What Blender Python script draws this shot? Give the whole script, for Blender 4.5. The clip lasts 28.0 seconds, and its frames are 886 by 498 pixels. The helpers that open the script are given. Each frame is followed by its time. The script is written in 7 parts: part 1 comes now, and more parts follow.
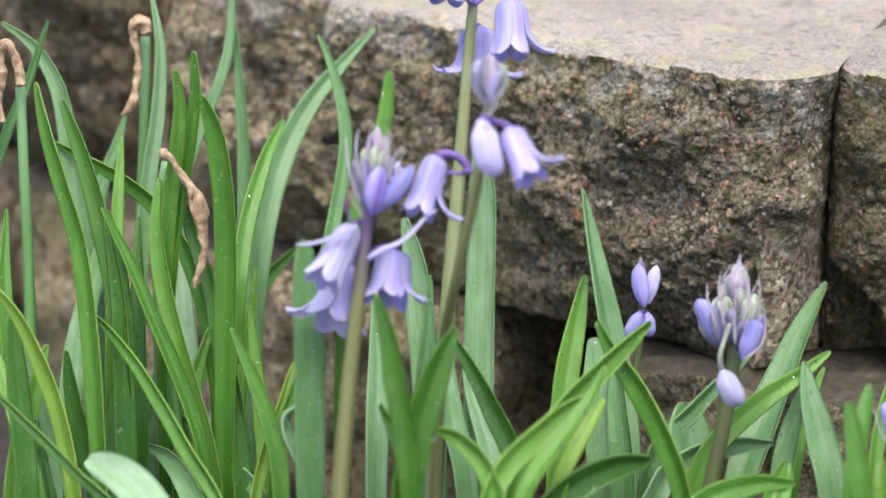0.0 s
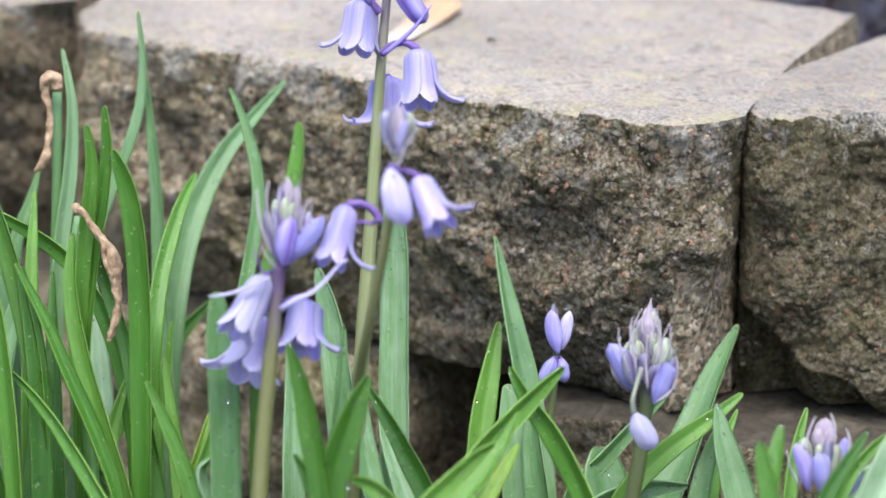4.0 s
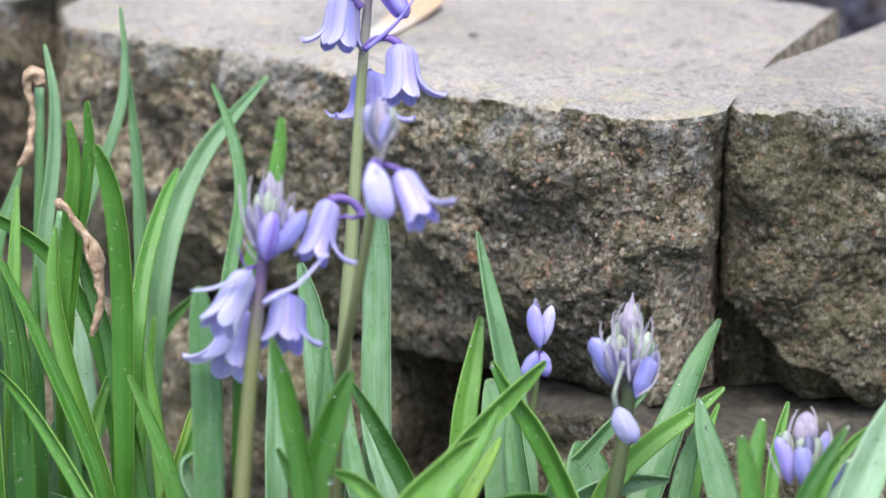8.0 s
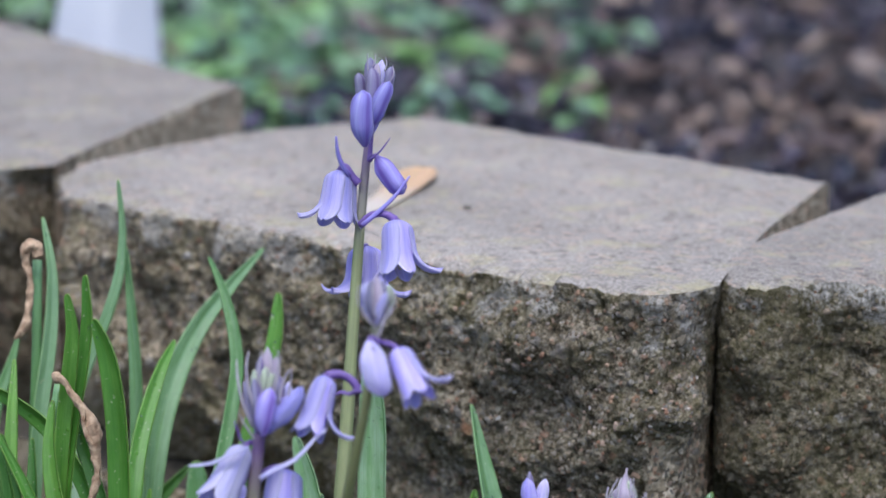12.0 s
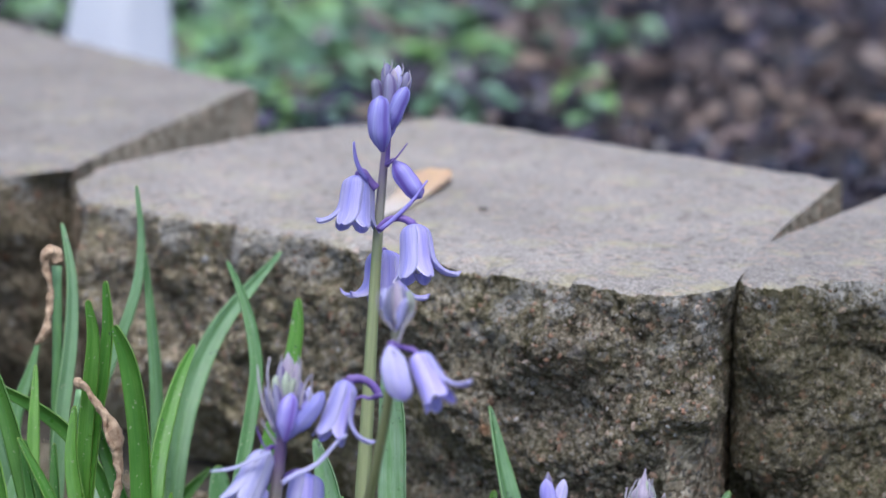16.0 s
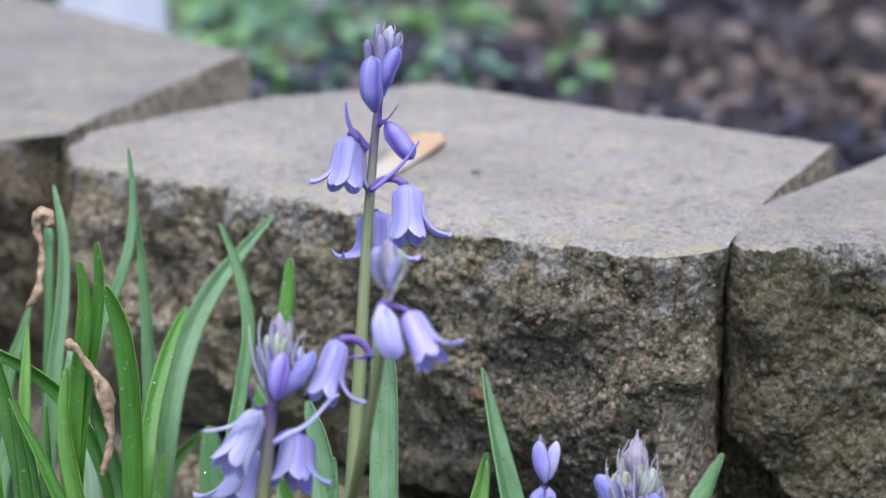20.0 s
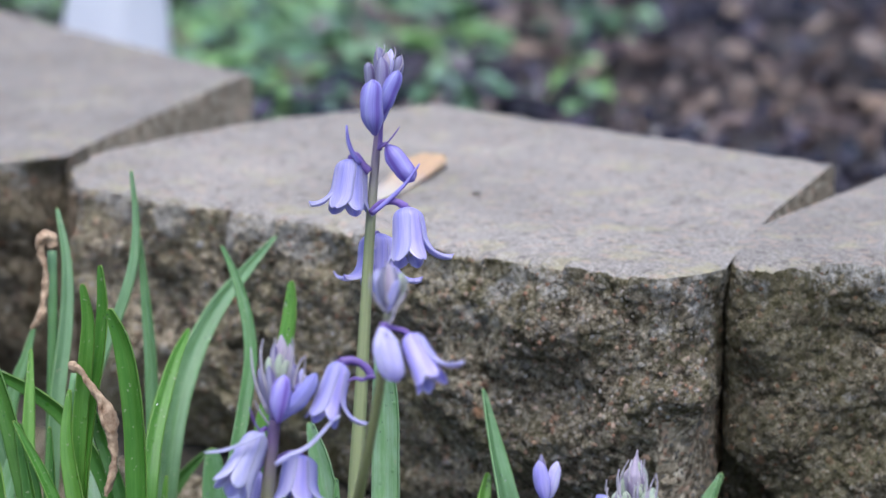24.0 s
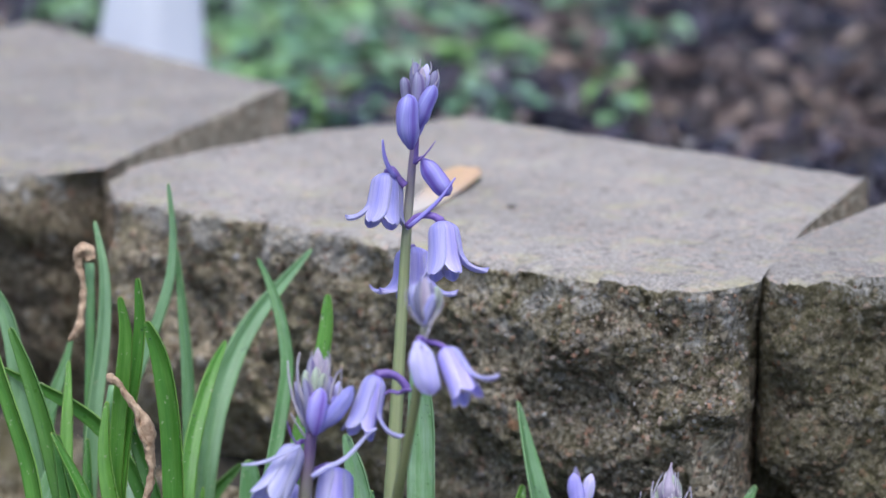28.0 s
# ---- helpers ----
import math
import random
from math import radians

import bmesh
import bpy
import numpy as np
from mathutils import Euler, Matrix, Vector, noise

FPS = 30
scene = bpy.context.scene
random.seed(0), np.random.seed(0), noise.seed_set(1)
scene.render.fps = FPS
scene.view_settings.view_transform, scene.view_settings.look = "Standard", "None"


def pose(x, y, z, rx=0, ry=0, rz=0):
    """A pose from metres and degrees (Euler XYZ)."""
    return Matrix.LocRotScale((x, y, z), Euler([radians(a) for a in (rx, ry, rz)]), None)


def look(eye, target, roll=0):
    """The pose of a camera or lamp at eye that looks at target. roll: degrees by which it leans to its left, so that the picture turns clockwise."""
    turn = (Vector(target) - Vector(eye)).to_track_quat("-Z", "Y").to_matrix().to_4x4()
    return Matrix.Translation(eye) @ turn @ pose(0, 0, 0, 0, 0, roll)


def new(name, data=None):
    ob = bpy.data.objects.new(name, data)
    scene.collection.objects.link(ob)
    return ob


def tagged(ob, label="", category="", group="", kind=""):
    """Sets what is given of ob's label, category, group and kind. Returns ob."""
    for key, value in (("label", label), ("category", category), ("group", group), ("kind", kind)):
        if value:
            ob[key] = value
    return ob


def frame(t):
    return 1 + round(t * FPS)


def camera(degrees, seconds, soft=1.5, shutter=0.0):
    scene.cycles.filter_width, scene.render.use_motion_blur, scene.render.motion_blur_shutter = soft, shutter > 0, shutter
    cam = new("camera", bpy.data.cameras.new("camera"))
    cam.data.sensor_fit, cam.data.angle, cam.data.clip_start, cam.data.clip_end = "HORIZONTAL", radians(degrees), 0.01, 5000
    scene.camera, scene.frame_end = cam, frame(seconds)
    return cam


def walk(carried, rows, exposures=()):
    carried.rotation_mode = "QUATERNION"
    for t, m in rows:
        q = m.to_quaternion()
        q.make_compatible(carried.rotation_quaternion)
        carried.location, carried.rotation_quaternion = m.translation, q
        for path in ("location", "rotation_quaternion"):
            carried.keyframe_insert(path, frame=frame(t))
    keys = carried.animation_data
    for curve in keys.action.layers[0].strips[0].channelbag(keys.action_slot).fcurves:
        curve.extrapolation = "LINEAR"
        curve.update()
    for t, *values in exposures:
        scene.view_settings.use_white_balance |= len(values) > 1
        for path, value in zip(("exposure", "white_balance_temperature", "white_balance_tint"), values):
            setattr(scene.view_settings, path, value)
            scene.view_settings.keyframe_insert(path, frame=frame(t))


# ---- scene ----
from mathutils.bvhtree import BVHTree

cam = camera(15.000, 28.0)
# a long lens at a middling aperture, set on the flowers
cam.data.dof.use_dof = True
cam.data.dof.focus_distance = 1.075
cam.data.dof.aperture_fstop = 10.5
WALK = [
    (0, pose(0.5652, -0.9596, 0.4264, 74.478, -0.591, 37.395)),
    (0.5, pose(0.5712, -0.9621, 0.4279, 75.555, -1.097, 37.001)),
    (1, pose(0.5698, -0.9622, 0.4255, 75.406, -0.628, 36.880)),
    (1.5, pose(0.5678, -0.9594, 0.4261, 75.155, -0.457, 36.625)),
    (2, pose(0.5687, -0.9607, 0.4266, 75.544, -0.217, 36.448)),
    (2.5, pose(0.5691, -0.9610, 0.4233, 75.346, -0.176, 36.480)),
    (3, pose(0.5718, -0.9617, 0.4257, 75.230, 0.193, 36.199)),
    (3.5, pose(0.5729, -0.9609, 0.4261, 75.316, 0.228, 36.033)),
    (5.5, pose(0.5698, -0.9632, 0.4298, 75.425, -0.512, 35.905)),
    (6, pose(0.5698, -0.9639, 0.4275, 75.457, -0.465, 35.998)),
    (6.5, pose(0.5708, -0.9637, 0.4268, 75.567, -0.408, 35.907)),
    (7, pose(0.5713, -0.9642, 0.4258, 75.468, -0.280, 35.805)),
    (7.5, pose(0.5729, -0.9633, 0.4276, 75.317, -0.078, 35.719)),
    (8, pose(0.5736, -0.9630, 0.4264, 75.335, 0.036, 35.638)),
    (8.5, pose(0.5730, -0.9644, 0.4258, 75.230, -0.036, 35.572)),
    (9, pose(0.5724, -0.9647, 0.4271, 75.169, -0.170, 35.621)),
    (9.1, pose(0.5724, -0.9647, 0.4271, 75.169, -0.170, 35.621)),
    (9.2, pose(0.5726, -0.9649, 0.4276, 75.369, -0.198, 35.607)),
    (9.3, pose(0.5733, -0.9659, 0.4294, 76.192, -0.314, 35.549)),
    (9.4, pose(0.5739, -0.9667, 0.4309, 76.838, -0.405, 35.504)),
    (9.5, pose(0.5744, -0.9673, 0.4322, 77.394, -0.484, 35.465)),
    (10, pose(0.5735, -0.9683, 0.4334, 77.127, -0.686, 35.606)),
    (10.5, pose(0.5750, -0.9692, 0.4360, 77.576, -0.803, 35.589)),
    (11, pose(0.5754, -0.9695, 0.4372, 77.784, -0.606, 35.529)),
    (11.5, pose(0.5757, -0.9690, 0.4372, 77.919, -0.220, 35.401)),
    (12, pose(0.5745, -0.9694, 0.4355, 77.903, -0.186, 35.443)),
    (12.5, pose(0.5742, -0.9684, 0.4348, 77.788, -0.160, 35.458)),
    (14.5, pose(0.5737, -0.9718, 0.4385, 77.332, 0.138, 35.337)),
    (15, pose(0.5752, -0.9735, 0.4413, 77.469, 0.170, 35.407)),
    (15.5, pose(0.5753, -0.9745, 0.4414, 77.649, 0.224, 35.335)),
    (16, pose(0.5752, -0.9766, 0.4415, 77.720, 0.307, 35.448)),
    (16.5, pose(0.5735, -0.9794, 0.4410, 77.846, -0.355, 35.831)),
    (16.6, pose(0.5735, -0.9794, 0.4410, 77.896, -0.355, 36.101)),
    (16.9, pose(0.5763, -0.9757, 0.4376, 77.963, -0.704, 35.488)),
    (17, pose(0.5768, -0.9751, 0.4370, 77.631, -0.765, 35.427)),
    (17.5, pose(0.5724, -0.9744, 0.4361, 76.662, -0.255, 35.681)),
    (18, pose(0.5740, -0.9770, 0.4327, 76.772, -0.136, 35.547)),
    (18.5, pose(0.5741, -0.9741, 0.4325, 76.976, 0.078, 35.565)),
    (19, pose(0.5740, -0.9737, 0.4334, 77.113, 0.124, 35.440)),
    (19.5, pose(0.5750, -0.9750, 0.4339, 77.270, 0.243, 35.411)),
    (20, pose(0.5758, -0.9749, 0.4355, 77.356, 0.306, 35.393)),
    (20.5, pose(0.5762, -0.9728, 0.4370, 77.218, 0.236, 35.291)),
    (22.5, pose(0.5777, -0.9751, 0.4370, 77.393, 0.327, 35.338)),
    (23, pose(0.5783, -0.9760, 0.4369, 77.441, 0.484, 35.289)),
    (23.5, pose(0.5801, -0.9800, 0.4399, 77.545, 0.491, 35.318)),
    (24, pose(0.5810, -0.9797, 0.4393, 77.611, 0.479, 35.443)),
    (24.5, pose(0.5812, -0.9805, 0.4403, 77.623, 0.524, 35.500)),
    (25, pose(0.5822, -0.9804, 0.4391, 77.634, 0.548, 35.551)),
    (25.5, pose(0.5826, -0.9814, 0.4412, 77.575, 0.331, 35.630)),
    (26, pose(0.5842, -0.9814, 0.4430, 77.565, 0.337, 36.011)),
    (26.5, pose(0.5834, -0.9823, 0.4424, 77.586, 0.175, 36.031)),
    (27, pose(0.5840, -0.9837, 0.4444, 77.624, 0.462, 35.987)),
    (27.5, pose(0.5847, -0.9844, 0.4439, 77.671, 0.568, 35.978)),
    (28, pose(0.5838, -0.9851, 0.4425, 77.749, 0.527, 36.001)),
]
EXPOSURES = [(0, 0.90, 6450, 10), (3, 0.94, 6230, 10), (8.9, 0.94, 5850, 10), (10.0, 0.68, 5740, 10), (10.8, 0.41, 5700, 12), (12.5, 0.40, 5690, 12), (16, 0.44, 5690, 12),
             (20, 0.54, 5690, 12), (23, 0.53, 5700, 12), (25, 0.47, 5700, 12), (28, 0.47, 5690, 12)]
walk(cam, WALK, EXPOSURES)

# overcast daylight: a soft sky and one wide, weak sun
world = bpy.data.worlds.new("sky_world")
scene.world = world
world.use_nodes = True
_n, _l = world.node_tree.nodes, world.node_tree.links
_sky = _n.new("ShaderNodeTexSky")
_sky.sky_type, _sky.sun_disc = "NISHITA", False
_sky.sun_elevation, _sky.sun_rotation = radians(71), radians(143)
_sky.dust_density, _sky.air_density, _sky.ozone_density = 4.0, 1.0, 1.0
_l.new(_sky.outputs["Color"], _n["Background"].inputs["Color"])
_n["Background"].inputs["Strength"].default_value = 0.15
_sun = bpy.data.lights.new("sun", "SUN")
_sun.energy, _sun.angle, _sun.color = 1.5, radians(45), (1.0, 0.985, 0.96)
new("sun", _sun).matrix_world = look((0.6, -0.8, 3.0), (0, 0, 0))

# ---- materials ----
def mat_start(name):
    m = bpy.data.materials.new(name)
    m.use_nodes = True
    nt = m.node_tree
    return m, nt, nt.nodes["Principled BSDF"], nt.nodes["Material Output"]


def nd(nt, kind, **props):
    n = nt.nodes.new(kind)
    for k, v in props.items():
        if k in n.inputs:
            n.inputs[k].default_value = v
    return n


def ramp(nt, fac, stops, mode="LINEAR"):
    n = nt.nodes.new("ShaderNodeValToRGB")
    n.color_ramp.interpolation = mode
    e = n.color_ramp.elements
    while len(e) < len(stops):
        e.new(0.5)
    for i, (p, c) in enumerate(stops):
        e[i].position, e[i].color = p, (*c, 1)
    nt.links.new(fac, n.inputs[0])
    return n.outputs[0]


def mixc(nt, fac, a, b, mode="MIX"):
    n = nt.nodes.new("ShaderNodeMix")
    n.data_type, n.blend_type = "RGBA", mode
    if isinstance(fac, (int, float)):
        n.inputs[0].default_value = fac
    else:
        nt.links.new(fac, n.inputs[0])
    for sock, v in ((n.inputs[6], a), (n.inputs[7], b)):
        if isinstance(v, tuple):
            sock.default_value = (*v, 1)
        else:
            nt.links.new(v, sock)
    return n.outputs[2]


def maths(nt, op, a, b=0.5, c=0.0):
    n = nt.nodes.new("ShaderNodeMath")
    n.operation = op
    for i, v in enumerate((a, b, c)):
        if isinstance(v, (int, float)):
            n.inputs[i].default_value = v
        else:
            nt.links.new(v, n.inputs[i])
    return n.outputs[0]


def coords(nt, which="Object", scale=(1, 1, 1)):
    tc = nt.nodes.new("ShaderNodeTexCoord")
    mp = nt.nodes.new("ShaderNodeMapping")
    mp.inputs["Scale"].default_value = scale
    nt.links.new(tc.outputs[which], mp.inputs[0])
    return mp.outputs[0]


def tex_noise(nt, vec, scale, detail=4.0, rough=0.6):
    n = nd(nt, "ShaderNodeTexNoise", Scale=scale, Detail=detail, Roughness=rough)
    nt.links.new(vec, n.inputs["Vector"])
    return n.outputs["Fac"]


def tex_voro(nt, vec, scale, out="Color", rnd=1.0):
    n = nd(nt, "ShaderNodeTexVoronoi", Scale=scale, Randomness=rnd)
    nt.links.new(vec, n.inputs["Vector"])
    return n.outputs[out]


def bump(nt, bsdf, height, strength, dist):
    b = nd(nt, "ShaderNodeBump", Strength=strength, Distance=dist)
    nt.links.new(height, b.inputs["Height"])
    nt.links.new(b.outputs[0], bsdf.inputs["Normal"])


def sep_x(nt, col):
    n = nt.nodes.new("ShaderNodeSeparateColor")
    nt.links.new(col, n.inputs[0])
    return n.outputs[0]


def concrete_split(name="split_concrete", moss_from=0.44, tone=1.0, limed=()):
    """Broken concrete: a dull brown matrix with sand, small stones of several colours, olive algae and lime bloom."""
    m, nt, b, out = mat_start(name)
    v = coords(nt)
    w = v
    for sc, amp in ((300.0, 0.0030), (900.0, 0.0011)):
        push = nt.nodes.new("ShaderNodeVectorMath")
        wv = nd(nt, "ShaderNodeTexNoise", Scale=sc, Detail=3.0)
        nt.links.new(v, wv.inputs["Vector"])
        push.operation = "MULTIPLY_ADD"
        nt.links.new(wv.outputs["Color"], push.inputs[0])
        push.inputs[1].default_value = (amp, amp, amp)
        nt.links.new(w, push.inputs[2])
        w = push.outputs[0]
    grit = tex_noise(nt, v, 900, 5, 0.8)
    sand = tex_noise(nt, w, 420, 4, 0.75)
    col = ramp(nt, sand, [(0.36, (0.060, 0.049, 0.034)), (0.46, (0.185, 0.158, 0.112)), (0.55, (0.300, 0.264, 0.200)), (0.66, (0.480, 0.436, 0.360))])
    col = mixc(nt, 1.0, col, ramp(nt, grit, [(0.36, (0.55, 0.53, 0.50)), (0.52, (1.0, 1.0, 1.0)), (0.66, (1.55, 1.52, 1.46))]), "MULTIPLY")
    hgt = maths(nt, "ADD", maths(nt, "MULTIPLY", grit, 0.7), maths(nt, "MULTIPLY", sand, 0.9))
    for scale, share, core, stops in (
            (560, 0.34, 0.62, [(0.0, (0.12, 0.10, 0.07)), (0.30, (0.36, 0.32, 0.25)), (0.55, (0.24, 0.22, 0.20)), (0.72, (0.50, 0.45, 0.38)), (0.86, (0.36, 0.22, 0.15)), (1.0, (0.62, 0.59, 0.54))]),
            (300, 0.20, 0.55, [(0.0, (0.16, 0.135, 0.095)), (0.30, (0.40, 0.36, 0.28)), (0.50, (0.27, 0.255, 0.24)), (0.66, (0.45, 0.25, 0.17)), (0.80, (0.33, 0.28, 0.20)), (1.0, (0.60, 0.57, 0.52))]),
            (165, 0.085, 0.45, [(0.0, (0.30, 0.26, 0.20)), (0.35, (0.46, 0.42, 0.34)), (0.55, (0.47, 0.24, 0.15)), (0.72, (0.33, 0.32, 0.31)), (1.0, (0.56, 0.54, 0.50))])):
        cell = nt.nodes.new("ShaderNodeSeparateColor")
        nt.links.new(tex_voro(nt, w, scale), cell.inputs[0])
        here = ramp(nt, cell.outputs[0], [(share - 0.01, (1, 1, 1)), (share, (0, 0, 0))])
        dist = tex_voro(nt, w, scale, "Distance")
        inner = ramp(nt, dist, [(core * 0.55, (0.85, 0.85, 0.85)), (core, (0, 0, 0))])
        mask = maths(nt, "MULTIPLY", here, inner)
        tint = mixc(nt, 1.0, ramp(nt, cell.outputs[1], stops), ramp(nt, grit, [(0.36, (0.60, 0.60, 0.60)), (0.64, (1.25, 1.25, 1.25))]), "MULTIPLY")
        col = mixc(nt, mask, col, tint)
        hgt = maths(nt, "ADD", hgt, maths(nt, "MULTIPLY", mask, 0.10 + 70 / scale * 0.9))
    # pits: sunk by the bump, and their shade also multiplied into the colour
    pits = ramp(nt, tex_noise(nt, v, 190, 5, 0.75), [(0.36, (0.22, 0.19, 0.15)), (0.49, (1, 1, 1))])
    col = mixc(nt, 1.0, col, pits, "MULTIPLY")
    hgt = maths(nt, "ADD", hgt, maths(nt, "MULTIPLY", pits, 0.8))
    moss = ramp(nt, tex_noise(nt, v, 30, 6, 0.75), [(moss_from, (0, 0, 0)), (moss_from + 0.20, (0.85, 0.85, 0.85))])
    col = mixc(nt, moss, col, mixc(nt, 0.60, col, (0.135, 0.128, 0.048)))
    big = ramp(nt, tex_noise(nt, v, 9, 4), [(0.3, (1.08 * tone, 1.04 * tone, 0.95 * tone)), (0.7, (1.66 * tone, 1.64 * tone, 1.54 * tone))])
    col = mixc(nt, 1.0, col, big, "MULTIPLY")
    # tone rises towards -x, its border broken up by noise
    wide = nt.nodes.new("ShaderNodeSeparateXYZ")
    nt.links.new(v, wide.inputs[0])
    paler = maths(nt, "MULTIPLY_ADD", tex_noise(nt, v, 20, 4, 0.6), 0.5, maths(nt, "MULTIPLY", wide.outputs[0], -2.6))
    col = mixc(nt, 1.0, col, ramp(nt, paler, [(0.36, (1, 1, 1)), (0.80, (1.42, 1.38, 1.30))]), "MULTIPLY")
    # lime bloom, commoner towards the upper edge
    xyz = nt.nodes.new("ShaderNodeSeparateXYZ")
    nt.links.new(v, xyz.inputs[0])
    up = ramp(nt, maths(nt, "MULTIPLY", xyz.outputs[2], 5.0), [(0.80, (0, 0, 0)), (0.92, (0.16, 0.16, 0.16))])
    pale = ramp(nt, maths(nt, "ADD", tex_noise(nt, v, 46, 5, 0.7), up), [(0.64, (0, 0, 0)), (0.72, (0.85, 0.85, 0.85))])
    for (x, y, z), reach in limed:
        away = nt.nodes.new("ShaderNodeVectorMath")
        away.operation = "DISTANCE"
        nt.links.new(v, away.inputs[0])
        away.inputs[1].default_value = (x, y, z)
        spread = maths(nt, "MULTIPLY_ADD", away.outputs["Value"], -1.0 / reach, maths(nt, "MULTIPLY_ADD", tex_noise(nt, v, 130, 5, 0.75), 2.2, -0.30))
        pale = maths(nt, "MAXIMUM", pale, ramp(nt, spread, [(0.0, (0, 0, 0)), (0.35, (0.75, 0.75, 0.75))]))
    pale = maths(nt, "MULTIPLY", pale, ramp(nt, grit, [(0.40, (0.15, 0.15, 0.15)), (0.54, (1, 1, 1))]))
    col = mixc(nt, pale, col, (0.64, 0.61, 0.545))
    nt.links.new(col, b.inputs["Base Color"])
    b.inputs["Roughness"].default_value = 0.86
    b.inputs["Specular IOR Level"].default_value = 0.25
    bump(nt, b, hgt, 1.0, 0.0022)
    return m


def concrete_cast(name="cast_concrete", tone=1.0):
    m, nt, b, out = mat_start(name)
    v = coords(nt)
    col = ramp(nt, tex_noise(nt, v, 700, 4, 0.75), [(0.34, (0.175, 0.156, 0.130)), (0.5, (0.325, 0.294, 0.252)), (0.66, (0.50, 0.458, 0.402))])
    speck = sep_x(nt, tex_voro(nt, v, 330))
    col = mixc(nt, ramp(nt, speck, [(0.84, (0, 0, 0)), (0.88, (0.5, 0.5, 0.5))]), col, (0.50, 0.37, 0.28))
    col = mixc(nt, ramp(nt, speck, [(0.07, (0.6, 0.6, 0.6)), (0.10, (0, 0, 0))]), col, (0.15, 0.13, 0.11))
    big = ramp(nt, tex_noise(nt, v, 16, 5, 0.65), [(0.3, (0.74 * tone, 0.725 * tone, 0.71 * tone)), (0.7, (1.07 * tone, 1.06 * tone, 1.05 * tone))])
    col = mixc(nt, 1.0, col, big, "MULTIPLY")
    pos = nt.nodes.new("ShaderNodeSeparateXYZ")
    nt.links.new(v, pos.inputs[0])
    damp = ramp(nt, maths(nt, "MULTIPLY_ADD", pos.outputs[1], 5.0, 0.4), [(0.10, (0.05, 0.05, 0.05)), (0.62, (0, 0, 0))])
    lich = ramp(nt, maths(nt, "ADD", tex_noise(nt, v, 52, 5, 0.72), damp), [(0.54, (0, 0, 0)), (0.70, (0.52, 0.52, 0.52))])
    col = mixc(nt, lich, col, (0.45, 0.40, 0.20))
    nt.links.new(col, b.inputs["Base Color"])
    b.inputs["Roughness"].default_value = 0.88
    h = maths(nt, "ADD", tex_noise(nt, v, 900, 4, 0.7), maths(nt, "MULTIPLY", tex_noise(nt, v, 160, 3), 1.4))
    bump(nt, b, h, 0.6, 0.0009)
    return m


def concrete_bevel():
    m, nt, b, out = mat_start("moulded_concrete")
    v = coords(nt)
    grain = sep_x(nt, tex_voro(nt, v, 560))
    col = ramp(nt, grain, [(0.0, (0.10, 0.083, 0.060)), (0.25, (0.21, 0.18, 0.135)), (0.55, (0.30, 0.26, 0.20)), (0.85, (0.42, 0.38, 0.31))], "CONSTANT")
    col = mixc(nt, 1.0, col, ramp(nt, tex_noise(nt, v, 300, 5, 0.8), [(0.34, (0.6, 0.58, 0.54)), (0.66, (1.3, 1.28, 1.24))]), "MULTIPLY")
    sp = sep_x(nt, tex_voro(nt, v, 420))
    col = mixc(nt, ramp(nt, sp, [(0.90, (0, 0, 0)), (0.93, (0.6, 0.6, 0.6))]), col, (0.36, 0.24, 0.17))
    col = mixc(nt, ramp(nt, sp, [(0.06, (0.7, 0.7, 0.7)), (0.1, (0, 0, 0))]), col, (0.08, 0.068, 0.05))
    # tone raised so that block sides and facet look better lit than they are
    col = mixc(nt, 1.0, col, ramp(nt, tex_noise(nt, v, 22, 5, 0.65), [(0.3, (1.55, 1.50, 1.38)), (0.7, (2.25, 2.20, 2.06))]), "MULTIPLY")
    nt.links.new(col, b.inputs["Base Color"])
    b.inputs["Roughness"].default_value = 0.9
    b.inputs["Specular IOR Level"].default_value = 0.2
    bump(nt, b, tex_noise(nt, v, 520, 6, 0.8), 1.0, 0.0006)
    return m


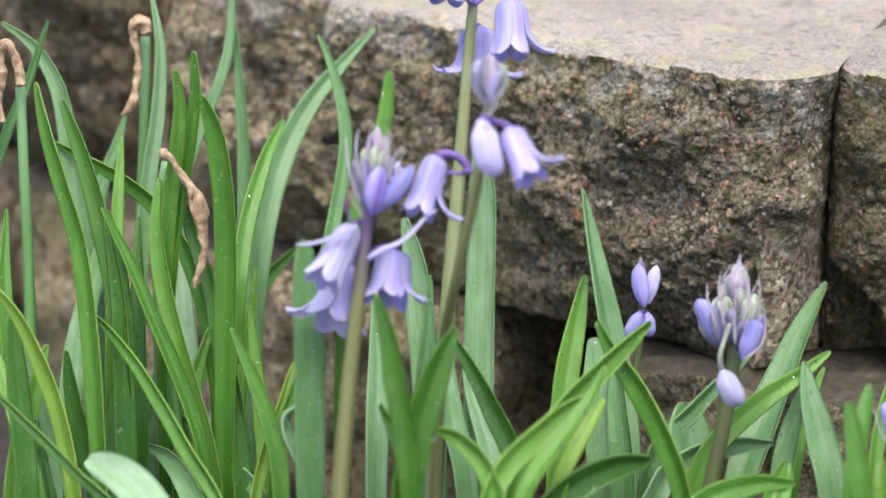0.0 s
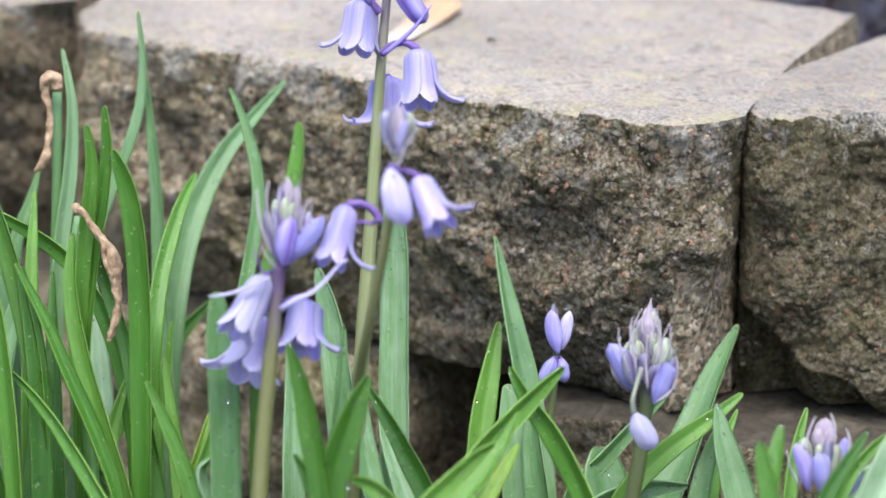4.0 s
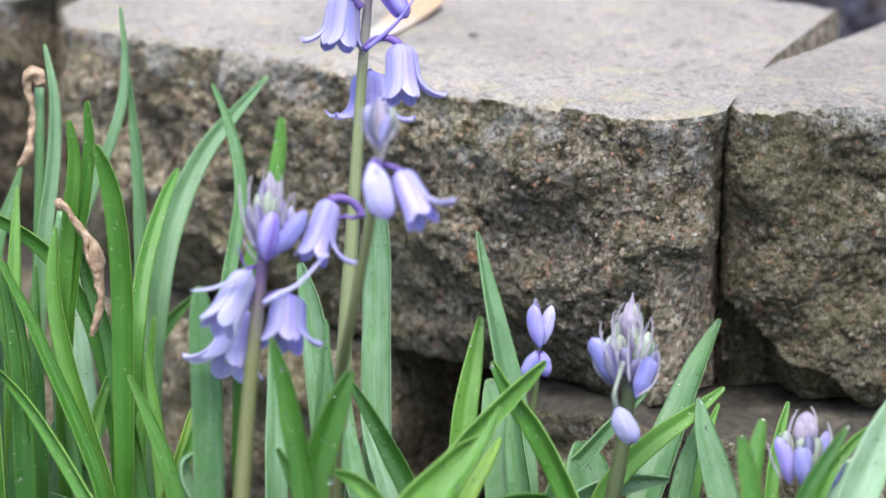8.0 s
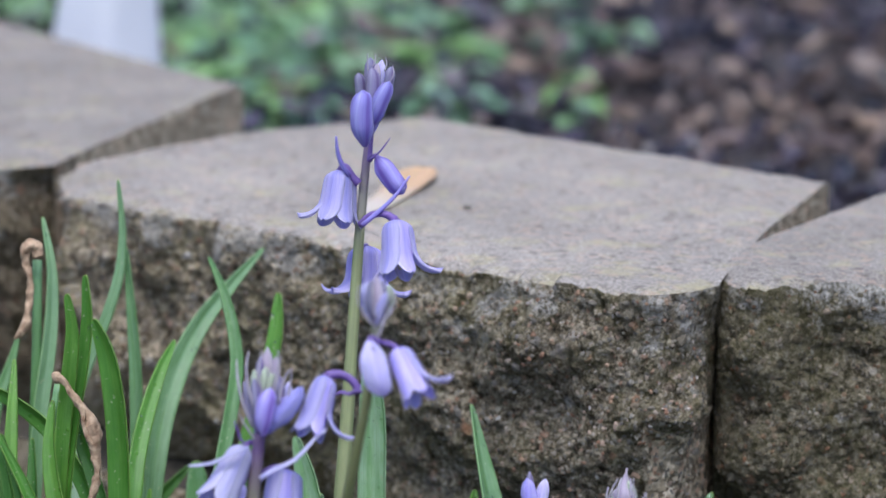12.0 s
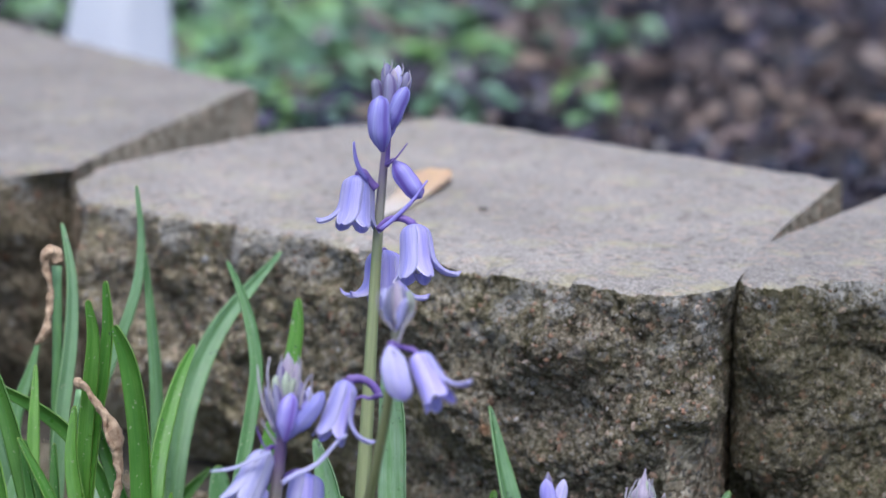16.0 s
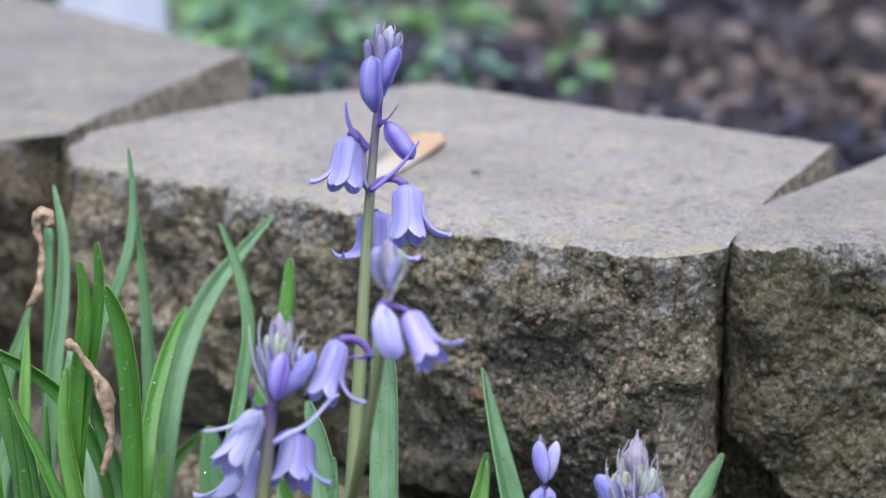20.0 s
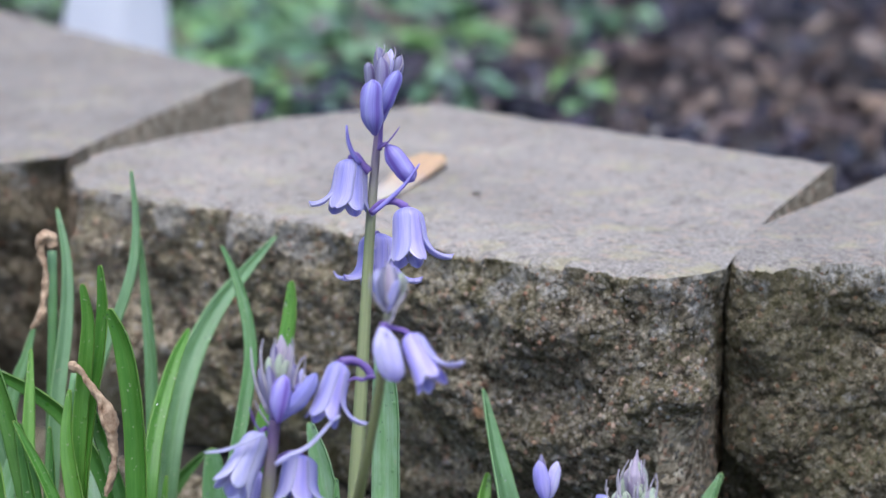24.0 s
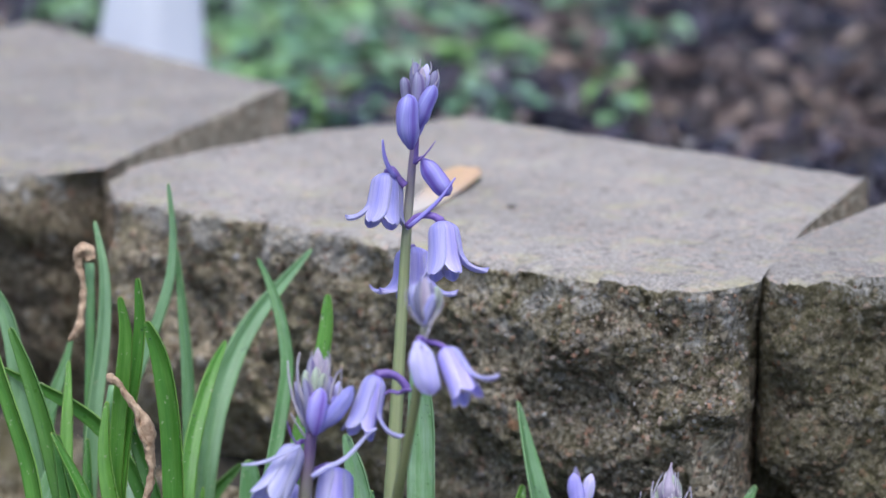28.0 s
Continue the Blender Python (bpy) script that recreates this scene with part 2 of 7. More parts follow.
def leaf_mat(name, dark, light, edge, gloss=0.38, tip=(0.36, 0.42, 0.10)):
    m, nt, b, out = mat_start(name)
    uv = coords(nt, "UV")
    sx = nt.nodes.new("ShaderNodeSeparateXYZ")
    nt.links.new(uv, sx.inputs[0])
    u, v = sx.outputs[0], sx.outputs[1]
    rnd = nt.nodes.new("ShaderNodeObjectInfo").outputs["Random"]
    o = coords(nt)
    col = mixc(nt, maths(nt, "MULTIPLY_ADD", rnd, 0.7, 0.15), dark, light)
    vein = tex_noise(nt, coords(nt, "UV", (30, 0.9, 1)), 1.0, 4, 0.6)
    col = mixc(nt, 1.0, col, ramp(nt, vein, [(0.30, (0.84, 0.87, 0.80)), (0.70, (1.12, 1.10, 1.14))]), "MULTIPLY")
    # waxy bloom, rubbed off here and there
    wax = tex_noise(nt, coords(nt, "UV", (2.2, 5.0, 1)), 1.0, 5, 0.65)
    wax = maths(nt, "ADD", wax, maths(nt, "MULTIPLY_ADD", rnd, 0.2, -0.1))
    col = mixc(nt, 1.0, col, ramp(nt, wax, [(0.38, (0.70, 0.84, 0.58)), (0.52, (1.0, 1.0, 1.0)), (0.68, (1.22, 1.12, 1.30))]), "MULTIPLY")
    mott = tex_noise(nt, o, 60, 4, 0.6)
    col = mixc(nt, 1.0, col, ramp(nt, mott, [(0.3, (0.84, 0.86, 0.82)), (0.7, (1.12, 1.10, 1.12))]), "MULTIPLY")
    # lit margins: an edge highlight mixed into the colour along both sides
    side = maths(nt, "ABSOLUTE", maths(nt, "MULTIPLY_ADD", u, 2.0, -1.0))
    col = mixc(nt, ramp(nt, side, [(0.86, (0, 0, 0)), (0.98, (0.42, 0.42, 0.42))]), col, edge)
    col = mixc(nt, ramp(nt, v, [(0.90, (0, 0, 0)), (0.985, (0.85, 0.85, 0.85))]), col, tip)
    spots = ramp(nt, tex_noise(nt, o, 620, 2, 0.5), [(0.675, (0, 0, 0)), (0.72, (0.6, 0.6, 0.6))])
    col = mixc(nt, spots, col, (0.40, 0.45, 0.27))
    nt.links.new(col, b.inputs["Base Color"])
    # small beads of rain
    bead = nt.nodes.new("ShaderNodeSeparateColor")
    nt.links.new(tex_voro(nt, o, 300), bead.inputs[0])
    wet = maths(nt, "MULTIPLY", ramp(nt, bead.outputs[0], [(0.90, (0, 0, 0)), (0.91, (1, 1, 1))]),
                ramp(nt, tex_voro(nt, o, 300, "Distance"), [(0.0, (1, 1, 1)), (0.17, (0.8, 0.8, 0.8)), (0.24, (0, 0, 0))]))
    shine = mixc(nt, wet, ramp(nt, mott, [(0.3, (gloss - 0.08,) * 3), (0.7, (gloss + 0.14,) * 3)]), (0.04, 0.04, 0.04))
    nt.links.new(shine, b.inputs["Roughness"])
    bump(nt, b, maths(nt, "ADD", maths(nt, "MULTIPLY", vein, 0.40), wet), 0.5, 0.0006)
    tr = nt.nodes.new("ShaderNodeBsdfTranslucent")
    nt.links.new(mixc(nt, 1.0, col, (1.2, 1.2, 0.8), "MULTIPLY"), tr.inputs[0])
    mx = nd(nt, "ShaderNodeMixShader")
    mx.inputs[0].default_value = 0.28
    nt.links.new(b.outputs[0], mx.inputs[1])
    nt.links.new(tr.outputs[0], mx.inputs[2])
    nt.links.new(mx.outputs[0], out.inputs[0])
    return m


def petal_mat(name, body, rib, rim, trans=0.35, foot=None, crease=0.55):
    m, nt, b, out = mat_start(name)
    sx = nt.nodes.new("ShaderNodeSeparateXYZ")
    nt.links.new(coords(nt, "UV"), sx.inputs[0])
    u, v = sx.outputs[0], sx.outputs[1]
    rnd = nt.nodes.new("ShaderNodeObjectInfo").outputs["Random"]
    side = maths(nt, "ABSOLUTE", maths(nt, "MULTIPLY_ADD", u, 2.0, -1.0))
    col = mixc(nt, ramp(nt, side, [(0.02, (0.75, 0.75, 0.75)), (0.22, (0.22, 0.22, 0.22)), (0.5, (0, 0, 0))]), body, rib)
    col = mixc(nt, ramp(nt, side, [(crease, (0, 0, 0)), (1.0 - 0.3 * (crease > 0.6) * (1 - crease), (0.85, 0.85, 0.85))]), col, rim)
    col = mixc(nt, ramp(nt, v, [(0.0, (0.55, 0.55, 0.55)), (0.22, (0, 0, 0))]), col, foot or rib)
    str_ = tex_noise(nt, coords(nt, "UV", (26, 1.5, 1)), 1.0, 3, 0.5)
    col = mixc(nt, 1.0, col, ramp(nt, str_, [(0.3, (0.76, 0.76, 0.86)), (0.7, (1.12, 1.12, 1.07))]), "MULTIPLY")
    hsv = nt.nodes.new("ShaderNodeHueSaturation")
    nt.links.new(maths(nt, "MULTIPLY_ADD", rnd, 0.024, 0.486), hsv.inputs["Hue"])
    nt.links.new(maths(nt, "MULTIPLY_ADD", rnd, 0.25, 0.88), hsv.inputs["Value"])
    nt.links.new(col, hsv.inputs["Color"])
    col = hsv.outputs[0]
    nt.links.new(col, b.inputs["Base Color"])
    b.inputs["Roughness"].default_value = 0.5
    b.inputs["Sheen Weight"].default_value = 0.15
    bump(nt, b, str_, 0.4, 0.0004)
    tr = nt.nodes.new("ShaderNodeBsdfTranslucent")
    nt.links.new(col, tr.inputs[0])
    mx = nd(nt, "ShaderNodeMixShader")
    mx.inputs[0].default_value = trans
    nt.links.new(b.outputs[0], mx.inputs[1])
    nt.links.new(tr.outputs[0], mx.inputs[2])
    nt.links.new(mx.outputs[0], out.inputs[0])
    return m


def plain_mat(name, a, c, scale=60.0, rough=0.55, bumpy=0.3, stretch=(1, 1, 1), spec=0.5):
    m, nt, b, out = mat_start(name)
    v = coords(nt, "Object", stretch)
    n1 = tex_noise(nt, v, scale, 5, 0.65)
    col = ramp(nt, n1, [(0.3, a), (0.7, c)])
    n2 = tex_noise(nt, v, scale * 0.17, 3, 0.5)
    col = mixc(nt, 1.0, col, ramp(nt, n2, [(0.3, (0.8, 0.8, 0.8)), (0.7, (1.15, 1.15, 1.15))]), "MULTIPLY")
    nt.links.new(col, b.inputs["Base Color"])
    b.inputs["Roughness"].default_value = rough
    b.inputs["Specular IOR Level"].default_value = spec
    bump(nt, b, n1, bumpy, 0.3 / scale)
    return m


def stem_mat(name, low, high, start=0.55, end=0.85):
    m, nt, b, out = mat_start(name)
    sx = nt.nodes.new("ShaderNodeSeparateXYZ")
    nt.links.new(coords(nt, "UV"), sx.inputs[0])
    o = coords(nt)
    f = ramp(nt, sx.outputs[1], [(start, (0, 0, 0)), (end, (1, 1, 1))])
    col = mixc(nt, f, low, high)
    n1 = tex_noise(nt, coords(nt, "UV", (14, 2, 1)), 1.0, 4, 0.6)
    col = mixc(nt, 1.0, col, ramp(nt, n1, [(0.3, (0.84, 0.84, 0.82)), (0.7, (1.12, 1.12, 1.12))]), "MULTIPLY")
    dots = ramp(nt, tex_noise(nt, o, 700, 2), [(0.70, (0, 0, 0)), (0.76, (0.5, 0.5, 0.5))])
    col = mixc(nt, dots, col, (0.42, 0.42, 0.30))
    nt.links.new(col, b.inputs["Base Color"])
    b.inputs["Roughness"].default_value = 0.45
    b.inputs["Subsurface Weight"].default_value = 0.15
    b.inputs["Subsurface Radius"].default_value = (0.002, 0.003, 0.001)
    bump(nt, b, n1, 0.15, 0.0003)
    return m


def island_mat(name, stops, rough=0.7, scale=70.0, per_object=False):
    m, nt, b, out = mat_start(name)
    if per_object:
        r = nt.nodes.new("ShaderNodeObjectInfo").outputs["Random"]
    else:
        r = nt.nodes.new("ShaderNodeNewGeometry").outputs["Random Per Island"]
    col = ramp(nt, r, stops)
    v = coords(nt)
    n1 = tex_noise(nt, v, scale, 5, 0.7)
    col = mixc(nt, 1.0, col, ramp(nt, n1, [(0.3, (0.6, 0.6, 0.6)), (0.7, (1.3, 1.3, 1.3))]), "MULTIPLY")
    nt.links.new(col, b.inputs["Base Color"])
    nt.links.new(ramp(nt, n1, [(0.3, (rough - 0.3,) * 3), (0.7, (rough + 0.1,) * 3)]), b.inputs["Roughness"])
    b.inputs["Specular IOR Level"].default_value = 0.5 if rough < 0.85 else 0.12
    bump(nt, b, n1, 0.5, 0.003)
    return m


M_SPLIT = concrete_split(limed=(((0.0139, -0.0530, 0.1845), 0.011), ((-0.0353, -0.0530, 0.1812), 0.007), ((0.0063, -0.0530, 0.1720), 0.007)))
M_CAST, M_CAST_DARK, M_BEVEL = concrete_cast(), concrete_cast("weathered_cast_concrete", 0.85), concrete_bevel()
M_SPLIT_MOSSY = concrete_split("mossy_split_concrete", 0.35, 0.70)
M_SPLIT_DAMP = concrete_split("damp_split_concrete", 0.50, 0.66)
M_WEED = leaf_mat("leaf_soft_weed", (0.28, 0.45, 0.26), (0.37, 0.54, 0.34), (0.40, 0.58, 0.30), 0.45)
M_WEED_LIME = leaf_mat("leaf_lime_weed", (0.29, 0.51, 0.18), (0.39, 0.59, 0.25), (0.42, 0.62, 0.18), 0.45)
M_WEED_BLUE = leaf_mat("leaf_grey_weed", (0.21, 0.37, 0.25), (0.29, 0.45, 0.33), (0.28, 0.44, 0.28), 0.45)
M_SOIL = plain_mat("dark_soil", (0.016, 0.012, 0.011), (0.050, 0.038, 0.034), 90, 0.85, 0.8)
M_DIRT = plain_mat("damp_dirt", (0.022, 0.018, 0.012), (0.105, 0.088, 0.060), 260, 0.8, 1.0)
M_MULCH = island_mat("wet_bark_mulch", [(0.0, (0.013, 0.011, 0.018)), (0.40, (0.032, 0.026, 0.038)), (0.62, (0.080, 0.064, 0.080)),
                                       (0.80, (0.090, 0.078, 0.108)), (0.92, (0.150, 0.100, 0.085)), (1.0, (0.26, 0.19, 0.16))], 0.30)
M_MULCH_DRY = island_mat("brown_bark_mulch", [(0.0, (0.018, 0.014, 0.015)), (0.30, (0.055, 0.037, 0.032)), (0.60, (0.115, 0.077, 0.062)),
                                              (0.85, (0.18, 0.125, 0.098)), (1.0, (0.32, 0.24, 0.18))], 0.55)
M_CHIP = island_mat("pale_wood", [(0.0, (0.22, 0.15, 0.10)), (1.0, (0.36, 0.27, 0.20))], 0.6, 70, True)
M_GREEN = leaf_mat("leaf_fresh_green", (0.092, 0.258, 0.030), (0.172, 0.385, 0.056), (0.30, 0.46, 0.09), 0.36)
M_DARK = leaf_mat("leaf_deep_green", (0.058, 0.182, 0.024), (0.108, 0.270, 0.040), (0.19, 0.34, 0.07), 0.32)
M_DEEP = leaf_mat("leaf_shaded_green", (0.042, 0.160, 0.008), (0.078, 0.225, 0.014), (0.15, 0.28, 0.05), 0.42)
M_BLUE = leaf_mat("leaf_blue_green", (0.142, 0.292, 0.116), (0.222, 0.388, 0.180), (0.30, 0.46, 0.19), 0.42)
M_PALE = leaf_mat("leaf_pale_green", (0.275, 0.465, 0.250), (0.375, 0.560, 0.335), (0.45, 0.60, 0.36), 0.42)
M_LIME = leaf_mat("leaf_yellow_green", (0.160, 0.330, 0.030), (0.250, 0.430, 0.055), (0.38, 0.50, 0.11), 0.42)
M_PETAL = petal_mat("petal_violet_blue", (0.70, 0.64, 0.955), (0.49, 0.45, 0.90), (0.85, 0.81, 0.985), 0.45)
M_PETAL_PALE = petal_mat("petal_pale_lilac", (0.79, 0.75, 0.97), (0.64, 0.60, 0.93), (0.89, 0.87, 0.99), 0.45)
M_PETAL_DEEP = petal_mat("petal_deep_violet", (0.43, 0.36, 0.83), (0.57, 0.55, 0.93), (0.25, 0.14, 0.57), 0.28, (0.26, 0.14, 0.48), 0.62)
M_BUD_GREY = petal_mat("bud_grey_mauve", (0.30, 0.27, 0.42), (0.38, 0.38, 0.50), (0.15, 0.10, 0.24), 0.2, (0.22, 0.13, 0.36), 0.62)
M_BUD_GREEN = petal_mat("bud_pale_green", (0.47, 0.54, 0.38), (0.55, 0.64, 0.44), (0.27, 0.22, 0.27), 0.2, (0.27, 0.20, 0.30), 0.72)
M_BUD_PINK = petal_mat("bud_faded_pink", (0.50, 0.42, 0.50), (0.42, 0.34, 0.44), (0.60, 0.54, 0.55), 0.2)
M_BUD_VIOLET = petal_mat("bud_violet", (0.52, 0.47, 0.91), (0.40, 0.36, 0.85), (0.66, 0.61, 0.95), 0.35)
M_STAMEN = plain_mat("stamen_cream", (0.62, 0.58, 0.52), (0.74, 0.70, 0.62), 300, 0.5, 0.2)
M_BRACT = plain_mat("bract_mauve", (0.34, 0.29, 0.39), (0.50, 0.47, 0.46), 300, 0.5, 0.2)
M_BRACT_BASE = plain_mat("bract_brown_mauve", (0.22, 0.17, 0.25), (0.34, 0.28, 0.36), 300, 0.5, 0.2)
M_PEDICEL = plain_mat("pedicel_purple", (0.145, 0.075, 0.30), (0.23, 0.14, 0.42), 300, 0.45, 0.2)
M_STEM = stem_mat("stem_olive", (0.300, 0.335, 0.155), (0.26, 0.185, 0.27), 0.62, 0.92)
M_STEM_B = stem_mat("stem_green_brown", (0.205, 0.215, 0.080), (0.160, 0.095, 0.200), 0.62, 0.93)
M_STEM_C = stem_mat("stem_olive_green", (0.245, 0.265, 0.110), (0.220, 0.215, 0.140), 0.86, 0.98)
M_STEM_G = stem_mat("stem_dull_green", (0.115, 0.145, 0.050), (0.155, 0.150, 0.120), 0.88, 0.99)
M_STALK = stem_mat("stalk_green", (0.12, 0.27, 0.07), (0.20, 0.37, 0.16), 0.5, 0.95)
M_DRY = plain_mat("withered_brown", (0.22, 0.12, 0.06), (0.64, 0.47, 0.30), 320, 0.75, 0.6)
M_WHITE = plain_mat("white_plastic", (0.82, 0.84, 0.88), (0.90, 0.91, 0.93), 18, 0.4, 0.1)
M_DROP, _nt, _b, _o = mat_start("water")
_b.inputs["Transmission Weight"].default_value, _b.inputs["Roughness"].default_value, _b.inputs["IOR"].default_value = 1.0, 0.02, 1.33
M_FALLEN = stem_mat("fallen_petal", (0.58, 0.50, 0.41), (0.56, 0.36, 0.19), 0.25, 0.65)

STONES = [(0.0, (0.15, 0.125, 0.085)), (0.20, (0.25, 0.22, 0.165)), (0.38, (0.18, 0.165, 0.14)), (0.52, (0.33, 0.29, 0.22)), (0.62, (0.34, 0.19, 0.12)), (0.72, (0.22, 0.185, 0.125)),
          (0.86, (0.37, 0.34, 0.28)), (0.94, (0.42, 0.27, 0.17)), (1.0, (0.52, 0.49, 0.44))]
M_PEBBLE = island_mat("pebble", STONES, 0.9, 1.6, True)
M_GRIT = island_mat("grit", STONES, 0.9, 900.0)
MOSSED = [(f, (0.58 * r, 0.57 * g, 0.50 * b)) for f, (r, g, b) in STONES]
M_PEBBLE_DULL, M_GRIT_DULL = island_mat("mossed_pebble", MOSSED, 0.9, 1.6, True), island_mat("mossed_grit", MOSSED, 0.9, 900.0)

# ---- building helpers ----
Z_TOP = 0.19          # top of the wall above the front bed
Z_BED = 0.09          # surface of the mulched bed behind it


def link_mesh(name, bm, mats, parent=None, label="", smooth=True):
    me = bpy.data.meshes.new(name)
    bm.normal_update()
    for f in bm.faces:
        f.smooth = smooth
    bm.to_mesh(me)
    bm.free()
    for m in (mats if isinstance(mats, (list, tuple)) else [mats]):
        me.materials.append(m)
    ob = new(name, me)
    if parent is not None:
        ob.parent = parent
    if label:
        ob["label"] = label
    return ob


def part(name, bm, material, parent, label="", smooth=True):
    return link_mesh(name, bm, material, parent, label, smooth)


def thing(name, label, category, group="", kind=""):
    return tagged(new(name), label, category, group, kind)


def along(points, n):
    """n places and tangents on a smooth curve through the points."""
    p = [Vector(q) for q in points]
    p = [p[0] * 2 - p[1]] + p + [p[-1] * 2 - p[-2]]
    segs = len(p) - 3
    gaps = [max(1e-6, (b - a).length) for a, b in zip(p, p[1:])]
    way = [None] + [((p[k] - p[k - 1]) / gaps[k - 1] * gaps[k] + (p[k + 1] - p[k]) / gaps[k] * gaps[k - 1]) / (gaps[k - 1] + gaps[k]) for k in range(1, len(p) - 1)]
    out = []
    for i in range(n):
        s = i / (n - 1) * segs
        k = min(int(s), segs - 1)
        t = s - k
        a, b, ga, gb = p[k + 1], p[k + 2], way[k + 1] * gaps[k + 1], way[k + 2] * gaps[k + 1]
        pos = a * (2 * t ** 3 - 3 * t * t + 1) + ga * (t ** 3 - 2 * t * t + t) + b * (3 * t * t - 2 * t ** 3) + gb * (t ** 3 - t * t)
        tan = a * (6 * t * t - 6 * t) + ga * (3 * t * t - 4 * t + 1) + b * (6 * t - 6 * t * t) + gb * (3 * t * t - 2 * t)
        out.append((pos, tan.normalized()))
    return out


def tube(bm, points, radii, n=14, sides=8, cap=True, flat=1.0):
    """A tapered round stalk; radii are given at even steps along it."""
    uvl = bm.loops.layers.uv.verify()
    path = along(points, n)
    side = Vector((1, 0.2, 0.1))
    rings = []
    for i, (p, t) in enumerate(path):
        f = i / (n - 1) * (len(radii) - 1)
        k = min(int(f), len(radii) - 2)
        r = radii[k] + (radii[k + 1] - radii[k]) * (f - k)
        side = (side - t * side.dot(t)).normalized()
        up = t.cross(side)
        rings.append([bm.verts.new(p + (side * math.cos(a) + up * math.sin(a) * flat) * r)
                      for a in (2 * math.pi * j / sides for j in range(sides))])
    for i in range(n - 1):
        for j in range(sides):
            k = (j + 1) % sides
            f = bm.faces.new((rings[i][j], rings[i][k], rings[i + 1][k], rings[i + 1][j]))
            for lp, uu, vv in zip(f.loops, (j, j + 1, j + 1, j), (i, i, i + 1, i + 1)):
                lp[uvl].uv = (uu / sides, vv / (n - 1))
    if cap:
        bm.faces.new(list(reversed(rings[0])))
        f = bm.faces.new(rings[-1])
        for lp in f.loops:
            lp[uvl].uv = (0.5, 1)
    return bm


# ---- ground: one sheet, stepped up behind the wall ----
def ground_sheet():
    bm = bmesh.new()
    ys = [-40, -6, -1.5] + [-0.9 + 0.05 * i for i in range(19)] + [0.055, 0.06] + [0.1 + 0.06 * i for i in range(30)] + [2.5, 8, 40]
    xs = [-40, -8, -2.5] + [-1.5 + 0.06 * i for i in range(41)] + [1.6, 3, 8, 40]
    rows = []
    for y in ys:
        row = []
        for x in xs:
            z = (Z_BED if y > 0.057 else 0.0)
            if abs(x) < 3 and -2 < y < 3:
                z += 0.012 * noise.fractal((x * 5, y * 5, 0.3), 1.0, 2.0, 4) * (1 if y > 0.09 or y < 0 else 0)
            row.append(bm.verts.new((x, y, z)))
        rows.append(row)
    for a, b in zip(rows, rows[1:]):
        for i in range(len(xs) - 1):
            bm.faces.new((a[i], a[i + 1], b[i + 1], b[i]))
    return tagged(link_mesh("ground", bm, M_SOIL), "dark moist garden soil, raised behind the wall", "soil", kind="structure")


ground_sheet()


# ---- wall blocks ----
def stone_mesh(seed, material):
    """A small angular stone of radius one."""
    bm = bmesh.new()
    bmesh.ops.create_icosphere(bm, subdivisions=1, radius=1.0)
    for v in bm.verts:
        v.co *= 1 + 0.30 * noise.noise(v.co * 1.6 + Vector((seed * 7.3, seed, 0)))
    me = bpy.data.meshes.new("pebble")
    bm.to_mesh(me)
    bm.free()
    me.materials.append(material)
    return me


STONE_MESHES = [stone_mesh(k, M_PEBBLE) for k in range(12)]
DULL_STONE_MESHES = [stone_mesh(k, M_PEBBLE_DULL) for k in range(12)]


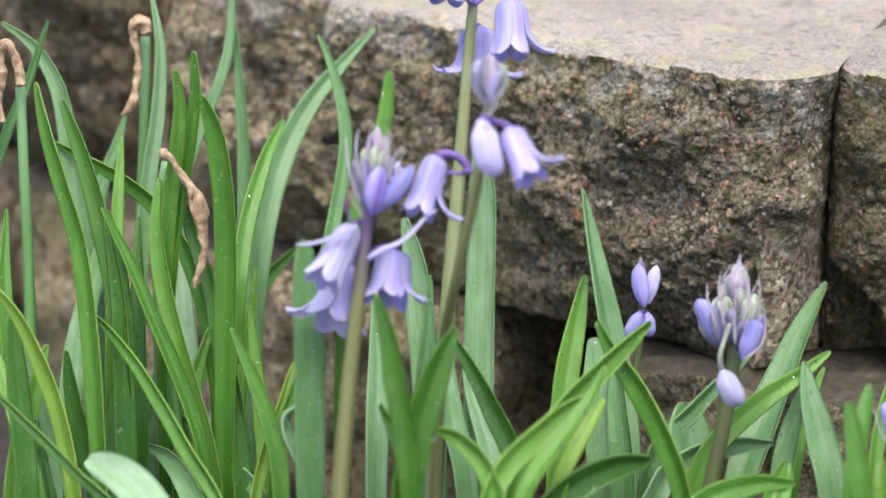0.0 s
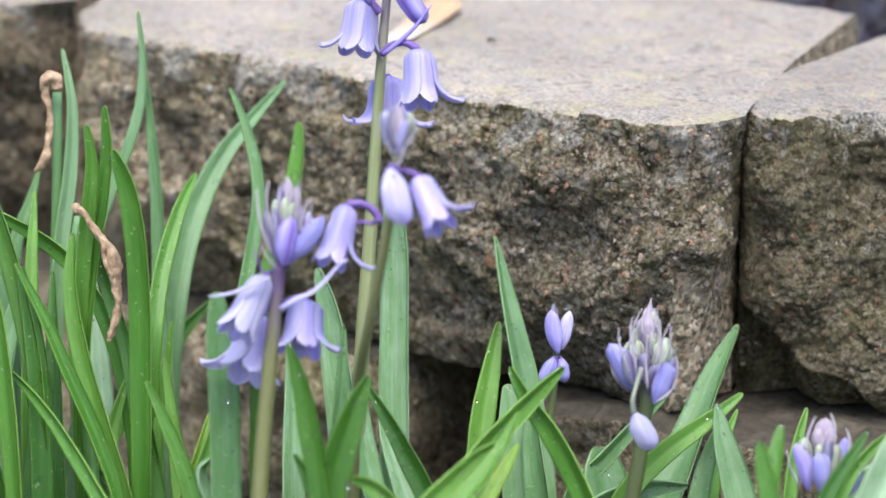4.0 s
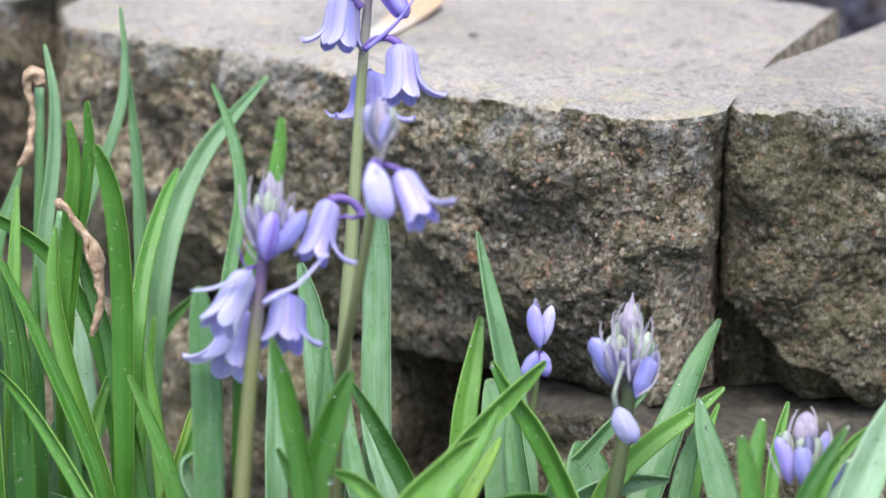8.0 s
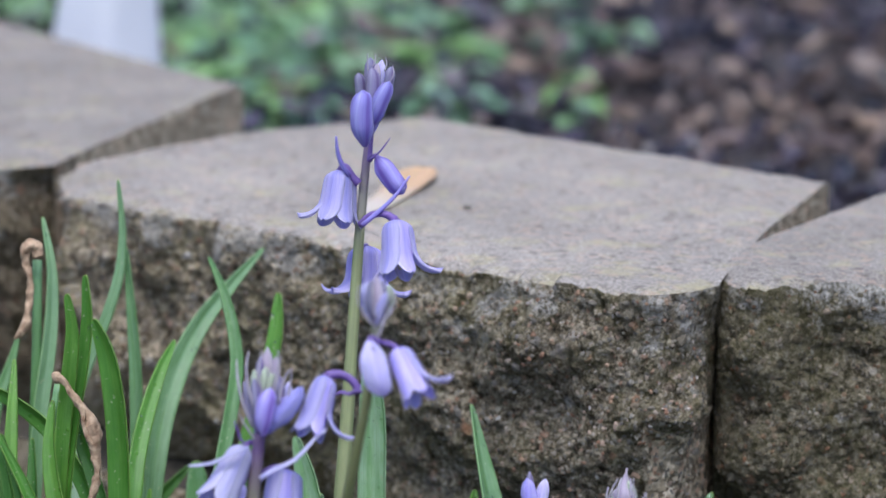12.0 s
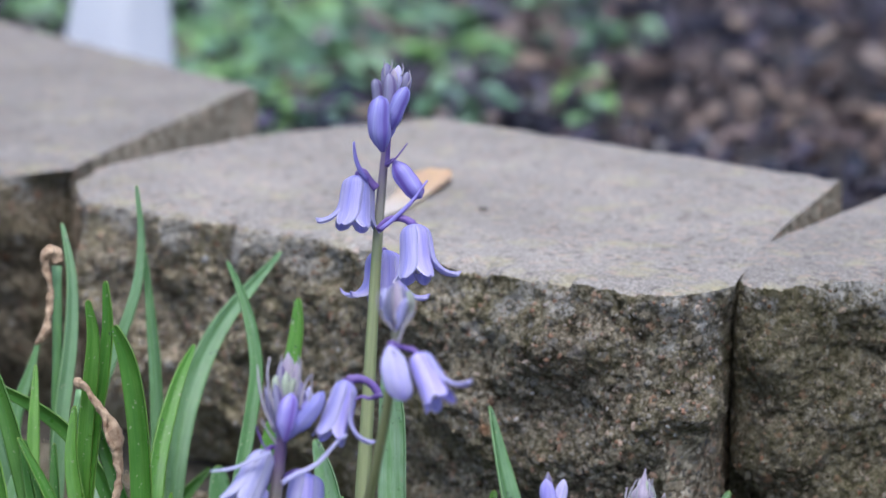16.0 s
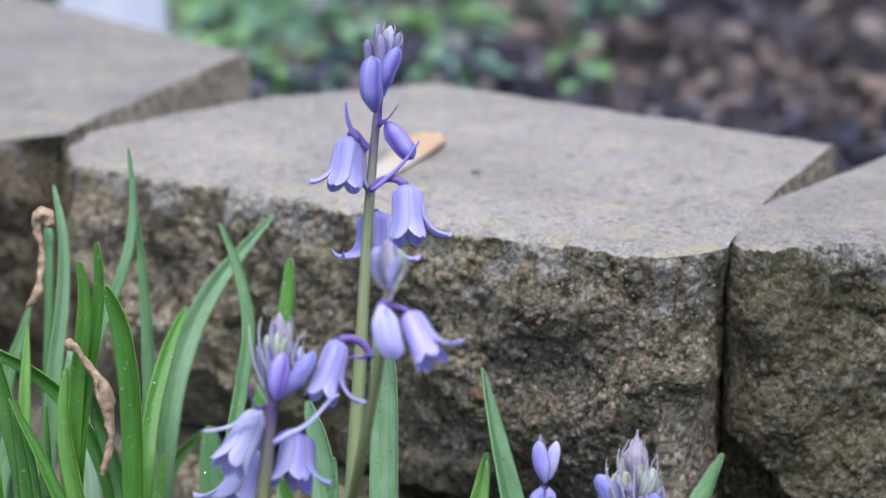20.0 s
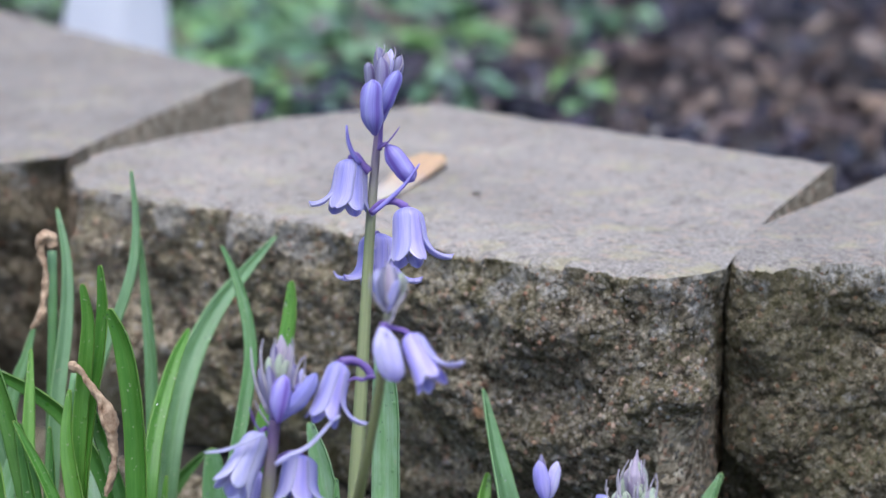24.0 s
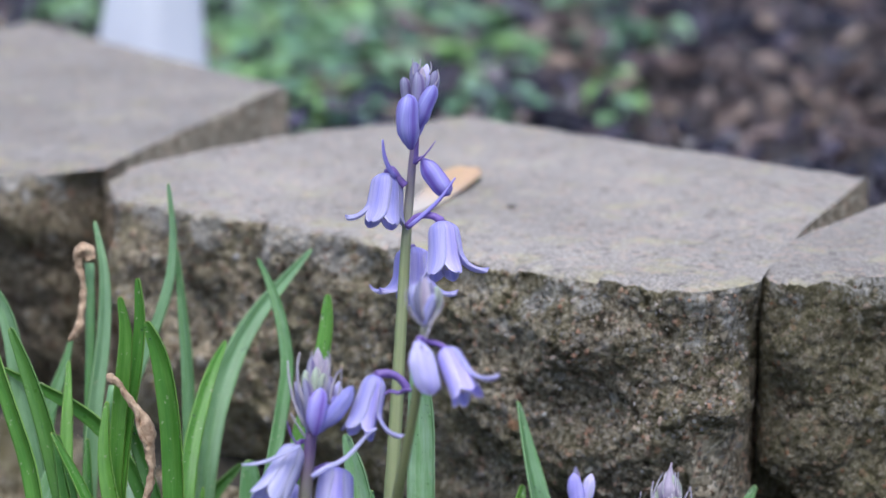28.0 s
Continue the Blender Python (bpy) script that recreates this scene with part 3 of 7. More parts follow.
def wall_block(label, front, back_l, back_r, z0, z1, nu=200, nv=64, nd_=46, seed=0.0, smooth_r=0.0, smooth_l=0.0, undercut=0.0, bend_l=None, bend_r=None, top_mat=None, worn=None, lean=0.012, face_mat=None, set_back=0.0, open_r=0.0, pebbles=0, grit=0, marked=()):
    """A concrete wall block: a split front over the given outline, a cast top and tapered sides."""
    pts = [Vector((x, y, 0)) for x, y in front]
    cum = [0.0]
    for a, b in zip(pts, pts[1:]):
        cum.append(cum[-1] + (b - a).length)
    total = cum[-1]

    def at(s):
        s *= total
        k = max(i for i in range(len(cum) - 1) if cum[i] <= s + 1e-9)
        t = (s - cum[k]) / (cum[k + 1] - cum[k])
        return pts[k].lerp(pts[k + 1], t)

    h = z1 - z0
    bm = bmesh.new()
    base, normal = [], []
    for i in range(nu + 1):
        s = i / nu
        a, b = at(max(0, s - 0.02)), at(min(1, s + 0.02))
        base.append(at(s))
        d = (b - a).normalized()
        normal.append(Vector((d.y, -d.x, 0)))
    grid, plain = [], set()
    # the upper edge: crumbled away unevenly, a little at every grain and more at a few broken places
    fine = 1.0 if nu > 150 else 0.4
    drop_z, drop_y = [], []
    for i in range(nu + 1):
        x = i / nu * total
        n1, n2, n3 = (noise.noise(Vector((x * f, seed, k))) for f, k in ((45, 31.0), (150, 37.0), (420, 41.0)))
        crumb = max(0.0, 0.30 + 0.9 * n1 + 0.7 * n2 + 0.5 * n3) * fine * min(1.0, x / 0.006, max(0.0, (total - x - 0.036) / 0.006))
        drop_z.append(0.0010 + 0.0030 * crumb)
        drop_y.append(0.0012 + 0.0034 * crumb)
    for j in range(nv + 1):
        v = j / nv
        row = []
        for i in range(nu + 1):
            s = i / nu
            p = base[i] + Vector((0, 0, z0 + v * h))
            q = p + Vector((seed, seed * 0.7, 0))
            edge = min(s, 1 - s) * total
            proud = 0.0
            amp = min(1.0, edge / 0.03)
            cut, step = 0.0, 1.0
            if undercut:
                cut = max(0.0, min(1.0, ((0.40 - s * total * 6.0 + 0.07 * noise.noise(q * 40)) - v) * 16))
                amp = max(amp, 0.8 * cut)
            if smooth_r:
                step = min(1.0, max(0.0, ((1 - s) * total - smooth_r - 0.003 * noise.noise(q * 60)) / 0.004, (v - 0.50 + 0.12 * noise.noise(q * 45)) * 8))
                amp *= 0.18 + 0.82 * step
                if step < 0.5:
                    plain.add((i, j))
                proud = 0.0045 * step * max(0.0, 1 - ((1 - s) * total - smooth_r) / 0.03) * min(1, edge / 0.02)
            if smooth_l:
                amp *= 0.3 + 0.7 * min(1.0, max(0.0, (s * total - smooth_l) / 0.006))
            amp *= 0.45 + 0.55 * min(1.0, (1 - v) * h / 0.014)
            big = noise.fractal(q * 22, 1.0, 2.1, 4)
            off = amp * (0.0052 * big + 0.0034 * noise.noise(q * 60))
            for f, dep in ((95, 0.0038), (240, 0.0026), (470, 0.0012)):
                # stones of three sizes, each more or less proud of the break
                near, spots = noise.voronoi(q * f + Vector((3, 1, 7)))
                off += (0.35 + 0.65 * amp) * dep * (0.9 * noise.cell(spots[0] * 977.0) + 0.5) * (0.50 - near[0])
            off += proud
            ledge = noise.noise(Vector((q.x * 24 + q.z * 9, q.z * 34 - q.x * 6, seed + 9)))
            off += amp * 0.0034 * max(-1.0, min(1.0, ledge * 3.4))
            top = (1 - v) * h
            chip = 0.35 + 0.22 * noise.noise(Vector((s * total * 38, seed, 2.0)))
            off -= drop_y[i] * math.exp(-top / 0.0045) * min(1.0, edge / 0.008)
            p.z -= drop_z[i] * math.exp(-top / 0.0030)
            if worn:
                off -= worn[2] * math.exp(-top / 0.009) * math.exp(-((s - worn[0]) / worn[1]) ** 2) * (0.7 + 0.6 * noise.noise(q * 55)) * min(1.0, edge / 0.01)
            off -= 0.006 * math.exp(-v * h / 0.006) * (0.4 + abs(chip))
            off -= lean * max(0.0, 0.62 - v) ** 1.3 * min(1.0, edge / 0.03) * (0.15 + 0.85 * step)
            off -= set_back * v ** 1.4 * max(0.0, min(1.0, (s * total - 0.025) / 0.03))
            p += Vector((0.40, 0.92, 0)) * undercut * cut
            if open_r and s > 0.5:
                p += Vector((-0.55, 0.85, 0)) * open_r * min(1.0, (1 - v) * 14) * max(0.0, 1 - edge / 0.030)
            # the ends draw back a little, so that the joints stand open below the top
            shut = 0.0034 * min(1.0, (1 - v) * 22) * max(0.0, 1 - edge / 0.010) * (1 if s < 0.5 else -1)
            way = Vector((-normal[i].y, normal[i].x, 0))
            row.append(bm.verts.new(p + normal[i] * off + way * shut))
        grid.append(row)
    for j, (a, b) in enumerate(zip(grid, grid[1:])):
        for i in range(nu):
            bm.faces.new((a[i], a[i + 1], b[i + 1], b[i])).material_index = 2 if (i, j) in plain else 0
    # top, from the ragged front edge to the back edge
    bl, br = Vector((*back_l, z1)), Vector((*back_r, z1))
    prev = grid[-1]
    tops = [prev]

    def side_shift(t, a, b, c):
        # how far a bent side lies off its straight line
        if c is None:
            return Vector((0, 0, 0))
        c = Vector((*c, z1))
        tb = (c - a).length / ((c - a).length + (b - c).length)
        return (a.lerp(c, t / tb) if t < tb else c.lerp(b, (t - tb) / (1 - tb))) - a.lerp(b, t)

    for r in range(1, nd_ + 1):
        t = (r / nd_) ** 1.25
        dl, dr = side_shift(t, grid[-1][0].co, bl, bend_l), side_shift(t, grid[-1][-1].co, br, bend_r)
        row = []
        for i in range(nu + 1):
            s = i / nu
            p = grid[-1][i].co.lerp(bl.lerp(br, s), t) + dl * (1 - s) + dr * s
            rim = fine * 0.0016 * min(1.0, max(0.0, (1 - s) * total - 0.036) / 0.006) * noise.noise(Vector((p.x * 260, p.y * 260, seed))) * math.exp(-abs(p.y - grid[-1][i].co.y) / 0.010)
            p.z = z1 + (0.0030 if top_mat else 0.0007) * noise.fractal(Vector((p.x * 60 + seed, p.y * 60, 1)), 0.8 if top_mat else 1.0, 2.0, 5) - drop_z[i] * math.exp(-((p.y - grid[-1][i].co.y) / 0.0055)) - (0.002 if r == nd_ else 0) + rim
            if r == nd_:
                p.y -= 0.0015 * noise.noise(Vector((s * 30, seed, 3)))
            row.append(bm.verts.new(p))
        for i in range(nu):
            f = bm.faces.new((prev[i], prev[i + 1], row[i + 1], row[i]))
            f.material_index = 1
        prev = row
        tops.append(row)
    # back and sides
    low_b = [bm.verts.new((v.co.x, v.co.y, z0)) for v in prev]
    for i in range(nu):
        bm.faces.new((prev[i], prev[i + 1], low_b[i + 1], low_b[i])).material_index = 1
    for col, flip in ((0, False), (nu, True)):
        front_col = [grid[j][col] for j in range(nv + 1)]
        edge = [tops[r][col] for r in range(nd_ + 1)]
        levels = [edge]
        for down in (0.05, 0.12, 0.4, 1.0):
            zz = z1 + (z0 - z1) * down
            rowv = [front_col[nv - round(nv * down)]]
            for r in range(1, nd_):
                # the cast sides are hollowed, so that neighbours touch only at the lips
                e = edge[r].co
                n3 = 0.0012 * noise.fractal(Vector((e.x * 40, e.y * 40, zz * 40 + seed)), 1.0, 2.0, 3)
                n3 += (-1 if flip else 1) * 0.0045 * min(1.0, down / 0.12) * min(1.0, r / 3) * max(0.0, 1 - 7 * (r / nd_) ** 1.25) * (1 if down < 1 else 0.5)
                rowv.append(bm.verts.new((e.x + n3, e.y, zz)))
            rowv.append(low_b[col] if down == 1.0 else bm.verts.new((edge[-1].co.x, edge[-1].co.y, zz)))
            levels.append(rowv)
        for a, b in zip(levels, levels[1:]):
            for r in range(nd_):
                q = (a[r], a[r + 1], b[r + 1], b[r])
                f = bm.faces.new(q if flip else tuple(reversed(q)))
                f.material_index = 0 if undercut and r < 12 else 2
    bm.normal_update()
    for e in bm.edges:
        if len(e.link_faces) == 2 and e.link_faces[0].material_index + e.link_faces[1].material_index > 0 and e.calc_face_angle() > 0.7:
            e.smooth = False
    shell = BVHTree.FromBMesh(bm)
    ob = link_mesh("wall_block", bm, [face_mat or M_SPLIT, top_mat or (M_CAST_DARK if face_mat else M_CAST), M_BEVEL])
    # stones that stand out of the broken face: the larger ones singly, the small ones joined
    rnd = random.Random(seed + 5)
    verts, faces = [], []
    aim = Vector((-0.20, 0.35, 0)).normalized()
    for k in range(-len(marked), pebbles + grit):
        single = k < pebbles
        spot, z = at(rnd.uniform(0.03, 0.98)), z0 + h * rnd.uniform(0.10, 0.965)
        r = 0.001 * (rnd.choice((1.0, 1.1, 1.2, 1.3, 1.5, 1.8, 2.1)) if single else rnd.uniform(0.55, 1.15))
        if k < 0:
            x, z, r = marked[k]
            spot = Vector((x, -0.03, 0))
        place, out_, _, _ = shell.ray_cast(Vector((spot.x, spot.y, z)) - aim * 0.4, aim)
        if place is None or out_.z > 0.75:
            continue
        turn_ = out_.to_track_quat("Y", "Z").to_matrix().to_4x4() @ Matrix.Rotation(rnd.uniform(0, 6.28), 4, "Y")
        m = Matrix.Translation(place - out_ * r * rnd.uniform(0.15, 0.45)) @ turn_ @ Matrix.Diagonal((r * rnd.uniform(0.9, 1.35), r * rnd.uniform(0.5, 0.8), r * rnd.uniform(0.7, 1.0), 1))
        shape = rnd.choice(DULL_STONE_MESHES if face_mat else STONE_MESHES)
        if single:
            stone = new("pebble", shape)
            stone.parent, stone.matrix_world = ob, m
        else:
            first = len(verts)
            verts += [m @ v.co for v in shape.vertices]
            faces += [[first + n for n in f.vertices] for f in shape.polygons]
    if verts:
        me = bpy.data.meshes.new("grit")
        me.from_pydata(verts, [], faces)
        me.materials.append(M_GRIT_DULL if face_mat else M_GRIT)
        small = new("grit", me)
        small.parent = ob
        tagged(small, kind="stuff")
    return tagged(ob, label, "concrete block", "blocks of the garden wall")


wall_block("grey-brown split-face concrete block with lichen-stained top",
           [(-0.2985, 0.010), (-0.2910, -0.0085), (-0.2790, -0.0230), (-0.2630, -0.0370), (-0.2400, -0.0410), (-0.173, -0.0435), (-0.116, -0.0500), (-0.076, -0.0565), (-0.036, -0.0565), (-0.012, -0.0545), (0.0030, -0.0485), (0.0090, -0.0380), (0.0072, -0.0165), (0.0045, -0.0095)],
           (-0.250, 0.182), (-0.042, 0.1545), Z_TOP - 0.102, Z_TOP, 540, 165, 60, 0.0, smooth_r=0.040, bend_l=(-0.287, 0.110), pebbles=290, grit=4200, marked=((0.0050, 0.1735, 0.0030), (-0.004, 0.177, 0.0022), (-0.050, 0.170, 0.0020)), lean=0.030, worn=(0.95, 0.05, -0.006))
wall_block("weathered split-face concrete block, shaded where it meets its neighbour",
           [(-0.596, 0.098), (-0.580, 0.062), (-0.562, 0.046), (-0.380, -0.018), (-0.350, -0.027), (-0.328, -0.025), (-0.313, -0.012), (-0.3060, 0.006)],
           (-0.606, 0.290), (-0.370, 0.2025), Z_TOP - 0.102, Z_TOP, 330, 110, 46, 4.0, open_r=0.009, lean=0.055, face_mat=M_SPLIT_DAMP, pebbles=110, grit=900)
wall_block("mossy split-face concrete block with a broken lower corner",
           [(0.0062, -0.0110), (0.0150, -0.0212), (0.0280, -0.0245), (0.0420, -0.0185), (0.1300, 0.0340), (0.2250, 0.0950), (0.2400, 0.1250), (0.2420, 0.1350)],
           (-0.014, 0.165), (0.125, 0.235), Z_TOP - 0.102, Z_TOP, 480, 165, 50, 8.0, smooth_l=0.012, undercut=0.020, lean=0.004, bend_l=(-0.0075, 0.0375), face_mat=M_SPLIT_MOSSY, pebbles=180, grit=2600, marked=((0.0185, 0.1745, 0.0026), (0.0330, 0.168, 0.0019)), set_back=0.016)
wall_block("damp dark concrete block of the lower course, half hidden by leaves",
           [(-0.082, -0.005), (-0.066, -0.042), (-0.045, -0.056), (0.190, -0.050), (0.215, -0.030), (0.226, 0.0)],
           (-0.06, 0.12), (0.20, 0.12), Z_TOP - 0.206, Z_TOP - 0.1035, 190, 44, 60, 12.0, top_mat=M_DIRT)
wall_block("damp dark concrete block of the lower course behind tall leaves",
           [(-0.400, 0.045), (-0.385, 0.005), (-0.360, -0.018), (-0.150, -0.054), (-0.122, -0.040), (-0.112, 0.0)],
           (-0.37, 0.16), (-0.13, 0.12), Z_TOP - 0.206, Z_TOP - 0.1035, 120, 36, 24, 16.0, top_mat=M_DIRT)
wall_block("dark concrete block at the foot of the wall",
           [(-0.690, 0.150), (-0.670, 0.105), (-0.650, 0.088), (-0.440, 0.012), (-0.415, 0.020), (-0.402, 0.05)],
           (-0.64, 0.27), (-0.42, 0.2), Z_TOP - 0.206, Z_TOP - 0.1035, 80, 26, 16, 20.0, top_mat=M_DIRT)
for label_, front_, bl_, br_, lift_, sd_ in (
        ("plain weathered concrete block further along the wall", [(-0.880, 0.215), (-0.850, 0.165), (-0.640, 0.070), (-0.600, 0.095)], (-0.84, 0.38), (-0.640, 0.300), 0.0, 24.0),
        ("plain weathered concrete block further along the wall", [(0.249, 0.140), (0.276, 0.122), (0.470, 0.262), (0.485, 0.312)], (0.200, 0.262), (0.37, 0.400), 0.0, 28.0),
        ("plain damp concrete block at the foot of the wall", [(0.230, 0.002), (0.255, -0.032), (0.480, 0.030), (0.510, 0.070)], (0.22, 0.15), (0.46, 0.24), -0.1035, 32.0)):
    wall_block(label_, front_, bl_, br_, Z_TOP - 0.102 + lift_, Z_TOP + lift_, 60, 24, 16, sd_)

# ---- plants ----
VIEW_SIDE = Vector((0.52, -0.82, 0.22)).normalized()   # the open side of the bed, towards which blades turn


def sheet(bm, rows, normals, thick):
    """A thin blade with two faces and a closed rim. rows: lists of places; normals alike."""
    uvl = bm.loops.layers.uv.verify()
    nr, nc = len(rows), len(rows[0])
    f_ = [[bm.verts.new(p) for p in r] for r in rows]
    b_ = [[bm.verts.new(p - n * thick) for p, n in zip(r, nr_)] for r, nr_ in zip(rows, normals)]

    def quad(vs, ij):
        f = bm.faces.new(vs)
        for lp, (i, j) in zip(f.loops, ij):
            lp[uvl].uv = (j / (nc - 1), i / (nr - 1))
    for i in range(nr - 1):
        for j in range(nc - 1):
            ij = ((i, j), (i, j + 1), (i + 1, j + 1), (i + 1, j))
            quad([f_[a][b] for a, b in ij], ij)
            quad([b_[a][b] for a, b in reversed(ij)], list(reversed(ij)))
        for j in (0, nc - 1):
            quad((f_[i][j], f_[i + 1][j], b_[i + 1][j], b_[i][j]), ((i, j), (i + 1, j), (i + 1, j), (i, j)))
    for i in (0, nr - 1):
        for j in range(nc - 1):
            quad((f_[i][j], b_[i][j], b_[i][j + 1], f_[i][j + 1]), ((i, j), (i, j), (i, j + 1), (i, j + 1)))


def leaf(plant, mat, width, roll, *points, fold=0.34, sharp=2.0, twist=0.0, label=""):
    """A strap leaf from its foot to its tip through the points; width in mm, roll and twist in degrees."""
    bm = bmesh.new()
    n, w0 = 24, width * 0.001
    rows, norms = [], []
    wob = random.random() * 50
    path = [(p, t, i / (n - 1), 1.0) for i, (p, t) in enumerate(along(points, n))]
    (pa, ta, va, _), (pb, tb, vb, _) = path[-2:]
    # the tip is rounded off
    path[-1:] = [(pa.lerp(pb, f), ta, va + (vb - va) * f, c) for f, c in ((0.35, 1.0), (0.62, 0.98), (0.78, 0.88), (0.90, 0.68), (0.97, 0.40), (1.0, 0.12))]
    end = 0.31 if sharp >= 2.5 else 0.20 if sharp >= 2 else 0.13
    for p, t, v, cap in path:
        side = t.cross(VIEW_SIDE)
        side = side.normalized() if side.length > 0.15 else Vector((1, 0, 0))
        side.rotate(Matrix.Rotation(radians(roll + twist * v + 5 * noise.noise((v * 2, wob, 0))), 3, t))
        nrm = side.cross(t).normalized()
        a = min(1.0, v / 0.45)
        w = w0 * (0.55 + 0.45 * a * a * (3 - 2 * a)) * cap
        if v > 0.52:
            w *= 1 - (1 - end) * ((v - 0.52) / 0.48) ** sharp
        w *= 1 + 0.05 * noise.noise((v * 7, wob, 3))
        r, rn = [], []
        for u in (-1, -0.8, -0.5, -0.2, 0, 0.2, 0.5, 0.8, 1):
            lift = fold * (abs(u) ** 1.25) * w * 0.5 + 0.02 * w * noise.noise((u * 2, v * 9, wob))
            r.append(p + side * (u * w * 0.5) + nrm * lift)
            rn.append((nrm - side * (u * fold * 1.2)).normalized())
        rows.append(r)
        norms.append(rn)
    sheet(bm, rows, norms, 0.0006)
    ob = part("leaf", bm, mat, plant, label)
    # beads of rain on the upper half
    rnd = random.Random(round(width * 100 + roll + points[0][0] * 1e4))
    beads = bmesh.new()
    for _ in range(round(width * (1.5 if plant["category"] == "bluebell" else 0.25))):
        i, k = rnd.randrange(len(rows) // 2, len(rows) - 4), rnd.randrange(1, 7)
        f, g = rnd.random(), rnd.random()
        spot = rows[i][k].lerp(rows[i][k + 1], f).lerp(rows[i + 1][k].lerp(rows[i + 1][k + 1], f), g)
        r = 0.001 * rnd.choice((0.12, 0.15, 0.18, 0.21, 0.25, 0.30, 0.42))
        m = Matrix.Translation(spot + norms[i][k] * 0.0002) @ norms[i][k].to_track_quat("Z", "Y").to_matrix().to_4x4() @ Matrix.Diagonal((r, r * rnd.uniform(1.0, 1.5), 0.0001 + r * 0.30, 1))
        bmesh.ops.create_icosphere(beads, subdivisions=1, radius=1.0, matrix=m)
    tagged(part("rain", beads, M_DROP, ob), kind="stuff")
    return ob


def stalk(plant, name, mat, r0, r1, *points, sides=10, n=22, label="", flat=1.0):
    """A round stalk from foot to top; radii in mm."""
    bm = bmesh.new()
    tube(bm, points, (r0 * 0.001, (0.45 * r0 + 0.55 * r1) * 0.001, r1 * 0.001), n, sides, True, flat)
    return part(name, bm, mat, plant, label)


def bract(plant, *points, r=0.5, mat=None):
    bm = bmesh.new()
    tube(bm, points, (r * 0.001, r * 0.00095, r * 0.0008, r * 0.0004), 10, 6, True, 0.55)
    return part("bract", bm, mat or M_BRACT, plant)


def frame_of(base, tip):
    a = (Vector(tip) - Vector(base))
    ln = a.length
    a.normalize()
    x = a.cross(Vector((0.5, -0.8, 0.3)))
    x = x.normalized() if x.length > 0.1 else Vector((1, 0, 0))
    return Vector(base), a, x, a.cross(x), ln


def petal_rows(base, tip, width, lip, theta, grow=1.0, seed=0.0):
    """Places and normals of one petal of a bell: it runs down the tube, widens, and turns outwards by lip * 100 degrees at its rounded end."""
    o, a, x, y, ln = frame_of(base, tip)
    rad = width * 0.5
    nv, cu = 22, (-1, -0.75, -0.5, -0.25, 0, 0.25, 0.5, 0.75, 1)
    r_, z_ = rad * 0.20, 0.0
    step = ln * (1.06 + 0.15 * min(lip, 1.1)) / (nv - 1)
    rows, norms = [], []
    for i in range(nv):
        v = i / (nv - 1)
        # the shoulder, the tube, the turned lip
        ang = 66 - 300 * v if v < 0.20 else 6 - 4 * (v - 0.20)
        start = 0.64 - 0.18 * min(1.0, lip)
        if v > start:
            ang += min(150, lip * 112 * ((v - start) / (1 - start)) ** 1.15)
        ang = radians(ang)
        d_r = math.sin(ang) * step
        if v < 0.20:
            d_r *= rad * 0.72 / (ln * 0.115)
        hw = rad * 0.92 * min(1.0, 0.42 + 2.4 * v)
        split = 0.80 - 0.15 * min(1.0, lip)
        if v > split:
            k = (v - split) / (1 - split)
            hw *= (1 - min(0.24, 0.10 + 0.3 * lip) * min(1.0, k * 1.6)) * max(0.06, 1 - k ** 3.2) ** 0.55
        row, nr = [], []
        for u in cu:
            th = theta + hw * u / max(r_, rad * 0.30)
            d = x * math.cos(th) + y * math.sin(th)
            wave = 0.05 * rad * noise.noise((u * 1.3, v * 5.0, seed)) * min(1.0, v * 2)
            free = max(0.0, (v - 0.55) / 0.45)
            rr = r_ * grow * (1 + 0.07 * (1 - u * u)) + wave + rad * free * 0.06 * (u * u - 0.4)
            row.append(o + a * (z_ + rad * (0.42 * min(1.0, lip) - 0.06) * free * u * u) + d * rr)
            nr.append((d * math.cos(ang) - a * math.sin(ang)).normalized())
        rows.append(row)
        norms.append(nr)
        r_ += d_r
        z_ += math.cos(ang) * step
    return rows, norms


def bell(plant, mat, base, tip, width, lips, *stalk_points, turn=0.0, label="", ped=0.75):
    """An open hanging bell of six petals on its curved stalk; width in mm, lips: how far each petal turns out."""
    bm = bmesh.new()
    tube(bm, (*stalk_points, base), (ped * 0.0011, ped * 0.0010, ped * 0.0013), 14, 7)
    o, a, x, y, ln = frame_of(base, tip)
    tube(bm, (o - a * 0.0004, o + a * 0.0012, o + a * 0.003), (ped * 0.001, ped * 0.0017, 0.0008), 5, 7)
    fl = part("flower", bm, M_PEDICEL, plant, label)
    for k, lip in enumerate(lips):
        pb = bmesh.new()
        rows, norms = petal_rows(base, tip, width * 0.001, lip, radians(turn + 60 * k + random.uniform(-5, 5)), 1.0 if k % 2 else 0.92, random.random() * 40)
        sheet(pb, rows, norms, 0.00022)
        part("petal", pb, mat, fl)
    # stamens, seen in the mouths
    for k in range(3):
        q = (x * math.cos(2.1 * k) + y * math.sin(2.1 * k)) * width * 0.00013
        part("stamen", tube(bmesh.new(), (o + q * 0.3, o + a * ln * 0.5 + q, o + a * ln * 0.86 + q), (0.0003, 0.0003, 0.0006), 8, 5), M_STAMEN, fl)
    return fl


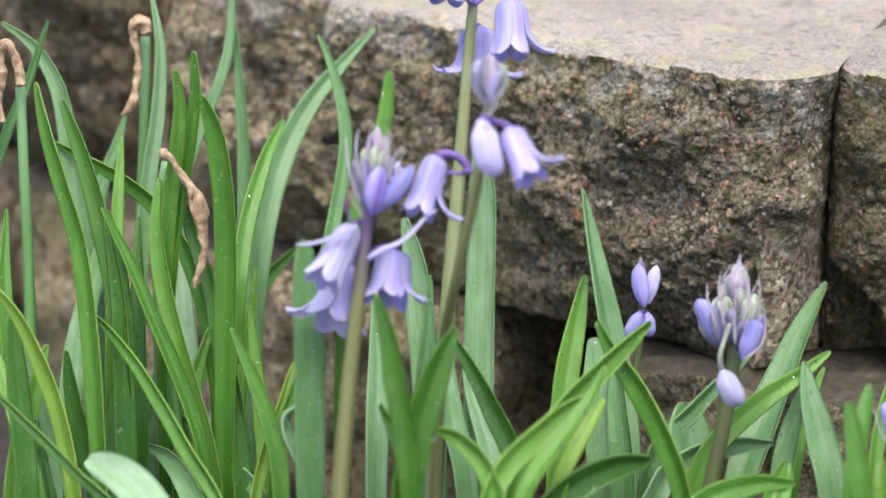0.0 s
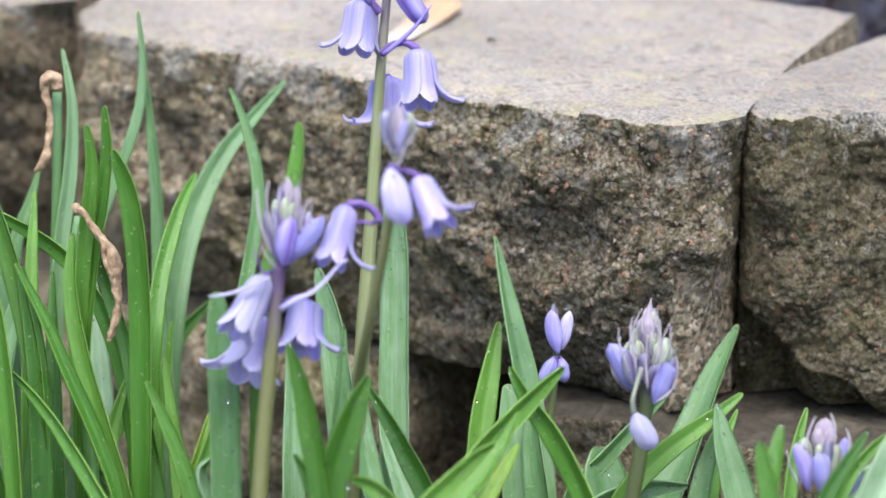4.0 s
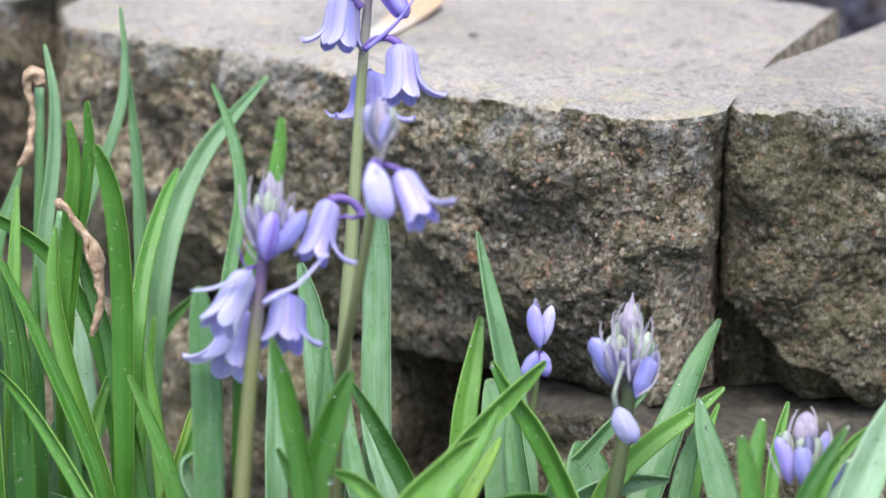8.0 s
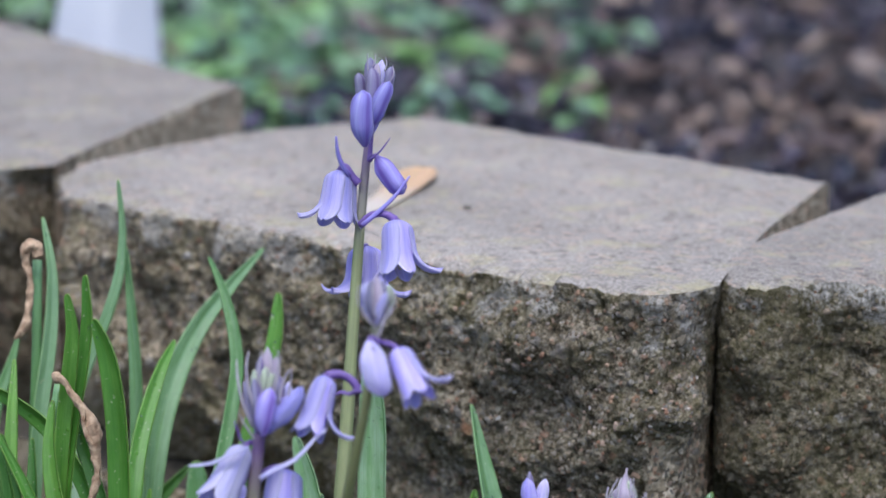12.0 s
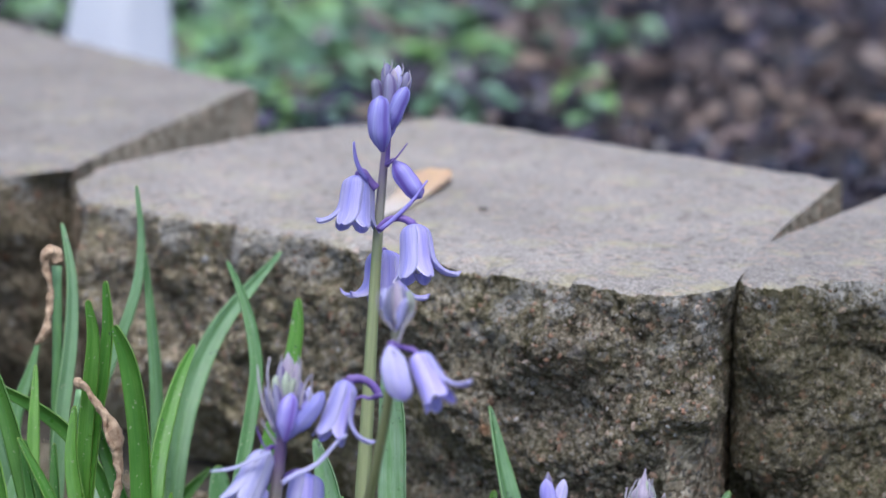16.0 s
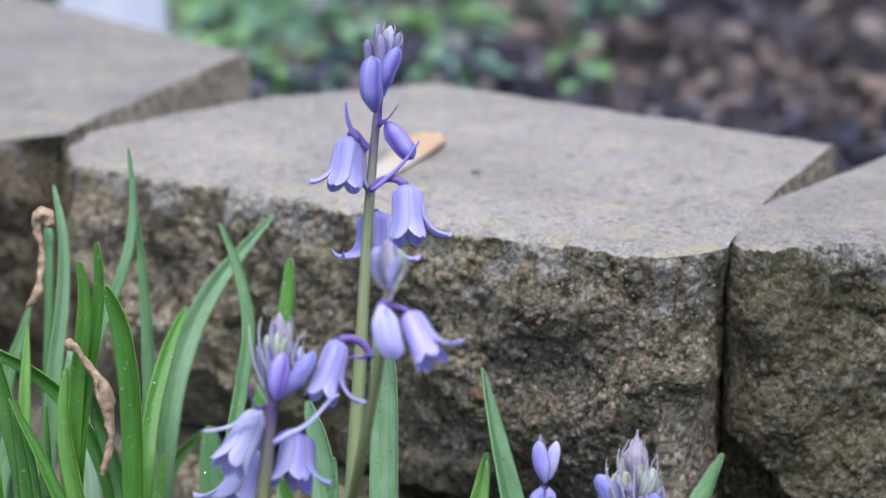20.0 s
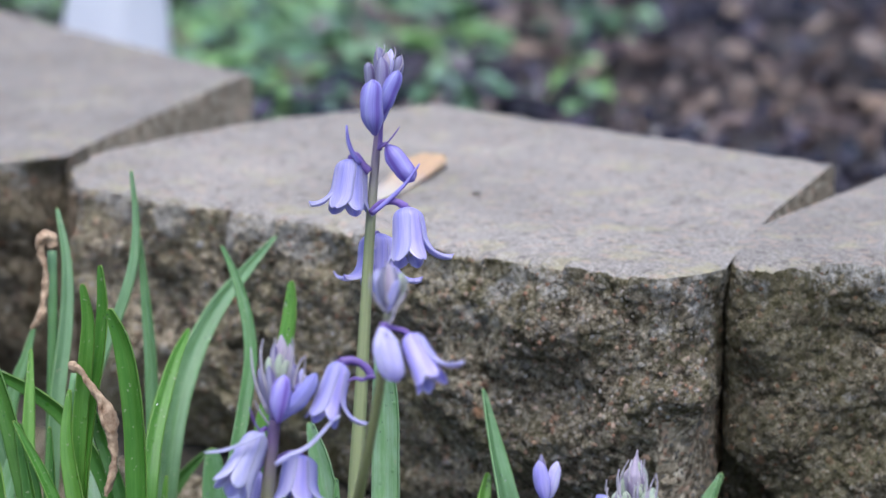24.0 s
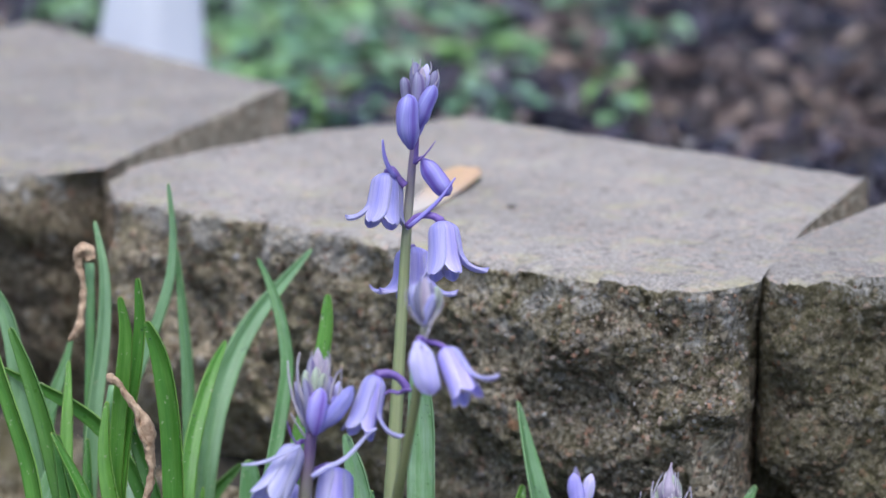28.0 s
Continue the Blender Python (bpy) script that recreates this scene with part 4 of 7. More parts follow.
def bud(plant, mat, base, tip, width, *stalk_points, name="bud", label="", turn=0.0, ped_mat=None, point=0.3):
    """A closed bud of three folded petals with creases between them; width in mm."""
    bm = bmesh.new()
    uvl = bm.loops.layers.uv.verify()
    o, a, x, y, ln = frame_of(base, tip)
    rad = width * 0.0005
    nv, nu = 16, 24
    rings = []
    wob = random.random() * 60
    bend = (x * random.uniform(-1, 1) + y * random.uniform(-1, 1)) * ln * 0.05
    for i in range(nv):
        v = i / (nv - 1)
        rise = 0.38 + 0.17 * point
        if v < rise:
            r = rad * max(0.20, math.sin(0.5 * math.pi * (0.06 + 0.94 * v / rise)) ** 0.85)
        else:
            k = (v - rise) / (1 - rise)
            r = rad * max(0.07, (1 - k ** (4.2 - 2.9 * point)) ** (0.5 + 0.42 * point))
        ring = []
        for j in range(nu):
            lobe = 2 * math.pi * j / nu
            th = lobe + turn + 0.35 * v
            rr = r * (0.90 + 0.17 * abs(math.cos(1.5 * lobe)) ** 0.6 * (0.45 + 0.55 * v))
            rr *= 1 + 0.09 * noise.noise((math.cos(lobe) * 1.6, v * 3.5, wob + math.sin(lobe) * 1.6))
            lift = -0.035 * ln * (1 - abs(math.cos(1.5 * lobe))) * max(0.0, v - 0.6) / 0.4
            ring.append(bm.verts.new(o + a * (ln * v + lift) + bend * math.sin(math.pi * v) + (x * math.cos(th) + y * math.sin(th)) * rr))
        rings.append(ring)
    for i in range(nv - 1):
        for j in range(nu):
            k = (j + 1) % nu
            f = bm.faces.new((rings[i][j], rings[i][k], rings[i + 1][k], rings[i + 1][j]))
            s = (j - 4) % 8
            for lp, uu, vv in zip(f.loops, (s, s + 1, s + 1, s), (i, i, i + 1, i + 1)):
                lp[uvl].uv = (uu / 8, vv / (nv - 1))
    bm.faces.new(list(reversed(rings[0])))
    bm.faces.new(rings[-1])
    if stalk_points:
        ped = part("pedicel", tube(bmesh.new(), (*stalk_points, base), (0.0008, 0.0007, 0.0010), 12, 7), ped_mat or M_PEDICEL, plant)
        return part(name, bm, mat, ped, label)
    return part(name, bm, mat, plant, label)


def raceme(plant, base, top, width, count, mats, spread=34, bracts=6, seed=1, big=0.46, start=0.0, cone=0.30):
    """The crowded head of buds at the top of a flower stem: large below, small above, threads between; width in mm."""
    rnd = random.Random(seed)
    o, a, x, y, ln = frame_of(base, top)
    rad = width * 0.0005
    for k in range(count):
        h = k / max(1, count - 1)
        th = k * 2.4 + seed + start
        d = x * math.cos(th) + y * math.sin(th)
        size = ln * (big * (1 - 0.30 * h)) * rnd.uniform(0.9, 1.12)
        foot = o + a * (ln * 0.66 * h ** 0.95) + d * rad * 0.52 * (1 - h)
        tilt = radians(spread * 0.72) * (1 - 0.95 * h) * rnd.uniform(0.7, 1.2)
        way = a * math.cos(tilt) + d * math.sin(tilt)
        m = mats[min(len(mats) - 1, int(h * len(mats) + rnd.uniform(-0.35, 0.35)))] if h > 0 else mats[0]
        bud(plant, m, foot, foot + way * size, 1000 * size * rnd.uniform(0.39, 0.48), turn=th, point=0.10 + 0.5 * h)
        if k * bracts // count != (k + 1) * bracts // count:
            e = size * rnd.uniform(0.85, 1.05)
            w = d * (rad * 0.30) + a.cross(d) * rad * rnd.uniform(-0.16, 0.16)
            f0 = foot + d * rad * 0.12
            mid = f0 + way * e * 0.55 + w * (1.0 - 0.55 * h)
            threads = (f0, mid, f0 + way * e * 0.86 + w * (0.9 - 0.5 * h), f0 + way * e * 0.96 + a * e * 0.16 + w * (0.70 - 0.5 * h))
            bract(plant, *threads, r=0.50)
            part("bract", tube(bmesh.new(), (f0, f0.lerp(mid, 0.5), mid), (0.0007, 0.0013, 0.0005), 8, 8, True, 0.5), M_BRACT_BASE, plant)
    bud(plant, M_BUD_PINK, o + a * ln * 0.42, o + a * ln * 1.06, 1000 * ln * cone, point=1.25)


def withered(plant, r, radii, *points, seed=3):
    """A shrivelled papery flower on its bent neck: a twisted, ridged tube that swells and narrows; r in mm."""
    bm = bmesh.new()
    tube(bm, points, [r * 0.001 * q for q in radii], 90, 20, True, 0.9)
    ring = len(bm.verts) // 90
    for k, v in enumerate(list(bm.verts)):
        turn = 2 * math.pi * (k % ring) / ring + 0.045 * (k // ring)
        q = v.co * 420 + Vector((seed, 0, 0))
        fold = 0.30 * math.cos(3 * turn) + 0.20 * math.cos(5 * turn + 2)
        push = Vector((noise.noise(q), noise.noise(q + Vector((9, 0, 0))), noise.noise(q + Vector((0, 7, 0)))))
        v.co += push * r * 0.00034 + noise.noise_vector(v.co * 1400) * r * 0.00016
        v.co += Vector((math.cos(turn), math.sin(turn), 0)) * fold * r * 0.00018
    return part("withered_flower", bm, M_DRY, plant, "shrivelled papery brown flower")


def drop(plant, place, r):
    bm = bmesh.new()
    bmesh.ops.create_icosphere(bm, subdivisions=2, radius=r * 0.001)
    for v in bm.verts:
        v.co.y *= 0.6
        v.co += Vector(place)
    return part("water_drop", bm, M_DROP, plant)


daf = thing("daffodil_plant", "tall daffodil leaves with a withered flower, close to the wall", "daffodil")
leaf(daf, M_BLUE, 5.1, 30, (-0.1621, -0.1717, -0.0040), (-0.1636, -0.1688, 0.0564), (-0.1665, -0.1633, 0.1167), (-0.1718, -0.1531, 0.1456), (-0.1756, -0.1437, 0.1671), (-0.1813, -0.1357, 0.1889), (-0.1892, -0.1308, 0.2051))
stalk(daf, "flower_stalk", M_STALK, 2.2, 1.6, (-0.1675, -0.1704, -0.0040), (-0.1767, -0.1529, 0.1125), (-0.1795, -0.1477, 0.1392), (-0.1824, -0.1426, 0.1660), (-0.1856, -0.1381, 0.1916), label='green stalk of a spent flower')
withered(daf, 1.75, (1.1, 1.5, 1.6, 1.3, 0.85, 0.70, 0.60, 0.62, 0.75, 1.1, 0.85, 0.3), (-0.1810, -0.1425, 0.1941), (-0.1819, -0.1426, 0.1968), (-0.1831, -0.1435, 0.1976), (-0.1842, -0.1448, 0.1965), (-0.1842, -0.1456, 0.1935), (-0.1830, -0.1457, 0.1894), (-0.1818, -0.1460, 0.1848), (-0.1813, -0.1471, 0.1800), (-0.1812, -0.1483, 0.1755), (-0.1811, -0.1495, 0.1714), (-0.1820, -0.1512, 0.1689), (-0.1831, -0.1528, 0.1671), seed=3)
leaf(daf, M_BLUE, 3.9, -32, (-0.1690, -0.1542, -0.0040), (-0.1687, -0.1522, 0.0625), (-0.1682, -0.1486, 0.1290), (-0.1672, -0.1417, 0.1438), (-0.1656, -0.1340, 0.1605), (-0.1637, -0.1265, 0.1753), (-0.1636, -0.1208, 0.1883), (-0.1658, -0.1168, 0.2014), (-0.1702, -0.1136, 0.2174), twist=30)
leaf(daf, M_BLUE, 4.5, -13, (-0.1421, -0.1393, -0.0040), (-0.1433, -0.1377, 0.0576), (-0.1456, -0.1347, 0.1193), (-0.1499, -0.1292, 0.1396), (-0.1544, -0.1244, 0.1580), (-0.1597, -0.1201, 0.1766), (-0.1652, -0.1159, 0.1952))
leaf(daf, M_BLUE, 4.5, 9, (-0.1393, -0.1061, -0.0040), (-0.1237, -0.1235, 0.0595), (-0.1087, -0.1389, 0.1205), (-0.1121, -0.1294, 0.1336), (-0.1158, -0.1207, 0.1449), (-0.1201, -0.1118, 0.1583), (-0.1276, -0.1052, 0.1720), (-0.1363, -0.1002, 0.1829), (-0.1450, -0.0960, 0.1908))
leaf(daf, M_BLUE, 7.9, 15, (-0.1357, -0.1448, -0.0040), (-0.1376, -0.1407, 0.0548), (-0.1411, -0.1330, 0.1135), (-0.1478, -0.1187, 0.1375), (-0.1518, -0.1050, 0.1523), (-0.1534, -0.0900, 0.1654), (-0.1523, -0.0735, 0.1767), (-0.1512, -0.0574, 0.1863), sharp=1.6)
leaf(daf, M_GREEN, 5.5, 16, (-0.1156, -0.1741, -0.0040), (-0.1174, -0.1712, 0.0603), (-0.1207, -0.1658, 0.1245), (-0.1268, -0.1557, 0.1372), (-0.1314, -0.1447, 0.1498), (-0.1350, -0.1332, 0.1606), (-0.1381, -0.1226, 0.1674))
leaf(daf, M_GREEN, 4.6, 4, (-0.1197, -0.2049, -0.0040), (-0.1200, -0.2037, 0.0648), (-0.1206, -0.2013, 0.1336), (-0.1218, -0.1969, 0.1590), (-0.1215, -0.1944, 0.1736), (-0.1216, -0.1926, 0.1864), (-0.1237, -0.1925, 0.1982), sharp=3)
leaf(daf, M_GREEN, 4.6, -19, (-0.1185, -0.2053, -0.0040), (-0.1188, -0.2036, 0.0648), (-0.1193, -0.2004, 0.1336), (-0.1203, -0.1943, 0.1586), (-0.1201, -0.1899, 0.1747), (-0.1207, -0.1864, 0.1890), (-0.1231, -0.1845, 0.2030), sharp=3)
leaf(daf, M_GREEN, 5.7, -24, (-0.1096, -0.1871, -0.0040), (-0.1124, -0.1856, 0.0507), (-0.1177, -0.1828, 0.1053), (-0.1277, -0.1776, 0.1231), (-0.1380, -0.1746, 0.1357), (-0.1507, -0.1740, 0.1464), (-0.1634, -0.1749, 0.1528), (-0.1774, -0.1772, 0.1579), (-0.1899, -0.1788, 0.1619))
leaf(daf, M_DARK, 6.7, 20, (-0.1780, -0.1363, -0.0040), (-0.1772, -0.1335, 0.0309), (-0.1759, -0.1283, 0.0658), (-0.1734, -0.1187, 0.0803), (-0.1687, -0.1087, 0.0910), (-0.1643, -0.0983, 0.1037), (-0.1599, -0.0892, 0.1122))
leaf(daf, M_BLUE, 5.1, -1, (-0.1933, -0.1613, -0.0040), (-0.1950, -0.1587, 0.0493), (-0.1983, -0.1537, 0.1027), (-0.2043, -0.1444, 0.1237), (-0.2082, -0.1360, 0.1374), (-0.2099, -0.1273, 0.1475), (-0.2126, -0.1193, 0.1577))
leaf(daf, M_BLUE, 6.7, -7, (-0.1524, -0.1970, -0.0040), (-0.1548, -0.1951, 0.0457), (-0.1591, -0.1916, 0.0954), (-0.1672, -0.1851, 0.1194), (-0.1769, -0.1809, 0.1399), (-0.1856, -0.1760, 0.1605), (-0.1946, -0.1719, 0.1795), (-0.2059, -0.1719, 0.1917), (-0.2174, -0.1741, 0.1978), sharp=1.8)
leaf(daf, M_PALE, 8.8, -15, (-0.1428, -0.2254, -0.0040), (-0.1449, -0.2222, 0.0364), (-0.1488, -0.2163, 0.0769), (-0.1561, -0.2054, 0.0994), (-0.1607, -0.1934, 0.1186), (-0.1636, -0.1789, 0.1417), sharp=2.6)
leaf(daf, M_BLUE, 4.9, -9, (-0.1167, -0.1625, -0.0040), (-0.1192, -0.1600, 0.0409), (-0.1240, -0.1553, 0.0857), (-0.1329, -0.1465, 0.1054), (-0.1415, -0.1380, 0.1234), (-0.1480, -0.1292, 0.1381))

daf2 = thing("daffodil_plant", "broad fresh-green daffodil leaves with a shrivelled hanging flower", "daffodil")
leaf(daf2, M_GREEN, 7.2, -19, (-0.0827, -0.2176, -0.0040), (-0.0844, -0.2154, 0.0409), (-0.0876, -0.2112, 0.0857), (-0.0934, -0.2034, 0.1270), (-0.0969, -0.1994, 0.1511), (-0.1001, -0.1974, 0.1684), (-0.1043, -0.1967, 0.1839), (-0.1082, -0.1978, 0.1931), sharp=3.2)
leaf(daf2, M_GREEN, 7.4, -33, (-0.1048, -0.2473, -0.0040), (-0.1083, -0.2445, 0.0413), (-0.1148, -0.2393, 0.0865), (-0.1270, -0.2296, 0.1257), (-0.1366, -0.2239, 0.1483), (-0.1465, -0.2207, 0.1642), (-0.1561, -0.2174, 0.1794), (-0.1638, -0.2136, 0.1921), sharp=2.4, label='bright green leaf with a pale edge')
leaf(daf2, M_DARK, 6.7, -20, (-0.1136, -0.2270, -0.0040), (-0.1157, -0.2254, 0.0520), (-0.1197, -0.2225, 0.1080), (-0.1272, -0.2170, 0.1287), (-0.1341, -0.2136, 0.1423), (-0.1420, -0.2105, 0.1574), (-0.1510, -0.2080, 0.1728), (-0.1597, -0.2062, 0.1858), sharp=2.6)
leaf(daf2, M_GREEN, 4.4, 28, (-0.0844, -0.2212, -0.0040), (-0.0867, -0.2206, 0.0435), (-0.0910, -0.2196, 0.0911), (-0.0991, -0.2177, 0.1047), (-0.1113, -0.2170, 0.1240), (-0.1235, -0.2163, 0.1433), (-0.1337, -0.2161, 0.1568), fold=0.6, sharp=2.2, label='folded leaf with a pale keel')
stalk(daf2, "flower_stalk", M_STALK, 1.99, 1.63, (-0.1469, -0.2342, -0.0040), (-0.1646, -0.2174, 0.1082), (-0.1710, -0.2113, 0.1396), (-0.1756, -0.2075, 0.1606), (-0.1811, -0.2026, 0.1864), label='green stalk of a spent flower')
withered(daf2, 1.6, (1.0, 1.1, 0.9, 0.9, 1.1, 1.2, 1.0, 0.5), (-0.1775, -0.2060, 0.1876), (-0.1787, -0.2053, 0.1922), (-0.1811, -0.2053, 0.1974), (-0.1837, -0.2061, 0.2009), (-0.1848, -0.2082, 0.1974), (-0.1831, -0.2090, 0.1913), (-0.1828, -0.2112, 0.1843), (-0.1802, -0.2120, 0.1765), seed=9)
leaf(daf2, M_BLUE, 3.5, -16, (-0.1989, -0.2050, -0.0040), (-0.1983, -0.2039, 0.0722), (-0.1972, -0.2021, 0.1484), (-0.1951, -0.1985, 0.1614), (-0.1925, -0.1956, 0.1717), (-0.1890, -0.1914, 0.1837), (-0.1868, -0.1887, 0.1939), (-0.1846, -0.1859, 0.2048))
stalk(daf2, "flower_stalk", M_STALK, 2.34, 1.44, (-0.0958, -0.2128, -0.0040), (-0.1175, -0.2026, 0.1001), (-0.1231, -0.1999, 0.1210), (-0.1275, -0.1969, 0.1401), (-0.1299, -0.1936, 0.1558), (-0.1302, -0.1901, 0.1672), flat=0.6)
leaf(daf2, M_DARK, 4.3, -3, (-0.0943, -0.2026, -0.0040), (-0.0965, -0.2013, 0.0548), (-0.1006, -0.1989, 0.1135), (-0.1082, -0.1944, 0.1297), (-0.1174, -0.1915, 0.1442), (-0.1260, -0.1887, 0.1572), (-0.1332, -0.1862, 0.1664))
withered(daf2, 1.9, (0.60, 0.75, 0.55, 0.50, 0.55, 0.95, 1.45, 1.25, 0.75, 0.62, 0.85, 0.60, 0.2), (-0.1220, -0.2010, 0.1718), (-0.1218, -0.2004, 0.1732), (-0.1204, -0.1993, 0.1724), (-0.1176, -0.1983, 0.1681), (-0.1146, -0.1971, 0.1639), (-0.1118, -0.1961, 0.1596), (-0.1103, -0.1962, 0.1558), (-0.1090, -0.1970, 0.1502), (-0.1076, -0.1978, 0.1447), (-0.1071, -0.1994, 0.1395), (-0.1073, -0.2013, 0.1351), (-0.1076, -0.2026, 0.1324), seed=5)
withered(daf2, 0.8, (0.8, 1.0, 0.9, 1.0, 0.7), (-0.1146, -0.1992, 0.1658), (-0.1125, -0.1985, 0.1623), (-0.1117, -0.1991, 0.1588), (-0.1103, -0.1991, 0.1553), (-0.1088, -0.1988, 0.1525), seed=15)
leaf(daf2, M_LIME, 5.8, -25, (-0.1009, -0.2619, -0.0040), (-0.1033, -0.2610, 0.0420), (-0.1077, -0.2594, 0.0880), (-0.1160, -0.2564, 0.1054), (-0.1241, -0.2550, 0.1178), (-0.1336, -0.2546, 0.1303), (-0.1427, -0.2553, 0.1386), sharp=2.2)
leaf(daf2, M_GREEN, 5.2, -30, (-0.0422, -0.2530, -0.0040), (-0.0475, -0.2513, 0.0407), (-0.0574, -0.2482, 0.0854), (-0.0759, -0.2423, 0.0976), (-0.0920, -0.2357, 0.1069), (-0.1080, -0.2294, 0.1148), (-0.1246, -0.2241, 0.1213), (-0.1416, -0.2197, 0.1262), fold=0.7, sharp=1.7, label='folded leaf with a pale keel')
leaf(daf2, M_DARK, 3.6, -30, (-0.0563, -0.2798, -0.0040), (-0.0604, -0.2802, 0.0428), (-0.0681, -0.2809, 0.0896), (-0.0823, -0.2823, 0.0981), (-0.0953, -0.2828, 0.1059), (-0.1082, -0.2835, 0.1135), (-0.1197, -0.2835, 0.1200), fold=0.6)
leaf(daf2, M_PALE, 12.2, 31, (-0.0390, -0.2868, -0.0040), (-0.0428, -0.2850, 0.0402), (-0.0497, -0.2818, 0.0845), (-0.0628, -0.2757, 0.0928), (-0.0772, -0.2721, 0.0973), (-0.0910, -0.2695, 0.0976), sharp=3.0, fold=0.35)
leaf(daf2, M_PALE, 7.0, -2, (-0.0676, -0.2402, -0.0040), (-0.0714, -0.2374, 0.0306), (-0.0785, -0.2321, 0.0651), (-0.0917, -0.2223, 0.0723), (-0.1077, -0.2148, 0.0788), (-0.1236, -0.2094, 0.0793), sharp=2.0, fold=0.4)
leaf(daf2, M_PALE, 5.3, -25, (-0.0544, -0.2153, -0.0040), (-0.0603, -0.2139, 0.0340), (-0.0712, -0.2113, 0.0719), (-0.0916, -0.2063, 0.0806), (-0.1093, -0.2008, 0.0850), (-0.1254, -0.1949, 0.0873))
leaf(daf2, M_LIME, 3.7, -10, (-0.1221, -0.1958, -0.0040), (-0.1275, -0.1930, 0.0599), (-0.1340, -0.1897, 0.0711), (-0.1411, -0.1880, 0.0788), (-0.1461, -0.1863, 0.0824))
leaf(daf2, M_GREEN, 5.2, 11, (-0.0514, -0.2255, -0.0040), (-0.0528, -0.2244, 0.0382), (-0.0555, -0.2224, 0.0804), (-0.0604, -0.2186, 0.0928), (-0.0667, -0.2164, 0.1036), (-0.0748, -0.2148, 0.1160), (-0.0828, -0.2139, 0.1269), fold=0.4)
leaf(daf2, M_DARK, 5.3, -2, (-0.0773, -0.2089, -0.0040), (-0.0788, -0.2084, 0.0322), (-0.0816, -0.2073, 0.0685), (-0.0867, -0.2052, 0.0854), (-0.0908, -0.2030, 0.1007), (-0.0946, -0.2012, 0.1143))
leaf(daf2, M_LIME, 3.5, 25, (-0.0663, -0.2269, -0.0040), (-0.0668, -0.2247, 0.0357), (-0.0679, -0.2205, 0.0753), (-0.0698, -0.2128, 0.0893), (-0.0704, -0.2040, 0.1033), (-0.0717, -0.1969, 0.1141))
leaf(daf2, M_GREEN, 5.1, 22, (-0.1467, -0.2401, -0.0040), (-0.1501, -0.2375, 0.0397), (-0.1564, -0.2328, 0.0834), (-0.1681, -0.2241, 0.1091), (-0.1772, -0.2157, 0.1282), (-0.1847, -0.2065, 0.1457))
leaf(daf2, M_GREEN, 6.0, 29, (-0.1266, -0.2514, -0.0040), (-0.1298, -0.2498, 0.0344), (-0.1357, -0.2469, 0.0729), (-0.1467, -0.2414, 0.0877), (-0.1572, -0.2366, 0.0993), (-0.1687, -0.2320, 0.1127))
leaf(daf2, M_DARK, 6.5, -25, (-0.1380, -0.2344, -0.0040), (-0.1400, -0.2333, 0.0285), (-0.1438, -0.2311, 0.0610), (-0.1510, -0.2271, 0.0755), (-0.1575, -0.2233, 0.0883), (-0.1625, -0.2183, 0.1012))
leaf(daf2, M_PALE, 6.5, 5, (-0.1371, -0.2369, -0.0040), (-0.1386, -0.2341, 0.0294), (-0.1416, -0.2288, 0.0628), (-0.1470, -0.2190, 0.0779), (-0.1506, -0.2088, 0.0899), (-0.1538, -0.1991, 0.0998))
leaf(daf2, M_DARK, 7.1, -25, (-0.1163, -0.2316, -0.0040), (-0.1179, -0.2295, 0.0303), (-0.1209, -0.2255, 0.0646), (-0.1266, -0.2181, 0.0859), (-0.1309, -0.2113, 0.1021), (-0.1347, -0.2041, 0.1184))
leaf(daf2, M_GREEN, 5.4, 35, (-0.1088, -0.2118, -0.0040), (-0.1100, -0.2095, 0.0313), (-0.1122, -0.2051, 0.0666), (-0.1163, -0.1970, 0.0864), (-0.1183, -0.1891, 0.1010), (-0.1189, -0.1800, 0.1158))
leaf(daf2, M_GREEN, 6.1, -28, (-0.1243, -0.2424, -0.0040), (-0.1277, -0.2402, 0.0294), (-0.1341, -0.2361, 0.0627), (-0.1460, -0.2285, 0.0731), (-0.1574, -0.2217, 0.0803))
leaf(daf2, M_GREEN, 5.0, 12, (-0.0787, -0.2007, -0.0040), (-0.0807, -0.1990, 0.0331), (-0.0844, -0.1958, 0.0703), (-0.0912, -0.1898, 0.0898), (-0.0977, -0.1848, 0.1060), (-0.1046, -0.1799, 0.1222))
leaf(daf2, M_DARK, 6.7, 12, (-0.1081, -0.2343, -0.0040), (-0.1097, -0.2327, 0.0400), (-0.1125, -0.2296, 0.0841), (-0.1179, -0.2239, 0.1038), (-0.1235, -0.2184, 0.1236), (-0.1299, -0.2143, 0.1409), (-0.1363, -0.2113, 0.1545), sharp=2.6)
leaf(daf2, M_GREEN, 6.0, -14, (-0.0810, -0.2174, -0.0040), (-0.0847, -0.2164, 0.0404), (-0.0917, -0.2145, 0.0849), (-0.1048, -0.2109, 0.1093), (-0.1158, -0.2072, 0.1296), (-0.1242, -0.2018, 0.1492), (-0.1284, -0.1951, 0.1633), sharp=2.2)
leaf(daf2, M_PALE, 7.8, 10, (-0.1234, -0.1861, -0.0040), (-0.1260, -0.1837, 0.0399), (-0.1308, -0.1792, 0.0838), (-0.1399, -0.1710, 0.1033), (-0.1490, -0.1627, 0.1231), (-0.1579, -0.1547, 0.1413))
